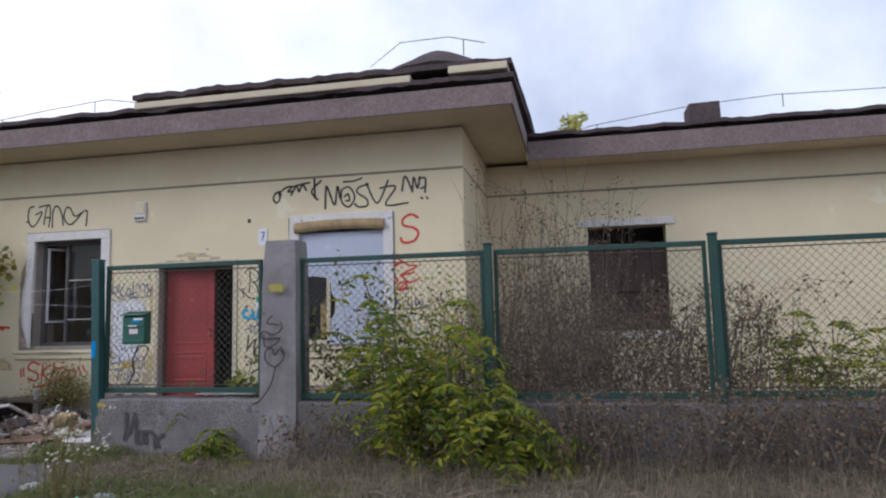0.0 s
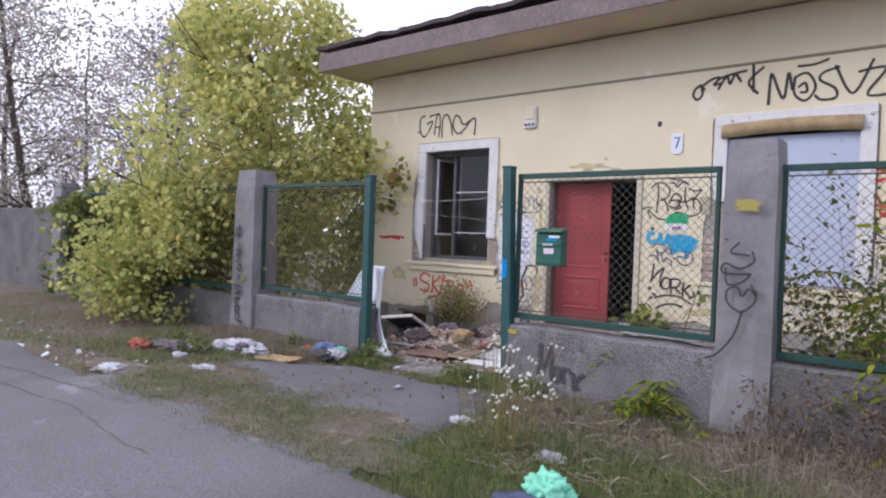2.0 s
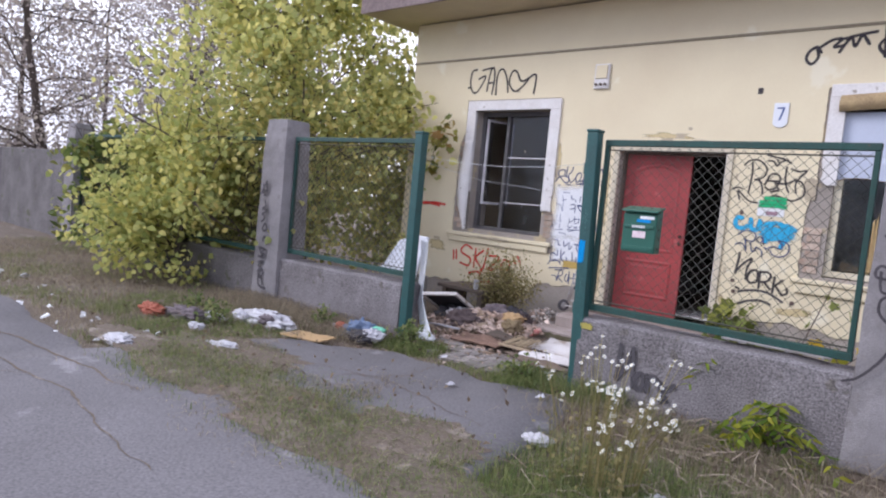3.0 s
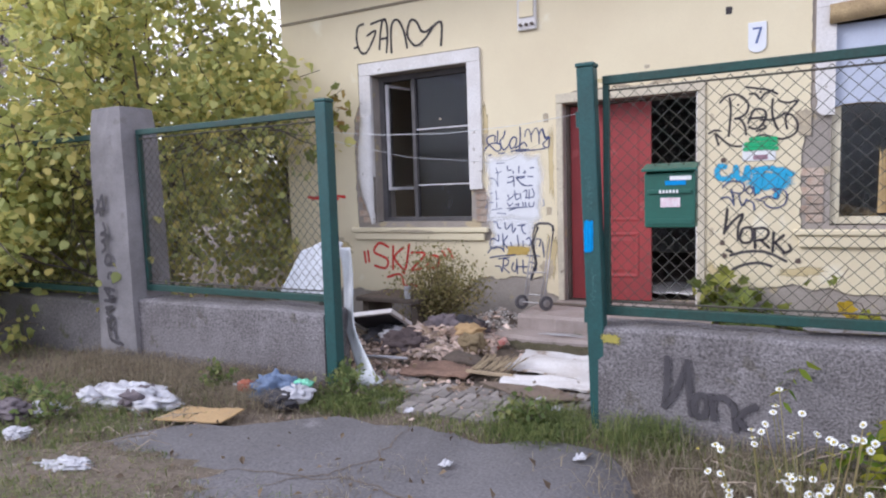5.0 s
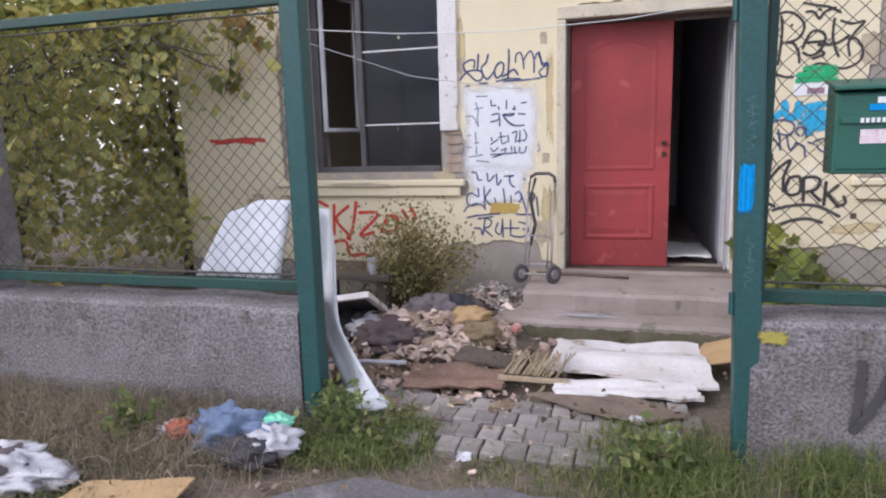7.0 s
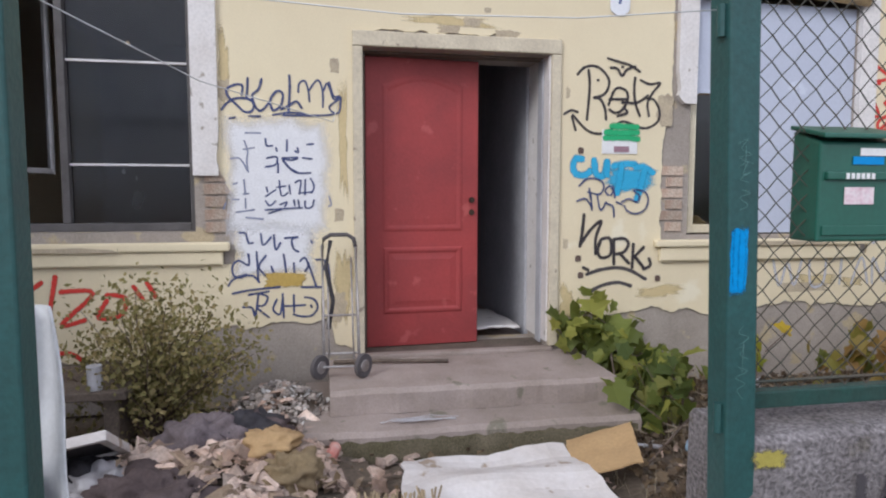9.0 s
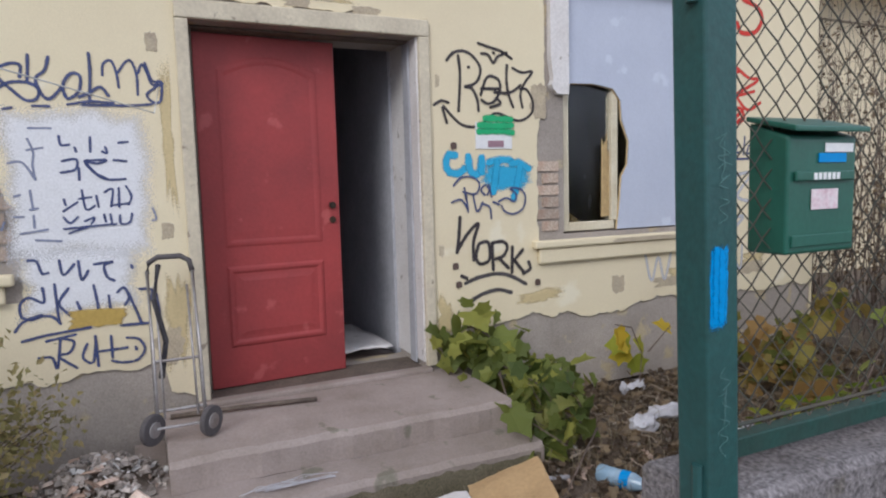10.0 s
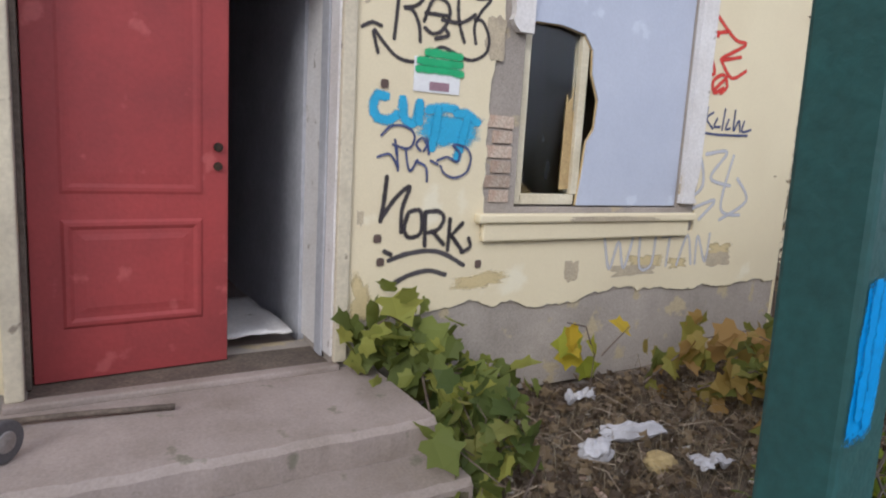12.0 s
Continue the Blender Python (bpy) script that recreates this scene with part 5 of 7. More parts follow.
def tree(name, base, h, trunk_r, crown, leaf, n_leaves, leaf_m, label, limbs=9, gap=0.0, reach=1.0, twig_leaf=0.35):
    """A tapered trunk, limbs that fork to twigs, and a crown of many leaves round the twigs.
    crown(z): the crown's half width at the share z of its height."""
    t = thing(name, base, label, name.replace("_", " "))
    b = Vector(base)
    wood = M()
    trunk = limb(wood, b - Vector((0, 0, 0.1)), (0, 0, 1), h * 0.86, trunk_r, trunk_r * 0.18, 0.10, 10, 8)
    tips = []
    for i in range(limbs):
        f = 0.12 + 0.83 * (i + rng.uniform(0, 0.8)) / limbs
        k = min(len(trunk) - 2, int(f * (len(trunk) - 1)))
        a = rng.uniform(0, 2 * math.pi) if i % 2 else i * 2.4
        zshare = (trunk[k].z - b.z) / h
        L = crown(zshare) * rng.uniform(0.8, 1.1) * reach
        pts = limb(wood, trunk[k], (math.cos(a), math.sin(a), rng.uniform(0.25, 0.8)), L, trunk_r * 0.36 * (1.1 - f), 0.008, 0.35, 6, 5)
        tips += pts[2:]
        for j in range(5):
            q = pts[1 + j % 5]
            sub = limb(wood, q, rng.normal(size=3) + np.array((math.cos(a), math.sin(a), 0.4)), L * 0.5, 0.012, 0.003, 0.4, 4, 4)
            tips += sub[1:]
    part("trunk", wood, BARK, t)
    tips = np.array([tuple(p) for p in tips])
    pick = tips[rng.integers(0, len(tips), n_leaves)]
    pts = pick + rng.normal(size=(n_leaves, 3)) * np.array((twig_leaf, twig_leaf, twig_leaf * 0.8))
    # gaps and an uneven outline
    keep = []
    for q in pts:
        v = noise.noise(Vector((q[0] * 1.3, q[1] * 1.3, q[2] * 1.3)))
        zs = (q[2] - b.z) / h
        if zs < 0.03 or v < gap - 0.5 * rng.random():
            continue
        r = math.hypot(q[0] - b.x, q[1] - b.y)
        if r > crown(min(1, max(0, zs))) * (1.05 + 0.5 * v):
            continue
        keep.append(q)
    part("crown", leaves(np.array(keep), leaf, LEAFY), leaf_m, t)["kind"] = "stuff"
    return t


def ov(z):      # a cone-headed crown, full near the ground
    return 2.9 * min(1.0, 0.55 + 2.0 * z) * max(0.05, 1 - max(0.0, z - 0.28) / 0.75) ** 0.75


tree("maple_tree", (-13.3, 9.2, 0), 6.9, 0.11, ov, 0.11, 24000, GREENLEAF, "leafy yellow-green young maple tree behind the mesh fence", 22, 0.08)
tree("leafy_shrub", (-11.85, 8.5, 0), 3.7, 0.06, lambda z: 1.75 * max(0.15, math.sin(math.pi * min(1, 0.15 + 0.85 * z)) ** 0.6), 0.085, 9000, AUTUMN, "dense yellow and green shrub behind the mesh fence", 16, 0.12, twig_leaf=0.24)
tree("leafy_shrub", (-14.0, 7.8, 0), 2.7, 0.05, lambda z: 1.25 * max(0.2, math.sin(math.pi * min(1, 0.2 + 0.8 * z)) ** 0.6), 0.088, 9000, LIMELEAF, "lime green shrub overhanging the low wall", 14, 0.05, twig_leaf=0.3)
tree("leafy_shrub", (-13.0, 7.15, 0), 2.5, 0.04, lambda z: 1.3 * max(0.2, math.sin(math.pi * min(1, 0.2 + 0.8 * z)) ** 0.6), 0.085, 8000, LIMELEAF, "lime green shrub pushing through the fence", 12, -0.05, twig_leaf=0.26)
tree("leafy_shrub", (-16.6, 8.6, 0), 2.6, 0.05, lambda z: 1.8 * max(0.2, math.sin(math.pi * min(1, 0.2 + 0.8 * z)) ** 0.6), 0.13, 7000, DARKLEAF, "dark green shrub behind the far fence", 12, -0.2, twig_leaf=0.28)
tree("leafy_shrub", (-11.75, 10.6, 0), 4.3, 0.05, lambda z: 1.15 * max(0.2, math.sin(math.pi * min(1, 0.2 + 0.8 * z)) ** 0.6), 0.095, 8000, GREENLEAF, "yellow-green shrub beside the house corner", 14, -0.2, twig_leaf=0.28)
for bx, by, bh, nl in ((-21, 11.5, 9.5, 2600), (-25, 9.5, 11, 2600), (-27, 14, 11, 3000), (-33, 11, 12, 3000), (-20.5, 15.5, 10, 2600), (-38, 16, 13, 2500)):
    tree("bare_tree", (bx, by, 0), bh, 0.15, lambda z: 3.0 * max(0.2, math.sin(math.pi * min(1, 0.1 + 0.9 * z)) ** 0.7), 0.10, nl * 3, PALELEAF, "tall thin autumn tree with few pale leaves", 26, -0.3, 1.0, 0.5)
tree("roof_sapling", (-1.25, 13.4, 4.55), 0.85, 0.02, lambda z: 0.36 * max(0.3, math.sin(math.pi * min(1, 0.25 + 0.75 * z))), 0.09, 260, GREENLEAF, "small green sapling growing from the roof", 8, -0.6, twig_leaf=0.07)


def fern_shrub(base, w, d, h, count, label):
    """Tree-of-heaven shoots: long arching leaf stalks with paired leaflets."""
    t = thing("sumac_shrub", base, label, "shrub")
    b = Vector(base)
    stems, at, head = M(), [], []
    for i in range(count):
        o = b + Vector((rng.uniform(-w, w) * 0.7, rng.uniform(-d, d) * 0.7, 0))
        up = h * rng.uniform(0.25, 1.0)
        main = limb(stems, o, (rng.normal() * 0.25, rng.normal() * 0.2 - 0.1, 1), up, 0.012, 0.005, 0.2, 5, 4)
        for j in range(9):
            q = main[-1 - j % 5]
            a = rng.uniform(0, 2 * math.pi)
            e, rise = rng.uniform(0.3, 0.55), rng.uniform(0.1, 0.7)
            for k in range(11):
                f = k / 10
                p = q + Vector((math.cos(a) * e * f, math.sin(a) * e * f, rise * 0.3 * f - 0.36 * f * f))
                for sd in (-1, 1):
                    at.append(tuple(p))
                    head.append((math.cos(a) * 0.35 - sd * math.sin(a), math.sin(a) * 0.35 + sd * math.cos(a), -0.25))
            stems.tube([q + Vector((math.cos(a) * e * f, math.sin(a) * e * f, rise * 0.3 * f - 0.36 * f * f)) for f in (0, 0.35, 0.7, 1)], 0.004, 3, 0.002, cap=False)
    part("stem_growth", stems, TWIG, t)["kind"] = "stuff"
    part("leaflet_growth", leaves(at, 0.095, ((0, 0), (0.16, 0.3), (0.1, 0.75), (0, 1.0), (-0.1, 0.75), (-0.16, 0.3)), 0.1, 0.16, heading=head), FERNY, t)["kind"] = "stuff"


fern_shrub((-2.7, 7.05, 0.06), 0.6, 0.25, 1.85, 16, "yellow-green sumac shrub growing through the mesh fence")
fern_shrub((-1.9, 6.8, 0.06), 0.45, 0.25, 1.0, 11, "low yellow-green sumac shoots before the low wall")
fern_shrub((-3.3, 7.9, 0.06), 0.45, 0.25, 1.6, 8, "sparse sumac shoots behind the mesh fence")
fern_shrub((1.6, 8.8, 0.06), 1.1, 0.5, 1.5, 13, "pale yellow-green shoots behind the mesh fence")
fern_shrub((-4.95, 7.2, 0.03), 0.2, 0.08, 0.35, 2, "low sumac shoots beside the concrete pillar")
fern_shrub((-4.95, 7.8, 0.03), 0.25, 0.2, 1.0, 3, "sumac shoots behind the mesh fence")


def bramble(x0, x1, y0, y1, h, n, n_leaf, label, leaf_m=DRYLEAF, straight=False, name="bramble_thicket"):
    s, at = M(), []
    for i in range(n):
        p = Vector((rng.uniform(x0, x1), rng.uniform(y0, y1), 0.02))
        hh = h * rng.uniform(0.45, 1.1)
        a = rng.uniform(0, 2 * math.pi)
        e = hh * (0.18 if straight else rng.uniform(0.3, 1.0))
        pts = [p + Vector((math.cos(a) * e * f, math.sin(a) * e * 0.6 * f, hh * (f if straight else math.sin(math.pi * min(1, f * 0.75))))) + 0.03 * Vector(rng.normal(size=3).tolist()) for f in (0, 0.2, 0.4, 0.6, 0.8, 1.0)]
        s.tube(pts, 0.006, 3, 0.002, cap=False)
        at += [tuple(q) for q in pts[1:]]
        if straight:
            for j in range(5):
                q = pts[2 + j % 4]
                s.tube([q, q + Vector((rng.normal() * 0.2, rng.normal() * 0.12, abs(rng.normal()) * 0.28))], 0.0035, 3, 0.0015, cap=False)
    at = np.array(at)
    pk = at[rng.integers(0, len(at), n_leaf)] + rng.normal(size=(n_leaf, 3)) * 0.06
    pk[:, 2] = np.maximum(pk[:, 2], 0.04)
    t = thing(name, ((x0 + x1) / 2, (y0 + y1) / 2, 0), label, "brambles", kind="stuff")
    part("canes", s, TWIG, t)["kind"] = "stuff"
    if n_leaf:
        part("dry_leaves", leaves(pk, 0.042), leaf_m, t)


bramble(-2.8, 0.6, 7.75, 9.4, 1.6, 270, 11000, "tangled brown dry brambles behind the mesh fence")
bramble(-1.7, 3.6, 6.5, 7.3, 0.8, 230, 7000, "tangled brown dry brambles before the low wall")
bramble(0.3, 4.0, 7.8, 9.8, 1.2, 90, 2600, "dry brown brambles with a few green leaves", AUTUMN)
bramble(-2.7, -0.9, 9.6, 11.6, 3.0, 130, 4200, "tall thin dry stems in the corner of the house", DRYLEAF, True, "dry_stems")
bramble(-4.2, -2.2, 6.7, 7.3, 0.5, 60, 1200, "low tangled dry weeds before the low wall", DRYLEAF)


def bush(base, rx, ry, h, n, size, material, label, stems=26, shape=RHOMB, name="weed_bush"):
    t = thing(name, base, label, "bush")
    b = Vector(base)
    s, at = M(), []
    for i in range(stems):
        a = rng.uniform(0, 2 * math.pi)
        r = math.sqrt(rng.random())
        end = Vector((math.cos(a) * rx * r, math.sin(a) * ry * r, h * rng.uniform(0.6, 1.0) * (1 - 0.45 * r * r)))
        pts = [b + Vector((end.x * f ** 1.4, end.y * f ** 1.4, end.z * f)) + 0.015 * Vector(rng.normal(size=3).tolist()) for f in (0, 0.25, 0.5, 0.75, 1)]
        s.tube(pts, 0.005, 3, 0.002, cap=False)
        at += [tuple(p) for p in pts[2:]]
    at = np.array(at)
    pk = at[rng.integers(0, len(at), n)] + rng.normal(size=(n, 3)) * np.array((rx, ry, h)) * 0.11
    pk[:, 2] = np.maximum(pk[:, 2], b.z + 0.03)
    part("stem_growth", s, TWIG, t)["kind"] = "stuff"
    part("foliage", leaves(pk, size, shape), material, t)["kind"] = "stuff"
    return t


OLIVE = leaf_mat("olive_feathery_leaves", (0.2, 0.18, 0.08), (0.32, 0.29, 0.12), (0.42, 0.34, 0.17))
bush((-8.68, 9.2, 0.05), 0.54, 0.3, 0.82, 4800, 0.034, OLIVE, "feathery olive-brown weed bush under the window", 64)
bush((-5.85, 9.5, 0.05), 0.5, 0.25, 0.3, 34, 0.13, DARKLEAF, "green creeper with lobed leaves beside the steps", 14, LOBED)


def creeper(runs, size, n, material, label):
    """A creeper whose lobed leaves follow its trailing stems."""
    t = thing("creeper", runs[0][0], label, "creeper")
    s, at = M(), []
    for run in runs:
        pts = [Vector(p) for p in run]
        s.tube(pts, 0.006, 4, 0.003, cap=False)
        for i in range(len(pts) - 1):
            at += [tuple(pts[i].lerp(pts[i + 1], k / 6)) for k in range(6)]
    at = np.array(at)
    pk = at[rng.integers(0, len(at), n)] + rng.normal(size=(n, 3)) * np.array((0.07, 0.06, 0.06))
    pk[:, 1] = np.minimum(pk[:, 1], FY - 0.03)
    pk[:, 2] = np.maximum(pk[:, 2], 0.06)
    part("stem_growth", s, TWIG, t)["kind"] = "stuff"
    o = ORIGIN[t.name]
    shapes = []
    for k in range(4):
        one = leaves([(0, 0, 0)], size, LOBED, 0.5, flat=(0, -0.7, 0.9))
        me = part("leaf", one, material, t)
        me.location = Vector(pk[k]) + 0 * o - o
        me.data.transform(Matrix.Translation(o))
        shapes.append(me)
    for k in range(4, n):
        c = shapes[k % 4].copy()
        scene.collection.objects.link(c)
        c.location = Vector(pk[k]) - o
        c.rotation_euler = (rng.normal() * 0.6, rng.normal() * 0.5, rng.normal() * 1.2)
        s1 = rng.uniform(0.6, 1.25)
        c.scale = (s1, s1, s1)


VINE = leaf_mat("creeper_leaves", (0.13, 0.16, 0.04), (0.24, 0.28, 0.07), (0.38, 0.38, 0.09), 0.55, True)
VINEY = leaf_mat("yellowing_creeper_leaves", (0.3, 0.36, 0.05), (0.45, 0.43, 0.05), (0.6, 0.42, 0.04), 0.55, True)
VINEB = leaf_mat("browning_creeper_leaves", (0.15, 0.17, 0.045), (0.3, 0.27, 0.06), (0.36, 0.22, 0.08), 0.55, True)
creeper([[(-6.22, 9.66, 0.3), (-6.2, 9.64, 0.5), (-6.1, 9.62, 0.56), (-6.0, 9.6, 0.5), (-5.85, 9.55, 0.34)], [(-6.2, 9.62, 0.42), (-6.0, 9.58, 0.44), (-5.8, 9.52, 0.3), (-5.55, 9.5, 0.26)], [(-6.1, 9.6, 0.4), (-5.9, 9.4, 0.3), (-5.8, 9.2, 0.22), (-5.75, 9.0, 0.12)], [(-6.0, 9.5, 0.35), (-6.1, 9.2, 0.22), (-6.12, 8.95, 0.2), (-6.05, 8.75, 0.14)], [(-5.9, 9.5, 0.3), (-5.6, 9.45, 0.26), (-5.4, 9.5, 0.2)]], 0.135, 165, VINE, "green creeper with large lobed leaves beside the steps")
creeper([[(-5.0, 9.4, 0.3), (-5.1, 9.38, 0.48), (-5.25, 9.36, 0.52)], [(-4.95, 9.4, 0.3), (-4.8, 9.36, 0.46)], [(-5.0, 9.42, 0.02), (-5.0, 9.4, 0.32)]], 0.19, 7, VINEY, "bright yellow-green creeper leaves by the wall")
creeper([[(-4.6, 9.4, 0.1), (-4.3, 9.3, 0.35), (-4.0, 9.2, 0.4), (-3.8, 9.1, 0.3)], [(-4.4, 9.2, 0.1), (-4.2, 9.0, 0.25), (-4.3, 8.7, 0.2), (-4.6, 8.5, 0.12)], [(-3.9, 9.3, 0.1), (-3.6, 9.2, 0.45), (-3.3, 9.2, 0.5)]], 0.15, 135, VINEB, "green and brown creeper by the foot of the wall")
creeper([[(-5.6, 7.75, 0.1), (-5.5, 7.72, 0.6), (-5.3, 7.7, 0.95)], [(-5.2, 7.75, 0.1), (-5.0, 7.75, 0.7), (-4.85, 7.7, 1.15)]], 0.085, 34, VINE, "yellow-green creeper behind the mesh fence")
creeper([[(-10.4, 9.6, 1.9), (-10.3, 9.55, 2.2), (-10.15, 9.55, 2.5), (-10.0, 9.55, 2.6)], [(-10.25, 9.5, 2.2), (-9.98, 9.5, 2.4)]], 0.11, 34, VINEB, "creeper hanging beside the window")
bush((-5.95, 9.0, 0.05), 0.25, 0.2, 0.42, 60, 0.1, DARKLEAF, "green weeds at the end of the steps", 10, LOBED)


def blades(region, n, hmin, hmax, width, material, label, clump=0.5, lean=0.5, name="grass", where=None):
    """Grass, blade by blade, in clumps. region: x0, x1, y0, y1."""
    x0, x1, y0, y1 = region
    nc = max(1, int(n / 22))
    c = np.stack([rng.uniform(x0, x1, nc), rng.uniform(y0, y1, nc)], 1)
    if where is not None:
        c = np.array([q for q in c if where(q[0], q[1])])
    p = c[rng.integers(0, len(c), n)] + rng.normal(size=(n, 2)) * clump * 0.16
    if where is not None:
        p = np.array([q for q in p if where(q[0], q[1])])
        n = len(p)
    h = rng.uniform(hmin, hmax, n)
    a = rng.uniform(0, 2 * np.pi, n)
    ln = h * lean * rng.random(n) * 1.6
    z = np.array([max(ground_z(q[0], q[1]), 0.0 if q[1] < road_edge(q[0]) else -1) - 0.01 for q in p])
    h = h + z
    b0 = np.stack([p[:, 0] - np.sin(a) * width / 2, p[:, 1] + np.cos(a) * width / 2, z], 1)
    b1 = np.stack([p[:, 0] + np.sin(a) * width / 2, p[:, 1] - np.cos(a) * width / 2, z], 1)
    mx, my = p[:, 0] + np.cos(a) * ln * 0.35, p[:, 1] + np.sin(a) * ln * 0.35
    m0 = np.stack([mx - np.sin(a) * width * 0.35, my + np.cos(a) * width * 0.35, h * 0.62], 1)
    m1 = np.stack([mx + np.sin(a) * width * 0.35, my - np.cos(a) * width * 0.35, h * 0.62], 1)
    tip = np.stack([p[:, 0] + np.cos(a) * ln, p[:, 1] + np.sin(a) * ln, h * (1 - 0.35 * lean)], 1)
    out = M()
    out.v = np.stack([b0, b1, m1, tip, m0], axis=1).reshape(-1, 3).tolist()
    out.f = [q for i in range(n) for q in ([i * 5, i * 5 + 1, i * 5 + 2, i * 5 + 4], [i * 5 + 4, i * 5 + 2, i * 5 + 3])]
    return tagged(part(name, out, material), label, "grass", kind="stuff")


def verge(x, y):
    """Off the asphalt and off the gateway."""
    return y > road_edge(x) + 0.02 + 0.16 * n1(x * 1.3 + y, 1, 3) and not (-8.5 < x < -6.68 and y > 6.9)


def patch(x, y):
    return noise.noise(Vector((x * 0.9, y * 0.9, 4)))


blades((-18, 4, 4.7, 7.3), 60000, 0.02, 0.10, 0.004, STRAW, "matted dry straw-coloured grass on the verge", 2.2, 2.2, "dry_grass", verge)
blades((-18, 3, 4.75, 7.3), 16000, 0.03, 0.12, 0.0045, GRASS, "patches of green grass on the verge", 1.4, 0.9, "green_grass", lambda x, y: verge(x, y) and patch(x, y) > 0.05)
blades((-6.3, -3.4, 4.75, 6.1), 13000, 0.04, 0.2, 0.0045, GRASS, "thick green grass at the road edge", 1.4, 0.9, "green_grass", verge)
blades((-6.45, -6.15, 7.0, 7.3), 900, 0.08, 0.26, 0.0045, GRASS, "green grass tuft at the foot of the low wall", 0.6, 0.9, "green_grass")
blades((-6.2, -4.7, 6.9, 7.33), 900, 0.04, 0.16, 0.0045, GRASS, "sparse green grass along the low wall", 0.5, 1.1, "green_grass")
blades((-6.3, -4.7, 6.5, 7.33), 2600, 0.04, 0.2, 0.004, STRAW, "dry grass along the low wall", 0.9, 1.9, "dry_grass")
blades((-8.5, -6.7, 6.92, 7.18), 1500, 0.02, 0.07, 0.005, GRASS, "short green grass across the gateway", 0.8, 1.0, "green_grass", lambda x, y: n1(x * 2.2, 1, 8) > -0.15 and y > 6.85)
blades((-8.5, -6.7, 6.9, 7.2), 800, 0.02, 0.07, 0.004, STRAW, "dry grass across the gateway", 0.8, 1.6, "dry_grass")
blades((-7.12, -6.7, 6.98, 7.46), 2400, 0.04, 0.17, 0.005, GRASS, "green grass tuft by the gate post", 0.5, 1.2, "green_grass")
blades((-8.52, -8.0, 6.98, 7.4), 2200, 0.03, 0.13, 0.006, GRASS, "green grass and weeds by the gate post", 0.5, 1.2, "green_grass")
blades((-9.8, -5.4, 4.74, 5.36), 11000, 0.03, 0.12, 0.0045, GRASS, "green grass strip along the road edge", 1.4, 0.9, "green_grass", lambda x, y: y > road_edge(min(x, -9.4)) - 0.1 and patch(x * 1.3 + 5, y * 1.6) > -0.22)
blades((-11.6, -8.75, 5.0, 6.9), 8000, 0.03, 0.12, 0.0045, GRASS, "rough green grass on the littered verge", 1.1, 1.0, "green_grass", lambda x, y: verge(x, y) and patch(x * 1.7 + 2, y * 1.7) > -0.02)
blades((-11.2, -8.7, 6.75, 7.33), 7000, 0.04, 0.24, 0.004, STRAW, "dry grass along the low wall", 0.9, 1.7, "dry_grass")
blades((-4.6, 4.0, 6.0, 7.3), 9000, 0.06, 0.36, 0.004, STRAW, "tall dry weeds before the low wall", 1.1, 1.8, "dry_grass")
blades((-9.2, -6.2, 4.85, 6.05), 9000, 0.02, 0.09, 0.0045, STRAW, "dry grass growing across the drive", 1.6, 1.2, "dry_grass", lambda x, y: patch(x * 2, y * 2) > -0.05 + 0.5 * max(0, y - 5.6))
blades((-9.0, -6.3, 4.9, 6.0), 3400, 0.02, 0.09, 0.0045, GRASS, "green grass growing across the drive", 1.6, 1.0, "green_grass", lambda x, y: patch(x * 2, y * 2) > 0.08 + 0.5 * max(0, y - 5.6))


def dirt(x, y, rx, ry, seed):
    """A thin spread of earth on the asphalt, ragged at its rim."""
    d = M()
    d.v.append(Vector((x, y, 0.036)))
    n = 72
    for f, z in ((0.6, 0.036), (1.0, 0.024)):
        for i in range(n):
            a = 2 * math.pi * i / n
            k = f * (1 + 0.35 * noise.noise(Vector((math.cos(a) * 1.6, math.sin(a) * 1.6, seed))) + 0.25 * noise.noise(Vector((math.cos(a) * 7, math.sin(a) * 7, seed))) * f)
            d.v.append(Vector((x + rx * k * math.cos(a), y + ry * k * math.sin(a), z + 0.004 * noise.noise(Vector((x + i, y, seed))))))
    d.f = [[0, 1 + i, 1 + (i + 1) % n] for i in range(n)] + [[1 + i, 1 + n + i, 1 + n + (i + 1) % n, 1 + (i + 1) % n] for i in range(n)]
    tagged(part("dirt_patch", d, SOIL, smooth=True), "thin spread of brown earth on the asphalt", "dirt", kind="stuff")
    e = lambda px, py: ((px - x) / rx) ** 2 + ((py - y) / ry) ** 2 < 0.95 + 0.4 * n1(px * 3 + py * 2, 1, seed)
    area = (x - rx, x + rx, y - ry, y + ry)
    blades(area, int(5200 * rx * ry / 0.3), 0.02, 0.08, 0.004, STRAW, "dry grass on the earth across the drive", 1.0, 1.9, "dry_grass", e)
    blades(area, int(1900 * rx * ry / 0.3), 0.02, 0.09, 0.0045, GRASS, "green grass on the earth across the drive", 0.7, 1.1, "green_grass", e)


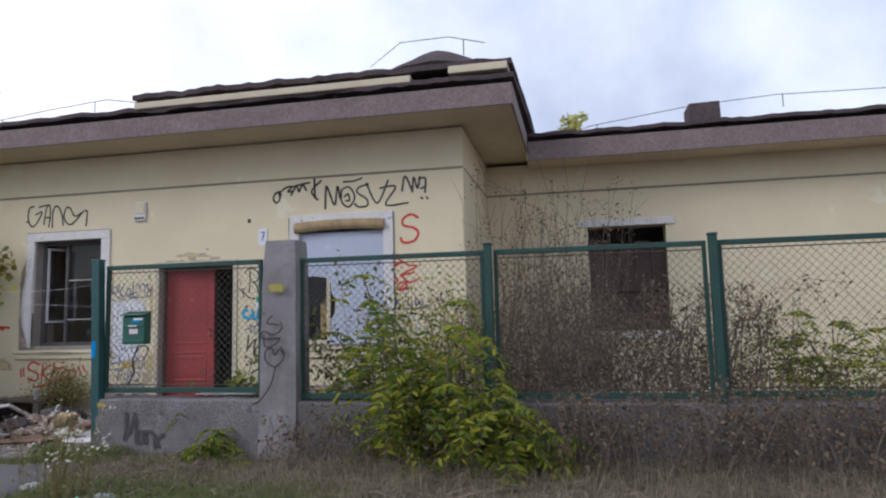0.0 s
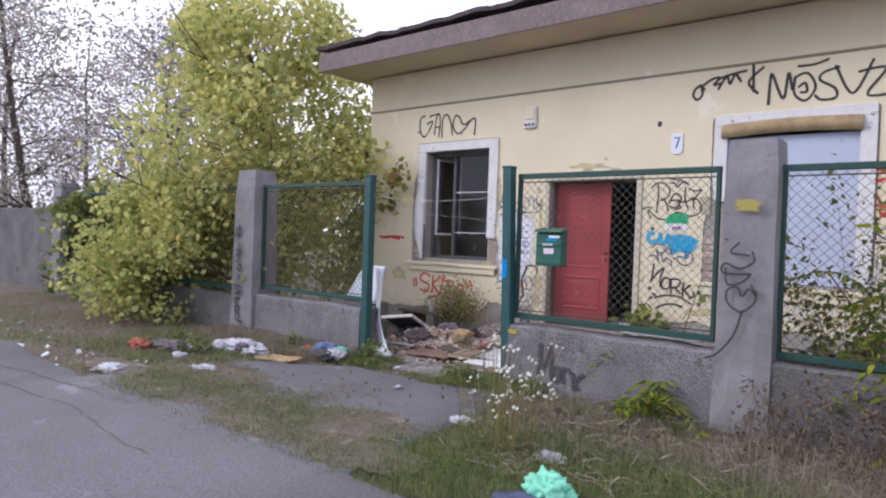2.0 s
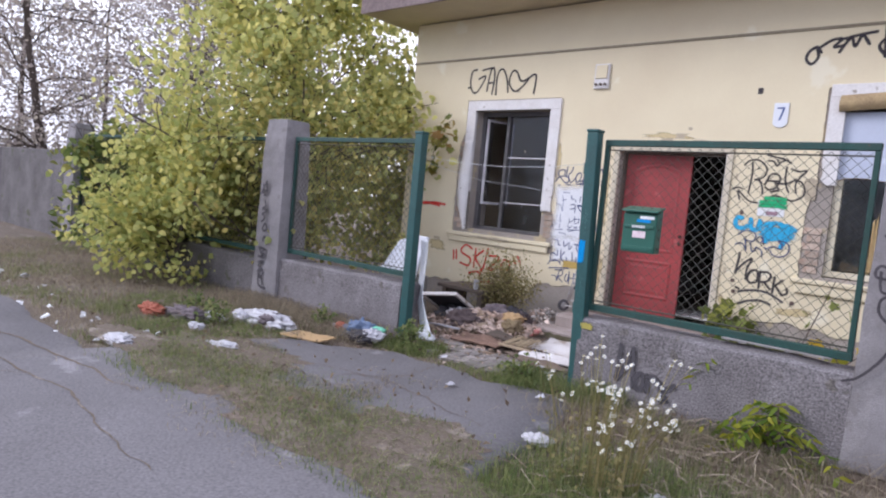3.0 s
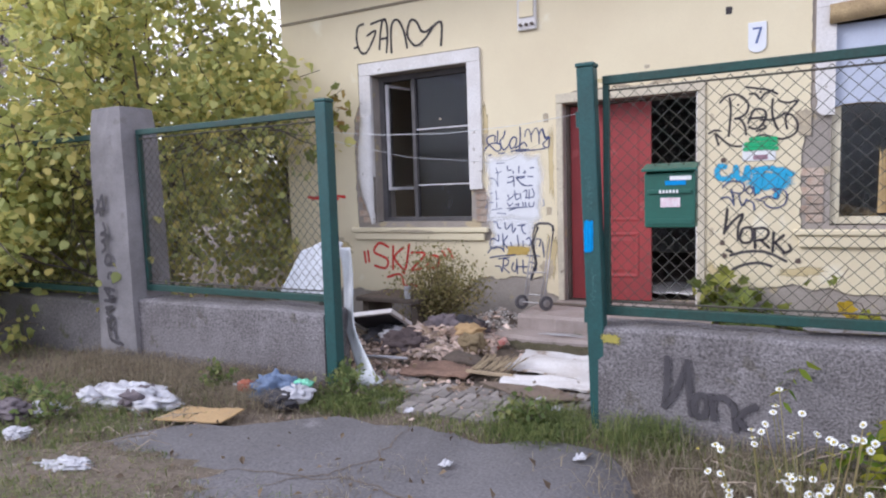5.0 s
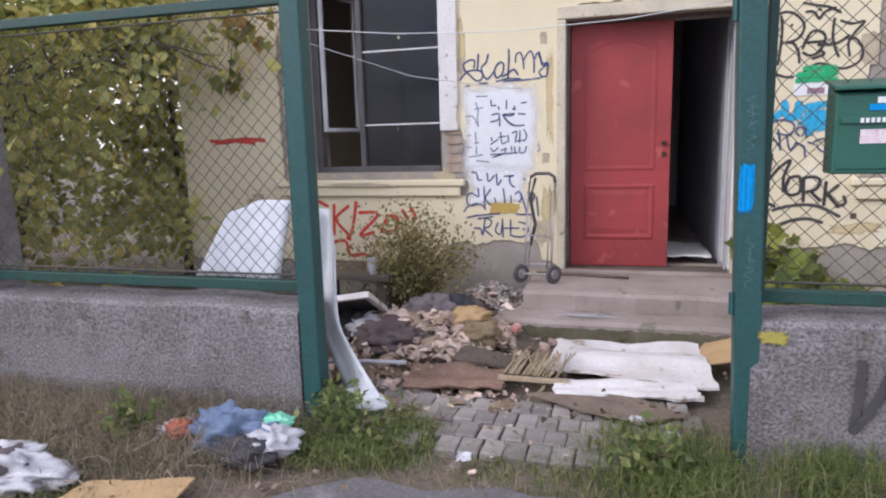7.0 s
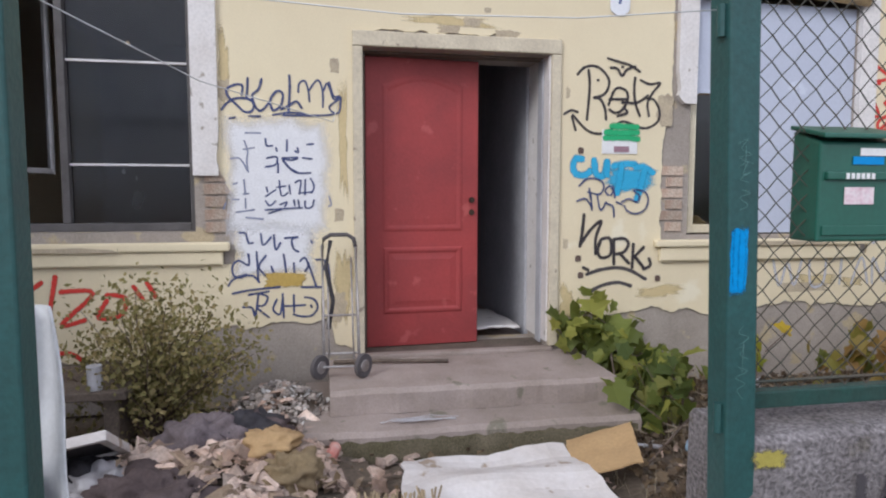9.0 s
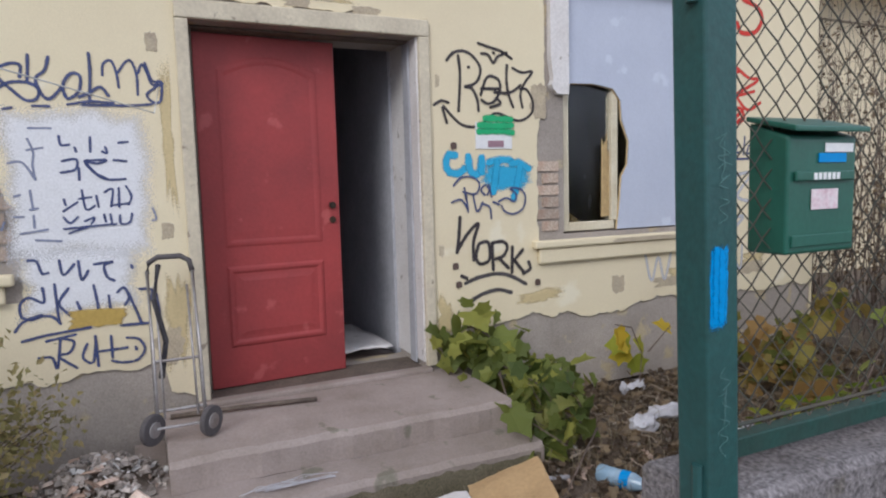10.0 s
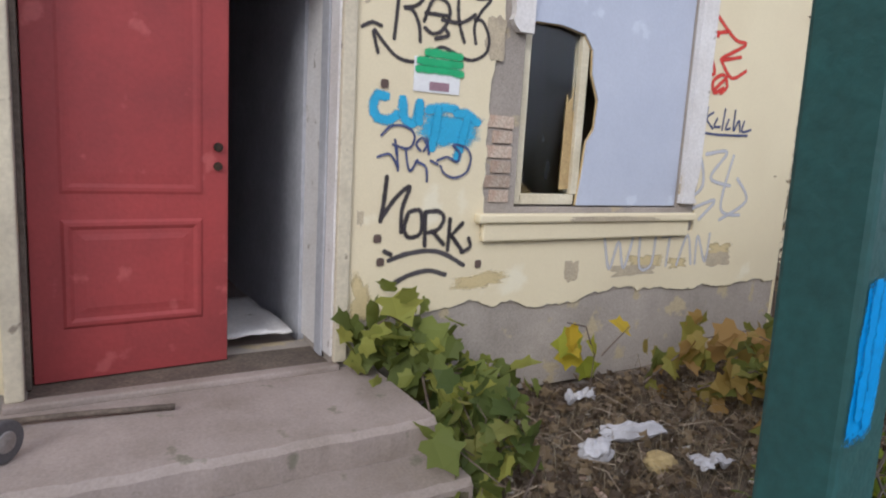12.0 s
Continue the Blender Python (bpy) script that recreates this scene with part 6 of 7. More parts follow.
for dx, dy, da, db, sd in ((-8.75, 5.5, 0.75, 0.42, 1.0), (-7.55, 5.12, 0.85, 0.26, 2.0), (-6.6, 5.35, 0.5, 0.42, 3.0), (-9.6, 5.05, 0.6, 0.25, 4.0), (-8.45, 4.98, 0.75, 0.27, 5.0), (-7.0, 4.96, 0.8, 0.25, 6.0), (-6.15, 5.0, 0.55, 0.3, 7.0)):
    dirt(dx, dy, da, db, sd)
blades((-6.3, 0, 7.75, 9.6), 7000, 0.03, 0.2, 0.004, STRAW, "dry grass in the yard", 1.4, 1.2, "dry_grass")
for cx, cy, r in ((-8.3, 7.2, 0.22), (-8.45, 7.35, 0.16), (-9.9, 6.05, 0.2), (-9.3, 6.95, 0.15), (-10.4, 6.1, 0.18), (-7.0, 7.15, 0.18), (-8.9, 7.62, 0.2)):
    bush((cx, cy, 0.0), r, r, 0.24, 160, 0.05, GRASS, "low green weeds by the gate", 14)


PETAL = mat("white_petals", (0.8, 0.8, 0.78), (0.7, 0.7, 0.68), 0.7, 30, 60, 0.4, 0.05, 0.0)


def daisies():
    t = thing("daisy_clump", (-5.46, 5.62, 0), "clump of small white daisies on tall thin stems", "flowers")
    s = M()
    for i in range(128):
        if i % 4 == 0:
            gx, gy, gh = -5.46 + rng.uniform(-0.3, 0.3), 5.62 + rng.uniform(-0.24, 0.22), rng.uniform(0.3, 0.76)
        x, y = gx * 0.6 - 5.52 * 0.4 + rng.normal() * 0.01, gy * 0.6 + 5.62 * 0.4 + rng.normal() * 0.01
        h = gh + rng.normal() * 0.02
        q = Vector((gx + rng.normal() * 0.025, gy + rng.normal() * 0.025, h))
        s.tube([(x, y, 0), (x + (q.x - x) * 0.3, y + (q.y - y) * 0.3, h * 0.6), q], 0.0016, 3, cap=False)
        fl = M()
        for k in range(11):
            an = 2 * math.pi * k / 11
            d, e = Vector((math.cos(an), math.sin(an), 0.05)), Vector((-math.sin(an), math.cos(an), 0))
            j = len(fl.v)
            fl.v += [d * 0.003, d * 0.009 + e * 0.0021, d * 0.0122, d * 0.009 - e * 0.0021]
            fl.f.append([j, j + 1, j + 2, j + 3])
        if i == 0:
            o = ORIGIN[t.name]
            f0 = part("flower", fl, PETAL, t, "white petals")
            f0.data.transform(Matrix.Translation(o))
            h0 = part("heart", M().blob((0, 0, 0.002), 0.0045, 0.0045, 0.003, 0.1, 2, 6, 4), YELLOW, f0, "yellow heart")
            h0.data.transform(Matrix.Translation(o))
            f = f0
        else:
            f = copy_thing(f0, Matrix())
        f.location = q - o
        f.rotation_euler = (0.5 + rng.normal() * 0.35, rng.normal() * 0.4, 0)
    part("stem_growth", s, OLIVE, t)["kind"] = "stuff"
    part("leaf_cover", leaves(np.stack([-5.46 + rng.normal(size=260) * 0.16, 5.62 + rng.normal(size=260) * 0.14, rng.uniform(0.02, 0.45, 260)], 1), 0.03), OLIVE, t)["kind"] = "stuff"


daisies()


def twigs(region, n, length, label):
    """Dead twigs lying about."""
    s = M()
    for i in range(n):
        x, y = rng.uniform(region[0], region[1]), rng.uniform(region[2], region[3])
        a, L = rng.uniform(0, 6.3), length * rng.uniform(0.4, 1.2)
        z = max(ground_z(x, y), 0.0) + rng.uniform(0.01, 0.07)
        mid = Vector((x + math.cos(a) * L / 2 + rng.normal() * 0.03, y + math.sin(a) * L / 2 + rng.normal() * 0.03, z + rng.uniform(0, 0.06)))
        s.tube([(x, y, z), mid, (x + math.cos(a + 0.2) * L, y + math.sin(a + 0.2) * L, z)], 0.004, 3, 0.0015, cap=False)
    tagged(part("dead_twigs", s, PALETWIG), label, "twigs", kind="stuff")


PALETWIG = mat("pale_dead_twigs", (0.36, 0.29, 0.22), (0.2, 0.155, 0.12), 0.95, 9, 60, 0.8, 0.2, 0.0)
twigs((-6.0, -2.6, 5.2, 7.2), 420, 0.3, "pale dead twigs and stalks lying on the verge")
twigs((-11.2, -8.8, 5.6, 7.2), 130, 0.22, "dead stalks lying on the verge")
twigs((-2.6, 3.5, 5.6, 7.2), 420, 0.4, "dead bramble stalks lying on the verge")
twigs((-6.3, -3.2, 7.8, 9.6), 160, 0.25, "dead stalks among the fallen leaves")
far = thing("panel_wall", (-29, 7.6, 0), "dark grey concrete panel wall far along the road", "wall")
for i in range(5):
    part("panel", M().box(-40 + i * 4.42, -40 + i * 4.42 + 4.38, 7.5, 7.62, -0.1, 1.75), CONC_DIM, far, bevel=0.02)
bush((-3.75, 7.85, 0.05), 0.6, 0.22, 1.85, 1100, 0.06, DARKLEAF, "sparse dark leafy shrub behind the mesh fence", 22)
bush((-2.9, 8.0, 0.05), 0.6, 0.3, 2.0, 1200, 0.06, AUTUMN, "sparse yellowing shrub behind the mesh fence", 24)


# ---- rubble and litter in the gateway ----
STONE = mat("rubble_pieces", (0.42, 0.37, 0.335), (0.22, 0.185, 0.16), 0.95, 9, 70, 0.8, 0.2, 0.4, island=0.45)
SCRAP = mat("mixed_scraps", (0.34, 0.23, 0.175), (0.56, 0.46, 0.4), 0.9, 5, 50, 0.9, 0.25, 0.2, island=0.5)
PLASTIC = mat("white_plastic", (0.52, 0.51, 0.54), (0.28, 0.26, 0.28), 0.5, 9, 60, 0.6, 0.06, 0.1, spec=0.5)
BOARDM = mat("dirty_white_board", (0.68, 0.65, 0.65), (0.5, 0.45, 0.42), 0.8, 3, 50, 0.8, 0.06, 0.2, third=(0.36, 0.29, 0.23), where=0.6)
CARDM = mat("brown_cardboard", (0.46, 0.31, 0.16), (0.38, 0.25, 0.13), 0.9, 6, 60, 0.6, 0.1, 0.1)
DENIM = mat("blue_cloth", (0.1, 0.135, 0.22), (0.2, 0.25, 0.35), 0.9, 7, 80, 0.9, 0.15, 0.3)
BLACKC = mat("black_cloth", (0.035, 0.033, 0.04), (0.07, 0.065, 0.07), 0.85, 7, 80, 0.8, 0.2, 0.3)
GREY_CLOTH = mat("grey_violet_cloth", (0.17, 0.14, 0.15), (0.1, 0.08, 0.085), 0.9, 7, 80, 0.8, 0.2, 0.3)
MINT = mat("mint_green_bag", (0.16, 0.55, 0.36), (0.30, 0.66, 0.48), 0.45, 9, 60, 0.8, 0.05, 0.1, spec=0.5)
NAVY = mat("navy_bag", (0.055, 0.065, 0.12), (0.09, 0.1, 0.16), 0.5, 9, 60, 0.8, 0.1, 0.1)
BOTTLE = mat("pale_blue_plastic", (0.22, 0.33, 0.44), (0.36, 0.46, 0.56), 0.2, 9, 60, 0.6, 0.05, 0.0, spec=0.6)


def mound(x, y):
    """Height of the heap of rubble beside the steps."""
    a = 0.26 * math.exp(-(((x + 8.05) / 0.33) ** 2 + ((y - 9.35) / 0.33) ** 2))
    b = 0.17 * math.exp(-(((x + 8.2) / 0.5) ** 2 + ((y - 8.6) / 0.4) ** 2))
    c = 0.1 * math.exp(-(((x + 8.75) / 0.5) ** 2 + ((y - 8.6) / 0.5) ** 2))
    return a + b + c


heap = M().grid(lambda u, v: (-9.6 + 2.0 * u, 7.7 + 2.05 * v, -0.03 + mound(-9.6 + 2.0 * u, 7.7 + 2.05 * v) + 0.02 * noise.noise(Vector((u * 18, v * 18, 2)))), 50, 50)
tagged(part("rubble_heap", heap, SOIL, smooth=True), "heap of earth and plaster rubble beside the steps", "rubble", kind="stuff")


def chips(n, where, smin, smax, material, label, name="rubble_pieces", flat=0.5):
    out = M()
    for i in range(n):
        x, y = where()
        s = rng.uniform(smin, smax)
        z = max(0.0, mound(x, y) if x < -7.75 and y > 7.7 else 0.0)
        m = Matrix.Translation((x, y, z + s * flat * 0.35)) @ Euler((rng.normal() * 0.5, rng.normal() * 0.5, rng.uniform(0, 6.3))).to_matrix().to_4x4()
        a, b, c = s * rng.uniform(0.5, 1), s * rng.uniform(0.3, 0.8), s * flat * rng.uniform(0.2, 0.9)
        k = len(out.v)
        for q in ((-a, -b * 0.7, -c), (a * 0.8, -b, -c), (a, b * 0.6, -c), (-a * 0.6, b, -c), (-a * 0.8, -b * 0.6, c), (a * 0.6, -b * 0.8, c * 0.7), (a * 0.7, b * 0.5, c), (-a * 0.5, b * 0.7, c * 0.8)):
            out.v.append(m @ (Vector(q) * 0.5))
        out.f += [[k + i for i in f] for f in ((3, 2, 1, 0), (4, 5, 6, 7), (0, 1, 5, 4), (1, 2, 6, 5), (2, 3, 7, 6), (3, 0, 4, 7))]
    return tagged(part(name, out, material), label, "rubble", kind="stuff")


def near(cx, cy, sx, sy):
    return lambda: (min(cx + rng.normal() * sx, 99), min(cy + rng.normal() * sy, 9.7))


chips(900, near(-8.05, 9.27, 0.2, 0.26), 0.012, 0.055, STONE, "broken plaster and mortar pieces beside the steps")
chips(160, near(-8.0, 9.2, 0.22, 0.28), 0.02, 0.07, mat("plaster_flakes", (0.66, 0.64, 0.62), (0.45, 0.42, 0.4), 0.9, 9, 60, 0.6, 0.1, 0.2, island=0.25), "white plaster flakes on the rubble beside the steps", "plaster_flakes", 0.12)
chips(900, near(-8.2, 8.6, 0.36, 0.33), 0.03, 0.14, SCRAP, "scraps of plaster, paper and wood in the gateway", "scraps", 0.25)
chips(260, near(-8.7, 8.4, 0.4, 0.4), 0.02, 0.1, SCRAP, "scraps and rubbish under the window", "scraps", 0.3)
chips(200, near(-5.6, 8.8, 0.7, 0.4), 0.02, 0.09, SCRAP, "scraps of rubbish among the weeds in the yard", "scraps", 0.25)
chips(130, near(-9.4, 6.4, 1.2, 0.6), 0.015, 0.06, SCRAP, "small scraps of litter on the verge", "scraps", 0.25)
chips(150, lambda: (rng.uniform(-13, -3), rng.uniform(4.7, 6.6)), 0.012, 0.05, STONE, "gravel and small litter along the road edge", "gravel", 0.5)
chips(40, lambda: (rng.uniform(-14, -6), rng.uniform(4.6, 5.4)), 0.04, 0.13, mat("white_litter", (0.72, 0.72, 0.73), (0.5, 0.5, 0.52), 0.7, 8, 60, 0.6, 0.08, 0.1, island=0.2), "white paper and plastic litter by the road", "paper_litter", 0.2)
chips(80, near(-5.3, 8.9, 0.5, 0.35), 0.02, 0.08, mat("pale_scraps", (0.62, 0.58, 0.54), (0.42, 0.36, 0.31), 0.8, 9, 60, 0.7, 0.1, 0.2, island=0.3), "pale paper and plaster scraps in the weeds", "scraps", 0.25)
n_f = 4600
pf = np.stack([rng.uniform(-6.4, -2.9, n_f), rng.uniform(7.72, 9.7, n_f), rng.uniform(0.0, 0.06, n_f)], 1)
tagged(part("fallen_leaves", leaves(pf, 0.05, LOBED, 0.0, flat=(0, 0, 3), curl=0.25), DRYLEAF), "brown fallen leaves covering the yard", "fallen leaves", kind="stuff")
chips(260, near(-8.0, 7.75, 0.45, 0.22), 0.012, 0.05, SCRAP, "dirt and scraps on the paving", "scraps", 0.3)
chips(120, near(-8.35, 8.3, 0.4, 0.3), 0.08, 0.22, mat("splintered_wood_scraps", (0.2, 0.14, 0.1), (0.4, 0.31, 0.22), 0.9, 8, 60, 0.9, 0.2, 0.2, island=0.5), "splintered wood and card scraps on the heap", "wood_scraps", 0.12)
n_f = 260
pf = np.stack([rng.uniform(-9.4, -6.7, n_f), rng.uniform(7.3, 9.0, n_f), np.zeros(n_f)], 1)
pf[:, 2] = [0.04 + (mound(a, b) if a < -7.75 and b > 7.7 else 0) for a, b, _ in pf]
tagged(part("fallen_leaves", leaves(pf, 0.032, LEAFY, 0.0, flat=(0, 0, 3), curl=0.25), DRYLEAF), "brown fallen leaves in the gateway", "fallen leaves", kind="stuff")
n_f = 420
pf = np.stack([rng.uniform(-13, -4, n_f), rng.uniform(4.8, 7.3, n_f), rng.uniform(0.02, 0.06, n_f)], 1)
tagged(part("fallen_leaves", leaves(pf, 0.045, RHOMB, 0.0, flat=(0, 0, 3), curl=0.25), DRYLEAF), "fallen autumn leaves on the verge", "fallen leaves", kind="stuff")


def crumple(name, base, rx, ry, rz, material, label, category, seed, amp=0.7, freq=2.6, extra=None):
    """A crumpled soft thing: a bag, a rag."""
    t = thing(name, base, label, category)
    x, y, z = base


    def creased(c, a, b, h, nu, nv, sd):
        """A lumpy body with sharp folds and a foot that lies flat on the ground."""
        s = M().blob(c, a, b, h, amp * 0.75, freq, nu, nv, sd)
        c, m = Vector(c), min(a, b)
        for k, v in enumerate(s.v):
            q = v * (0.55 / m) + Vector((sd, 0, sd))
            f = 0.5 * (0.3 - abs(noise.noise(q))) + 0.35 * (0.25 - abs(noise.noise(q * 2.3))) + 0.12 * (0.2 - abs(noise.noise(q * 5.1)))
            d = (v - c) * (1 + amp * f)
            s.v[k] = Vector((c.x + d.x, c.y + d.y, max(c.z + d.z, z - 0.01)))
        return s
    part("folds", creased((x, y, z + rz * 0.45), rx, ry, rz, 72, 40, seed), material, t, smooth=True)
    for k, (dx, dy, dz, r, mm, lab) in enumerate(extra or ()):
        part("fold", creased((x + dx, y + dy, z + dz), r * 1.2, r, r * 0.6, 36, 22, seed + 3 + k), mm, t, lab, smooth=True)
    return t


ORANGE = plain("orange_print", (0.33, 0.1, 0.06))
crumple("plastic_bag", (-9.68, 6.5, 0.0), 0.38, 0.13, 0.085, PLASTIC, "crumpled white plastic bag lying on the verge", "plastic bag", 1.0, 0.8, 3.0, ((-0.28, -0.1, 0.04, 0.1, PLASTIC, ""), (0.12, -0.05, 0.08, 0.1, GREY_CLOTH, "grey cloth in the bag")))
crumple("rubbish_bag", (-8.8, 7.0, 0.0), 0.22, 0.11, 0.11, DENIM, "burst blue rubbish bag by the gate post", "rubbish bag", 4.0, 0.8, 3.2, ((0.24, -0.06, 0.07, 0.09, PLASTIC, "white plastic"), (0.16, -0.14, 0.04, 0.1, BLACKC, "black rag"), (-0.24, -0.04, 0.07, 0.06, ORANGE, "orange wrapper"), (0.2, 0.06, 0.1, 0.06, MINT, "pale green plastic"), (-0.3, -0.02, 0.06, 0.05, PLASTIC, "")))
crumple("knotted_bag", (-4.77, 5.07, 0.06), 0.12, 0.1, 0.09, MINT, "small knotted mint green plastic bag", "plastic bag", 7.0, 0.7, 4.0)
crumple("dark_bag", (-4.72, 4.93, -0.02), 0.3, 0.17, 0.09, NAVY, "flat dark blue plastic bag at the road edge", "plastic bag", 9.0, 0.5)
crumple("paper_bag", (-9.55, 4.95, 0.0), 0.180, 0.100, 0.042, PLASTIC, "crumpled white paper bag by the road", "paper", 12.0, 0.9, 3.5)
crumple("paper_bag", (-9.05, 5.55, 0.0), 0.108, 0.070, 0.030, PLASTIC, "crumpled white paper on the verge", "paper", 14.0, 0.9, 3.5)
crumple("paper_bag", (-6.05, 6.0, 0.02), 0.090, 0.060, 0.024, PLASTIC, "small crumpled white paper on the verge", "paper", 15.0, 0.9, 3.5)
crumple("paper_bag", (-5.15, 5.75, 0.02), 0.090, 0.070, 0.024, PLASTIC, "small crumpled white paper in the grass", "paper", 16.0, 0.9, 3.5)
crumple("cloth", (-10.3, 5.95, 0.0), 0.25, 0.12, 0.07, GREY_CLOTH, "grey-green rag on the verge", "cloth", 41.0, 0.9, 3.0)
crumple("cloth", (-10.65, 5.75, 0.0), 0.16, 0.09, 0.06, ORANGE, "orange-red rag on the verge", "cloth", 43.0, 0.9, 3.0)
crumple("paper_bag", (-10.05, 6.1, 0.02), 0.126, 0.080, 0.036, PLASTIC, "crumpled white paper on the verge", "paper", 45.0, 0.9, 3.5)
crumple("paper_bag", (-9.75, 5.75, 0.02), 0.081, 0.060, 0.030, PLASTIC, "crumpled white paper on the verge", "paper", 47.0, 0.9, 3.5)
crumple("paper_bag", (-8.95, 5.6, 0.03), 0.117, 0.060, 0.024, PLASTIC, "torn white paper on the drive edge", "paper", 49.0, 0.9, 3.5)
crumple("rag", (-8.35, 8.75, 0.1), 0.2, 0.17, 0.13, GREY_CLOTH, "heap of dark grey rags on the rubble", "rags", 18.0, 0.7, 2.8, ((0.2, 0.05, 0.12, 0.12, BLACKC, ""), (-0.15, -0.2, 0.05, 0.13, SCRAP, ""), (0.3, -0.12, 0.1, 0.1, CARDM, "brown rag")))
BROWNC = mat("brown_black_cloth", (0.075, 0.055, 0.055), (0.13, 0.1, 0.1), 0.9, 7, 80, 0.8, 0.2, 0.3)
crumple("rag", (-8.5, 8.35, 0.06), 0.24, 0.16, 0.11, BROWNC, "dark brown rags on the rubble", "rags", 71.0, 0.8, 3.0, ((-0.22, 0.1, 0.08, 0.12, PLASTIC, "torn grey plastic"),))
crumple("rag", (-8.15, 8.8, 0.14), 0.17, 0.13, 0.08, BROWNC, "dark brown cloth on the plaster rubble", "rags", 73.0, 0.8, 3.0)
crumple("rag", (-8.8, 8.55, 0.02), 0.25, 0.2, 0.13, BLACKC, "black rags under the window", "rags", 21.0, 0.7, 2.8)
crumple("cloth", (-7.95, 8.45, 0.08), 0.13, 0.1, 0.09, mat("ochre_cloth", (0.28, 0.21, 0.12), (0.15, 0.11, 0.07), 0.9, 7, 60, 0.8, 0.15, 0.3), "crumpled ochre cloth on the rubble", "cloth", 24.0, 0.7, 3.0)
crumple("plastic_scrap", (-5.42, 8.92, 0.05), 0.075, 0.055, 0.05, PLASTIC, "crumpled silver and white wrapper in the weeds", "wrapper", 27.0, 0.6, 2.2)
crumple("foam_block", (-5.2, 8.75, 0.03), 0.07, 0.06, 0.045, mat("ochre_foam", (0.42, 0.32, 0.16), (0.3, 0.22, 0.11), 0.9, 9, 60, 0.7, 0.1, 0.3), "small ochre foam block in the weeds", "foam block", 85.0, 0.4, 2.0)
crumple("plastic_scrap", (-8.0, 7.95, 0.0), 0.090, 0.080, 0.030, PLASTIC, "torn white plastic on the pavers", "plastic", 31.0, 0.9, 3.5)


def sheet_of(name, pts, z, material, label, category, thick=0.012, warp=0.02, seed=1.0, rag=0.03):
    """A flat board or card with ragged edges, lying or tilted; pts: its corners (x, y, dz)."""
    a, b, c, d = [Vector((p[0], p[1], z + p[2])) for p in pts]

    def fn(u, v):
        p = a.lerp(b, u).lerp(d.lerp(c, u), v)
        e = rag if u in (0, 1) or v in (0, 1) else 0
        q = noise.noise(Vector((u * 3, v * 3, seed)))
        return p + Vector((e * noise.noise(Vector((u * 9, v * 9, seed))), e * noise.noise(Vector((v * 9, u * 9, seed + 4))), warp * q))
    t = thing(name, tuple(a), label, category)
    part("panel", M().grid(fn, 16, 12), material, t, thick=thick)
    return t


sheet_of("white_board", ((-7.52, 8.13, 0.0), (-6.6, 7.98, 0.0), (-6.64, 8.66, 0.02), (-7.46, 8.56, 0.03)), 0.06, BOARDM, "broken dirty white board lying before the steps", "board", 0.012, 0.05)
sheet_of("white_board", ((-7.42, 7.8, 0.0), (-6.68, 7.9, 0.0), (-6.72, 8.02, 0.03), (-7.44, 7.97, 0.03)), 0.04, BOARDM, "broken strip of white board on the pavers", "board", 0.018, 0.02, 3)
sheet_of("cardboard", ((-9.16, 6.26, 0.0), (-8.7, 6.4, 0.0), (-8.72, 6.62, 0.015), (-9.14, 6.5, 0.01)), 0.035, CARDM, "flat brown cardboard piece on the verge", "cardboard", 0.008, 0.006, 5, 0.006)
sheet_of("cardboard", ((-6.72, 8.35, 0.0), (-6.42, 8.25, 0.1), (-6.3, 8.62, 0.14), (-6.6, 8.72, 0.03)), 0.05, CARDM, "bent brown cardboard beside the white board", "cardboard", 0.008, 0.015, 7, 0.008)
for pp, sd in ((((-5.3, 9.0, 0.0), (-4.98, 8.9, 0.02), (-4.95, 9.0, 0.03), (-5.22, 9.1, 0.02)), 31), (((-5.1, 8.6, 0.0), (-4.93, 8.58, 0.03), (-4.92, 8.66, 0.01), (-5.08, 8.7, 0.02)), 33), (((-5.15, 9.4, 0.02), (-5.0, 9.36, 0.04), (-4.98, 9.43, 0.05), (-5.12, 9.47, 0.02)), 35)):
    sheet_of("paper_scrap", pp, 0.06, PLASTIC, "torn dirty white paper in the weeds", "paper", 0.002, 0.06, sd, 0.02)
for px, py, sd in ((-6.55, 6.75, 51), (-7.15, 6.4, 53), (-7.75, 7.02, 55), (-6.9, 7.42, 57), (-7.05, 7.55, 59)):
    sheet_of("paper_scrap", ((px, py, 0.0), (px + 0.07, py - 0.01, 0.01), (px + 0.06, py + 0.05, 0.015), (px + 0.01, py + 0.05, 0.01)), 0.035, PLASTIC, "small torn white paper on the ground", "paper", 0.002, 0.02, sd, 0.012)
sheet_of("white_tray", ((-4.5, 4.6, 0.0), (-4.0, 4.55, 0.0), (-3.98, 4.8, 0.03), (-4.42, 4.88, 0.03)), 0.06, BOARDM, "flat white box lid at the road edge", "box lid", 0.02, 0.015, 21)
sheet_of("plank", ((-8.05, 8.1, 0.02), (-7.6, 8.05, 0.0), (-7.58, 8.2, 0.02), (-8.02, 8.28, 0.05)), 0.05, DARKWOOD, "short broken plank on the rubble", "plank", 0.02, 0.01, 9)
RUSTY = mat("rusty_board", (0.27, 0.17, 0.125), (0.17, 0.11, 0.085), 0.9, 5, 50, 0.8, 0.2, 0.3)
sheet_of("plank", ((-8.24, 7.76, 0.0), (-7.7, 7.82, 0.0), (-7.72, 8.08, 0.02), (-8.26, 8.06, 0.03)), 0.03, RUSTY, "flat brown rusty sheet on the rubble", "sheet", 0.015, 0.03, 11)
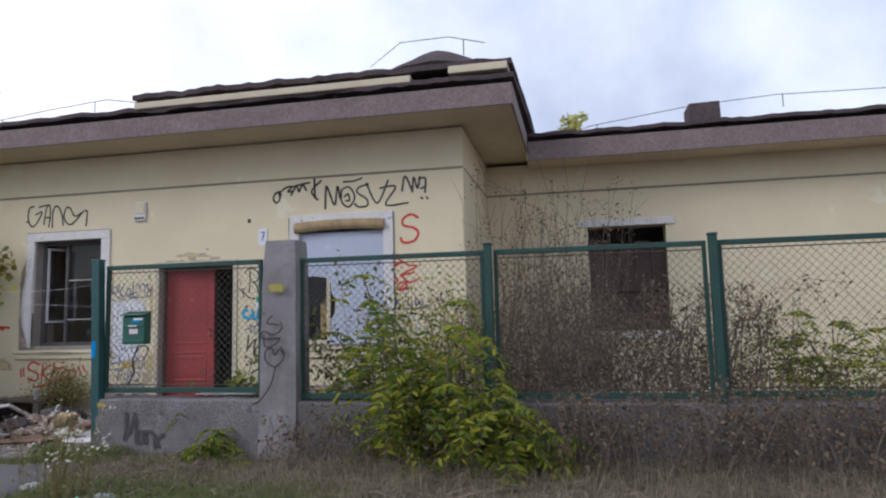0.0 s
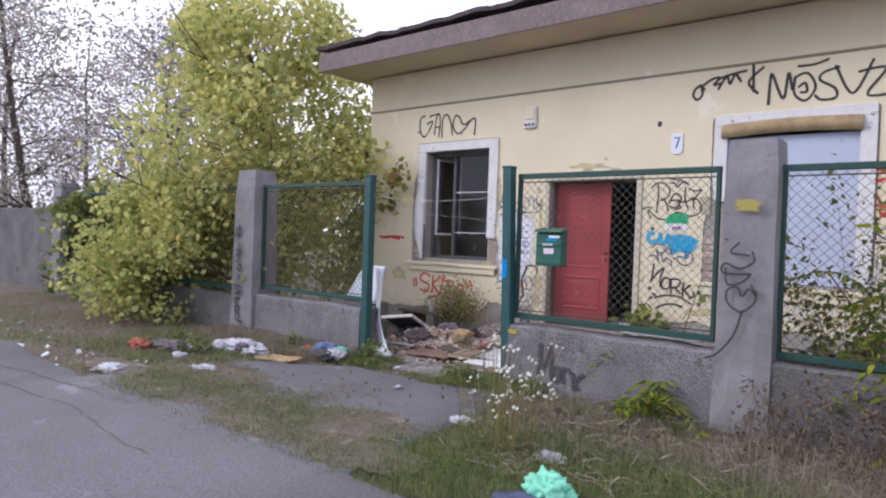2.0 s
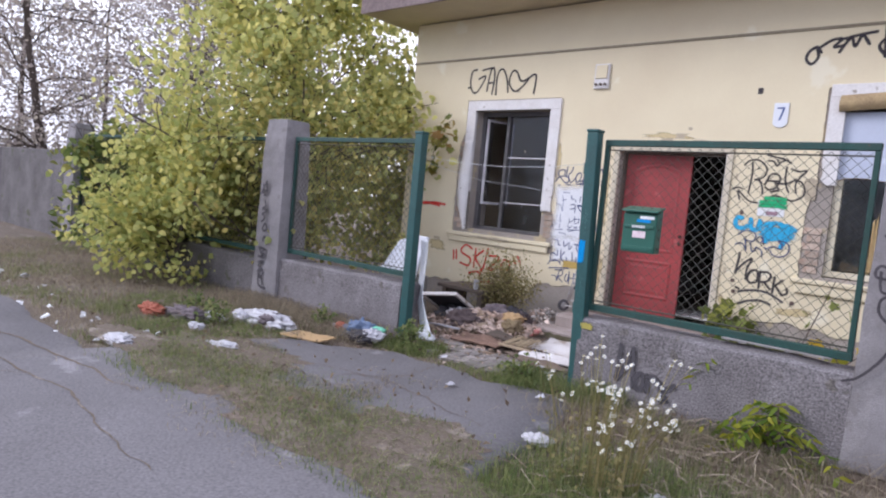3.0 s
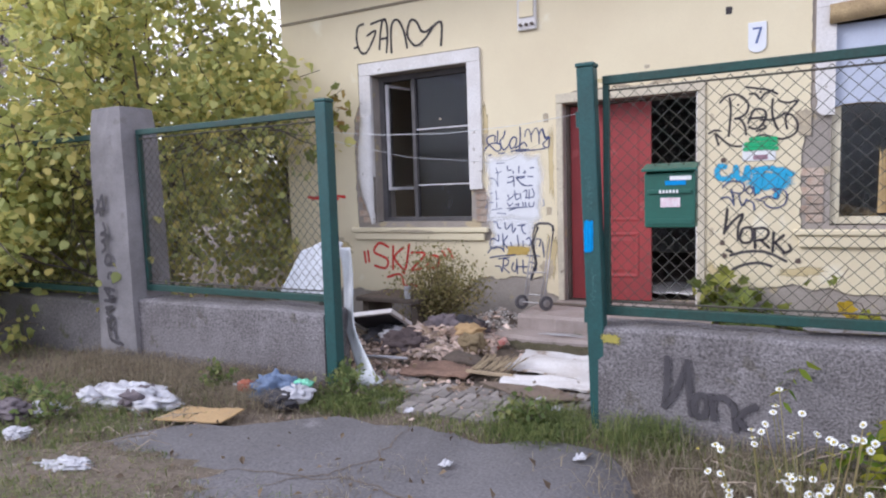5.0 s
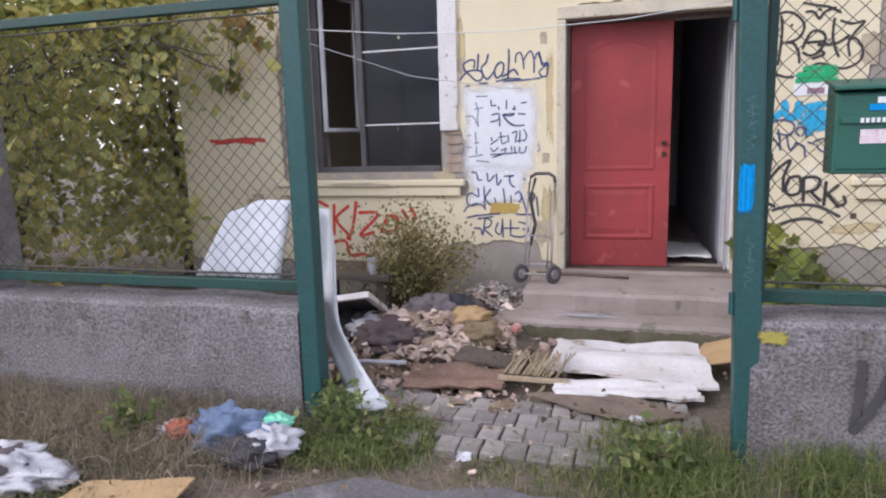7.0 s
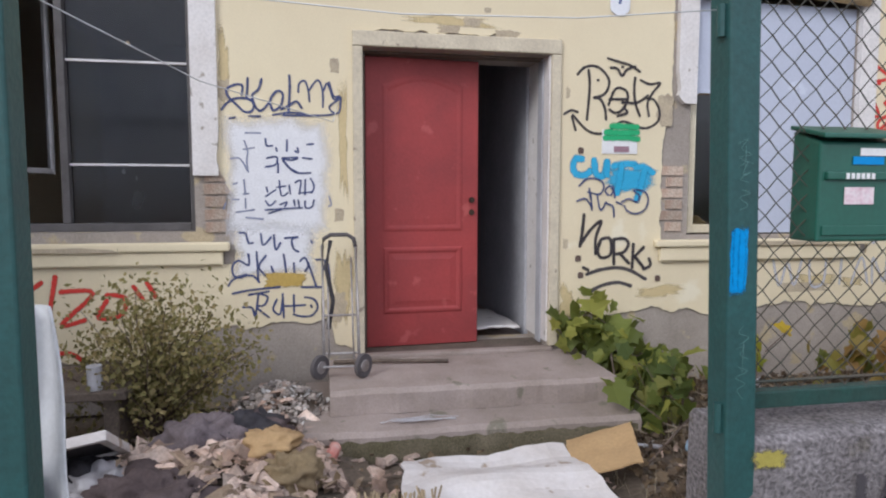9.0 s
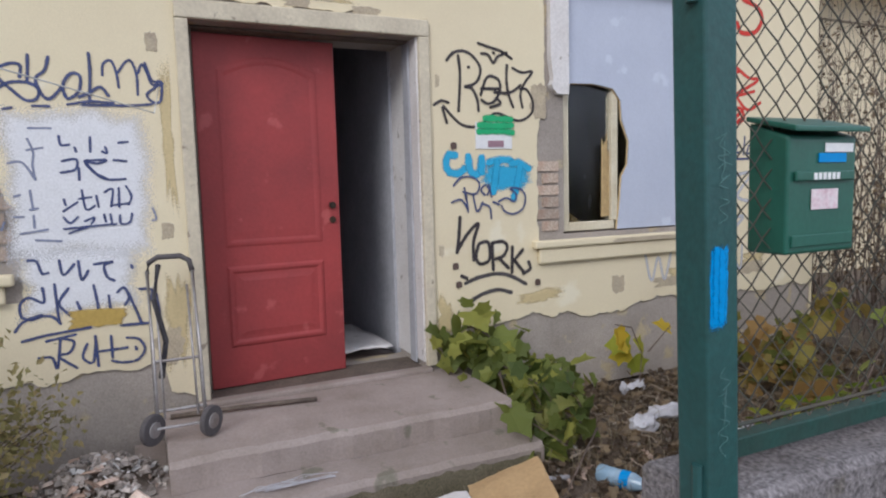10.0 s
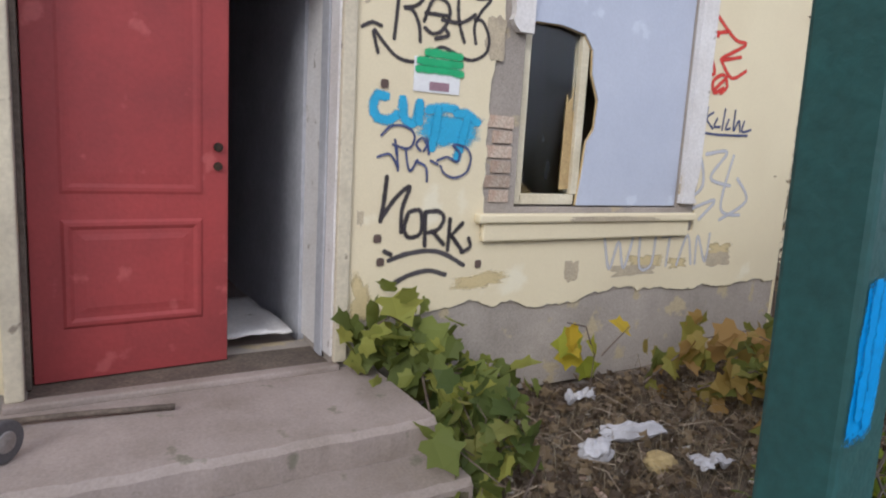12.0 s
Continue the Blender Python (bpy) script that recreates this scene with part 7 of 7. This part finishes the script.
sheet_of("plank", ((-7.56, 7.78, 0.0), (-7.0, 7.53, 0.0), (-6.76, 7.7, 0.0), (-7.2, 7.92, 0.0)), 0.03, mat("damp_brown_ply", (0.22, 0.165, 0.13), (0.14, 0.11, 0.09), 0.85, 4, 50, 0.8, 0.15, 0.2), "damp brown plywood sheet lying on the pavers", "sheet", 0.01, 0.015, 13)


def reed_mat():
    """Torn reed lath from an old ceiling: many thin stalks side by side and a batten."""
    t = thing("reed_mat", (-7.58, 8.02, 0.08), "torn mat of pale yellow reed lath on the rubble", "reed mat")
    stalks = M()
    for i in range(34):
        x = -7.72 + 0.009 * i + 0.012 * rng.normal()
        a, b = 7.94 + 0.03 * rng.random(), 8.16 + 0.06 * rng.random()
        stalks.tube([(x, a, 0.07 + 0.012 * rng.random()), (x + 0.03, (a + b) / 2, 0.1 + 0.015 * rng.random()), (x + 0.05 + 0.02 * rng.normal(), b, 0.12 + 0.02 * rng.random())], 0.0045, 4, cap=False)
    part("reed_layer", stalks, mat("pale_reed", (0.44, 0.35, 0.23), (0.3, 0.23, 0.15), 0.9, 8, 60, 0.8, 0.2, 0.2, island=0.25), t)["kind"] = "stuff"
    part("batten", M().box(-7.74, -7.36, 7.915, 7.945, 0.05, 0.075), mat("grey_batten_wood", (0.42, 0.33, 0.22), (0.28, 0.21, 0.15), 0.9, 7, 60, 0.8, 0.2, 0.3), t, "pale wooden batten", bevel=0.004)


reed_mat()
foam = M().grid(lambda u, v: (-9.84 + 0.2 * v + (0.62 - 0.14 * v) * u, 8.24 + 0.12 * v + 0.02 * math.sin(5 * u), 0.5 + (0.5 - 0.1 * (1 - u) ** 2) * v + 0.02 * n1(u * 3, 1, 4) * v), 14, 10)
foam_ob = tagged(part("foam_sheet", foam, mat("white_foam", (0.72, 0.73, 0.78), (0.52, 0.52, 0.55), 0.7, 5, 60, 0.6, 0.05, 0.1), thick=0.045, smooth=True), "dirty white foam sheet leaning behind the mesh", "foam sheet")
tagged(part("crate", M().box(-9.85, -9.35, 8.2, 8.6, -0.02, 0.5), mat("grey_crate", (0.2, 0.19, 0.17), (0.12, 0.11, 0.1), 0.9, 4, 50, 0.8, 0.2, 0.3), bevel=0.02), "weathered grey crate under the foam sheet", "crate")


sheet_of("plank", ((-5.5, 7.56, 0.0), (-4.8, 7.58, 0.0), (-4.8, 7.645, 0.0), (-5.5, 7.63, 0.0)), 0.625, BOARDM, "thin white board lying on the low wall behind the mesh", "plank", 0.012, 0.006, 23)


def drape():
    """The white plastic skirt that hangs behind the left gate post and curls out on the ground."""
    t = thing("plastic_skirt", (-8.5, 7.65, 0), "bent white plastic sheet standing behind the gate post", "plastic sheet")

    def fn(u, v):
        # v runs down; the foot curls towards the gateway
        z = 1.02 * (1 - v) + 0.03 * (v > 0.99)
        w = 0.1 + 0.06 * min(1, v * 1.6) + 0.10 * max(0.0, v - 0.6) / 0.4
        foot = max(0.0, v - 0.55) / 0.45
        x = -8.655 + w * u + 0.21 * foot ** 1.4 + 0.01 * math.sin(9 * v)
        y = 7.62 + 0.05 * math.sin(3 * u + 2 * v) - 0.12 * foot
        return x, y, max(0.02, z)
    film = mat("white_plastic_film", (0.72, 0.73, 0.76), (0.52, 0.52, 0.54), 0.5, 6, 60, 0.6, 0.06, 0.15, spec=0.4)
    part("panel", M().grid(fn, 8, 26), film, t, smooth=True, thick=0.008)
    part("curled_foot", M().blob((-8.36, 7.47, 0.055), 0.13, 0.075, 0.055, 0.45, 3.0, 24, 16, 61.0), film, t, "crumpled foot of the plastic sheet", smooth=True)


drape()


def rods():
    for a, b, r, mm, lab in (((-8.75, 7.9, 0.09), (-8.28, 7.95, 0.1), 0.012, PLASTIC, "thin white plastic rod on the rubble"), ((-6.35, 8.72, 0.03), (-6.1, 8.66, 0.03), 0.012, PLASTIC, "thin white plastic rod in the weeds"), ((-6.3, 8.45, 0.03), (-5.75, 8.9, 0.12), 0.006, TWIG, "thin dry stick in the weeds"), ((-7.75, 9.64, 0.3), (-7.05, 9.55, 0.3), 0.012, DARKWOOD, "thin dark stick on the top step")):
        tagged(part("rod", M().tube([a, Vector(a).lerp(Vector(b), 0.5) + Vector((0, 0, 0.006)), b], r, 7), mm, smooth=True), lab, "rod")


rods()


def loose_frame():
    t = thing("old_window_frame", (-8.85, 8.75, 0.05), "white wooden window frame lying in the rubbish", "window frame")
    m = pose(-9.15, 8.6, 0.12, 62, -8, 8)
    f = M().box(0, 0.5, 0, 0.04, 0, 0.035, m).box(0, 0.5, 0, 0.04, 0.4, 0.435, m).box(0, 0.035, 0, 0.04, 0.036, 0.399, m).box(0.465, 0.5, 0, 0.04, 0.036, 0.399, m)
    part("frame", f, BOARDM, t, bevel=0.004)
    part("backing", M().box(0.036, 0.464, 0.015, 0.025, 0.036, 0.399, m), BLACKC, t, "dark panel in the frame")


loose_frame()


def bottle(x, y, rot, r, h, material, label):
    prof = [(0.0, 0.0), (0.9, 0.0), (1.0, 0.04), (1.0, 0.3), (0.92, 0.34), (1.0, 0.38), (1.0, 0.62), (0.6, 0.78), (0.36, 0.88), (0.36, 1.0), (0.0, 1.0)]
    m = pose(x, y, r + 0.01, 90, 0, rot)
    b = M()
    k = 14
    for q, z in prof:
        b.v += [m @ Vector((r * q * math.cos(2 * math.pi * i / k), r * q * math.sin(2 * math.pi * i / k), h * z)) for i in range(k)]
    for j in range(len(prof) - 1):
        b.f += [[j * k + i, j * k + (i + 1) % k, (j + 1) * k + (i + 1) % k, (j + 1) * k + i] for i in range(k)]
    t = thing("plastic_bottle", (x, y, 0), label, "bottle")
    part("bottle_body", b, material, t, smooth=True)
    part("label_band", M().tube([m @ Vector((0, 0, h * 0.42)), m @ Vector((0, 0, h * 0.58))], r * 1.02, 14), CYAN, t, "blue label")


bottle(-5.98, 8.6, 25, 0.042, 0.27, BOTTLE, "crushed pale blue plastic bottle in the weeds")
bottle(-6.25, 9.0, 80, 0.032, 0.2, BOTTLE, "small blue plastic bottle beside the steps")
tagged(part("tin_can", M().tube([(-8.9, 9.0, 0.386), (-8.9, 9.0, 0.5)], 0.035, 12).tube([(-8.9, 9.0, 0.5), (-8.9, 9.0, 0.506)], 0.037, 12), PLASTIC, bevel=0.004), "small white can standing on a ledge", "can")
tagged(part("ledge_board", M().box(-9.5, -8.75, 8.95, 9.5, 0.34, 0.385).box(-9.45, -9.38, 9.0, 9.45, -0.02, 0.339).box(-8.87, -8.8, 9.0, 9.45, -0.02, 0.339), DARKWOOD, bevel=0.008), "low dark board bench under the window", "bench")
tagged(part("red_can", M().tube([(-7.82, 8.6, 0.06), (-7.76, 8.75, 0.12)], 0.03, 12), mat("red_tin", (0.5, 0.06, 0.04), (0.6, 0.5, 0.45), 0.4, 9, 60, 0.7, 0.05, 0.0), bevel=0.004), "crushed red drink can by the step", "can")


def trolley():
    """A folded two-wheeled hand trolley against the wall."""
    t = thing("hand_trolley", (-7.71, 9.3, 0.3), "rusty folding hand trolley leaning on the wall", "hand trolley")
    steel = mat("trolley_steel", (0.42, 0.4, 0.4), (0.22, 0.18, 0.16), 0.45, 12, 80, 0.7, 0.15, 0.1, metal=0.6)
    rub = mat("trolley_rubber", (0.1, 0.09, 0.095), (0.1, 0.09, 0.09), 0.8, 12, 80, 0.6, 0.15, 0.1)
    base_z, yb, yt = 0.34, 9.33, 9.64
    xl, xr = -7.81, -7.61
    for x in (xl, xr):
        part("side_tube", M().tube([(x, yb, base_z), (x, yb + (yt - yb) * 0.5, 0.7), (x, yt, 1.02)], 0.009, 8), steel, t, smooth=True)
        part("inner_tube", M().tube([(x + (0.03 if x == xl else -0.03), yb + 0.01, base_z + 0.05), (x + (0.03 if x == xl else -0.03), yt - 0.03, 0.95)], 0.006, 6), steel, t, smooth=True)
        hub, ax = Vector((x + (-0.022 if x == xl else 0.022), yb, base_z + 0.015)), Vector((0.74, -0.67, 0))
        w = part("wheel", M().tube([hub - 0.013 * ax, hub + 0.013 * ax], 0.07, 24), rub, t, "grey rubber wheel", bevel=0.006)
        part("hub", M().tube([hub - 0.017 * ax, hub + 0.017 * ax], 0.036, 16), steel, w, bevel=0.004)
    for f in (0.12, 0.42):
        part("cross_bar", M().tube([(xl, yb + (yt - yb) * f, base_z + 0.68 * f), (xr, yb + (yt - yb) * f, base_z + 0.68 * f)], 0.007, 8), steel, t)
    part("axle", M().tube([(xl - 0.02, yb, base_z + 0.015), (xr + 0.02, yb, base_z + 0.015)], 0.007, 8), steel, t)
    part("handle", M().tube([(xl, yt, 1.01), (xl + 0.01, yt + 0.01, 1.06), (xl + 0.05, yt + 0.01, 1.085), (xr - 0.05, yt + 0.01, 1.085), (xr - 0.01, yt + 0.01, 1.06), (xr, yt, 1.01)], 0.013, 8), rub, t, "black grip", smooth=True)
    part("strap", M().tube([(xl + 0.05, yt - 0.02, 1.05), (xl + 0.02, yt - 0.1, 0.9), (xl + 0.06, yb + 0.2, 0.7), (xl + 0.03, yb + 0.12, 0.55)], 0.014, 6), BLACKC, t, "black elastic strap")


trolley()
tangle = M()
for i in range(16):
    a = rng.uniform(0, 6.3)
    x, y, L = -7.35 + rng.normal() * 0.07, 8.95 + rng.normal() * 0.015, rng.uniform(0.06, 0.16)
    tangle.tube([(x - L, y - 0.02 * math.sin(a), 0.152), (x, y + 0.03 * math.sin(a), 0.158), (x + L, y + 0.02 * math.cos(a), 0.152)], 0.0016, 3, cap=False)
tagged(part("wire_tangle", tangle, PLASTIC), "tangle of thin pale wire on the lower step", "wire", kind="stuff")


def washing_line(pts, label):
    tagged(part("washing_line", M().tube(pts, 0.002, 4), mat("white_cord", (0.7, 0.7, 0.7), (0.55, 0.54, 0.52), 0.8, 9, 60, 0.5, 0.05, 0.0) if "white_cord" not in bpy.data.materials else bpy.data.materials["white_cord"], smooth=True), label, "cord")


washing_line([(-8.52, FENCE, 1.88), (-8.1, FENCE + 0.02, 1.835), (-7.6, FENCE + 0.02, 1.81), (-7.1, FENCE + 0.02, 1.825), (-6.67, FENCE, 1.865)], "thin white cord between the gate posts")
washing_line([(-8.52, FENCE + 0.02, 1.82), (-8.2, 7.95, 1.70), (-7.8, 8.6, 1.66), (-7.75, 8.9, 1.68), (-7.7, 9.75, 1.9)], "thin white cord from the gate post to the wall")

# ---- pieces: exposed bricks and pavers ----
bk = M().box(-0.12, 0.12, -0.03, 0.0, -0.031, 0.031)
first = part("brick", bk, BRICKM, wall_front, bevel=0.0)
first.location = (-9.9, FY + 0.012, 1.2)


def brick(x, z, sx=1.0):
    b = first.copy()
    scene.collection.objects.link(b)
    b.location = (x, FY + 0.028 + 0.008 * rng.random(), z)
    b.scale = (sx, 1, 1)
    b.rotation_euler = (0, rng.normal() * 0.02, 0)


first.location = (-9.885, FY + 0.03, 1.13)
first.scale = (0.55, 1, 1)
for i in range(1, 17):
    brick(-9.885 - 0.035 * (i % 2), 1.13 + 0.077 * i, 0.55 + 0.16 * (i % 2))
for i in range(5):
    brick(-8.44 + 0.02 * (i % 2), 1.13 + 0.077 * i, 0.5 + 0.2 * (i % 2))
for i in range(6):
    brick(-5.41 - 0.02 * (i % 2), 1.11 + 0.077 * i, 0.5 + 0.2 * (i % 2))

pavers = thing("brick_paving", (-7.6, 7.5, 0), "old grey brick paving in the gateway", "paving", kind="structure")
PAVE = mat("grey_pavers", (0.29, 0.26, 0.245), (0.19, 0.165, 0.15), 0.92, 7, 80, 0.8, 0.15, 0.4, rnd=0.25)
pv = M()
for z_ in (-0.05, 0.01):
    pv.v += [Vector((x, y, z_)) for x, y in ((-0.048, -0.073), (0.048, -0.073), (0.048, 0.073), (-0.048, 0.073))]
pv.v += [Vector((x, y, 0.015)) for x, y in ((-0.04, -0.065), (0.04, -0.065), (0.04, 0.065), (-0.04, 0.065))]
pv.f = [[3, 2, 1, 0], [8, 9, 10, 11]] + [[i, (i + 1) % 4, 4 + (i + 1) % 4, 4 + i] for i in range(4)] + [[4 + i, 4 + (i + 1) % 4, 8 + (i + 1) % 4, 8 + i] for i in range(4)]
p0 = part("paver", pv, PAVE, pavers)
mesh0 = p0.data
mesh0.transform(Matrix.Translation(ORIGIN[pavers.name]))
k = 0
for r in range(5):
    for c in range(17):
        x = -8.44 + c * 0.102 + (0.051 if r % 2 else 0) + 0.012 * n1(r * 3.7)
        y = 7.22 + r * 0.154
        if k and n1(x * 2.1 + y * 3, 1.3, 6) < (0.1 if x < -7.9 or y > 7.75 else -0.45):
            continue
        q = p0 if k == 0 else p0.copy()
        if k:
            scene.collection.objects.link(q)
        q.location = (x - ORIGIN[pavers.name].x + 0.004 * rng.normal(), y - ORIGIN[pavers.name].y + 0.003 * rng.normal(), -0.006 + 0.004 * rng.normal())
        q.rotation_euler = (0.015 * rng.normal(), 0.015 * rng.normal(), 0.02 * rng.normal())
        k += 1
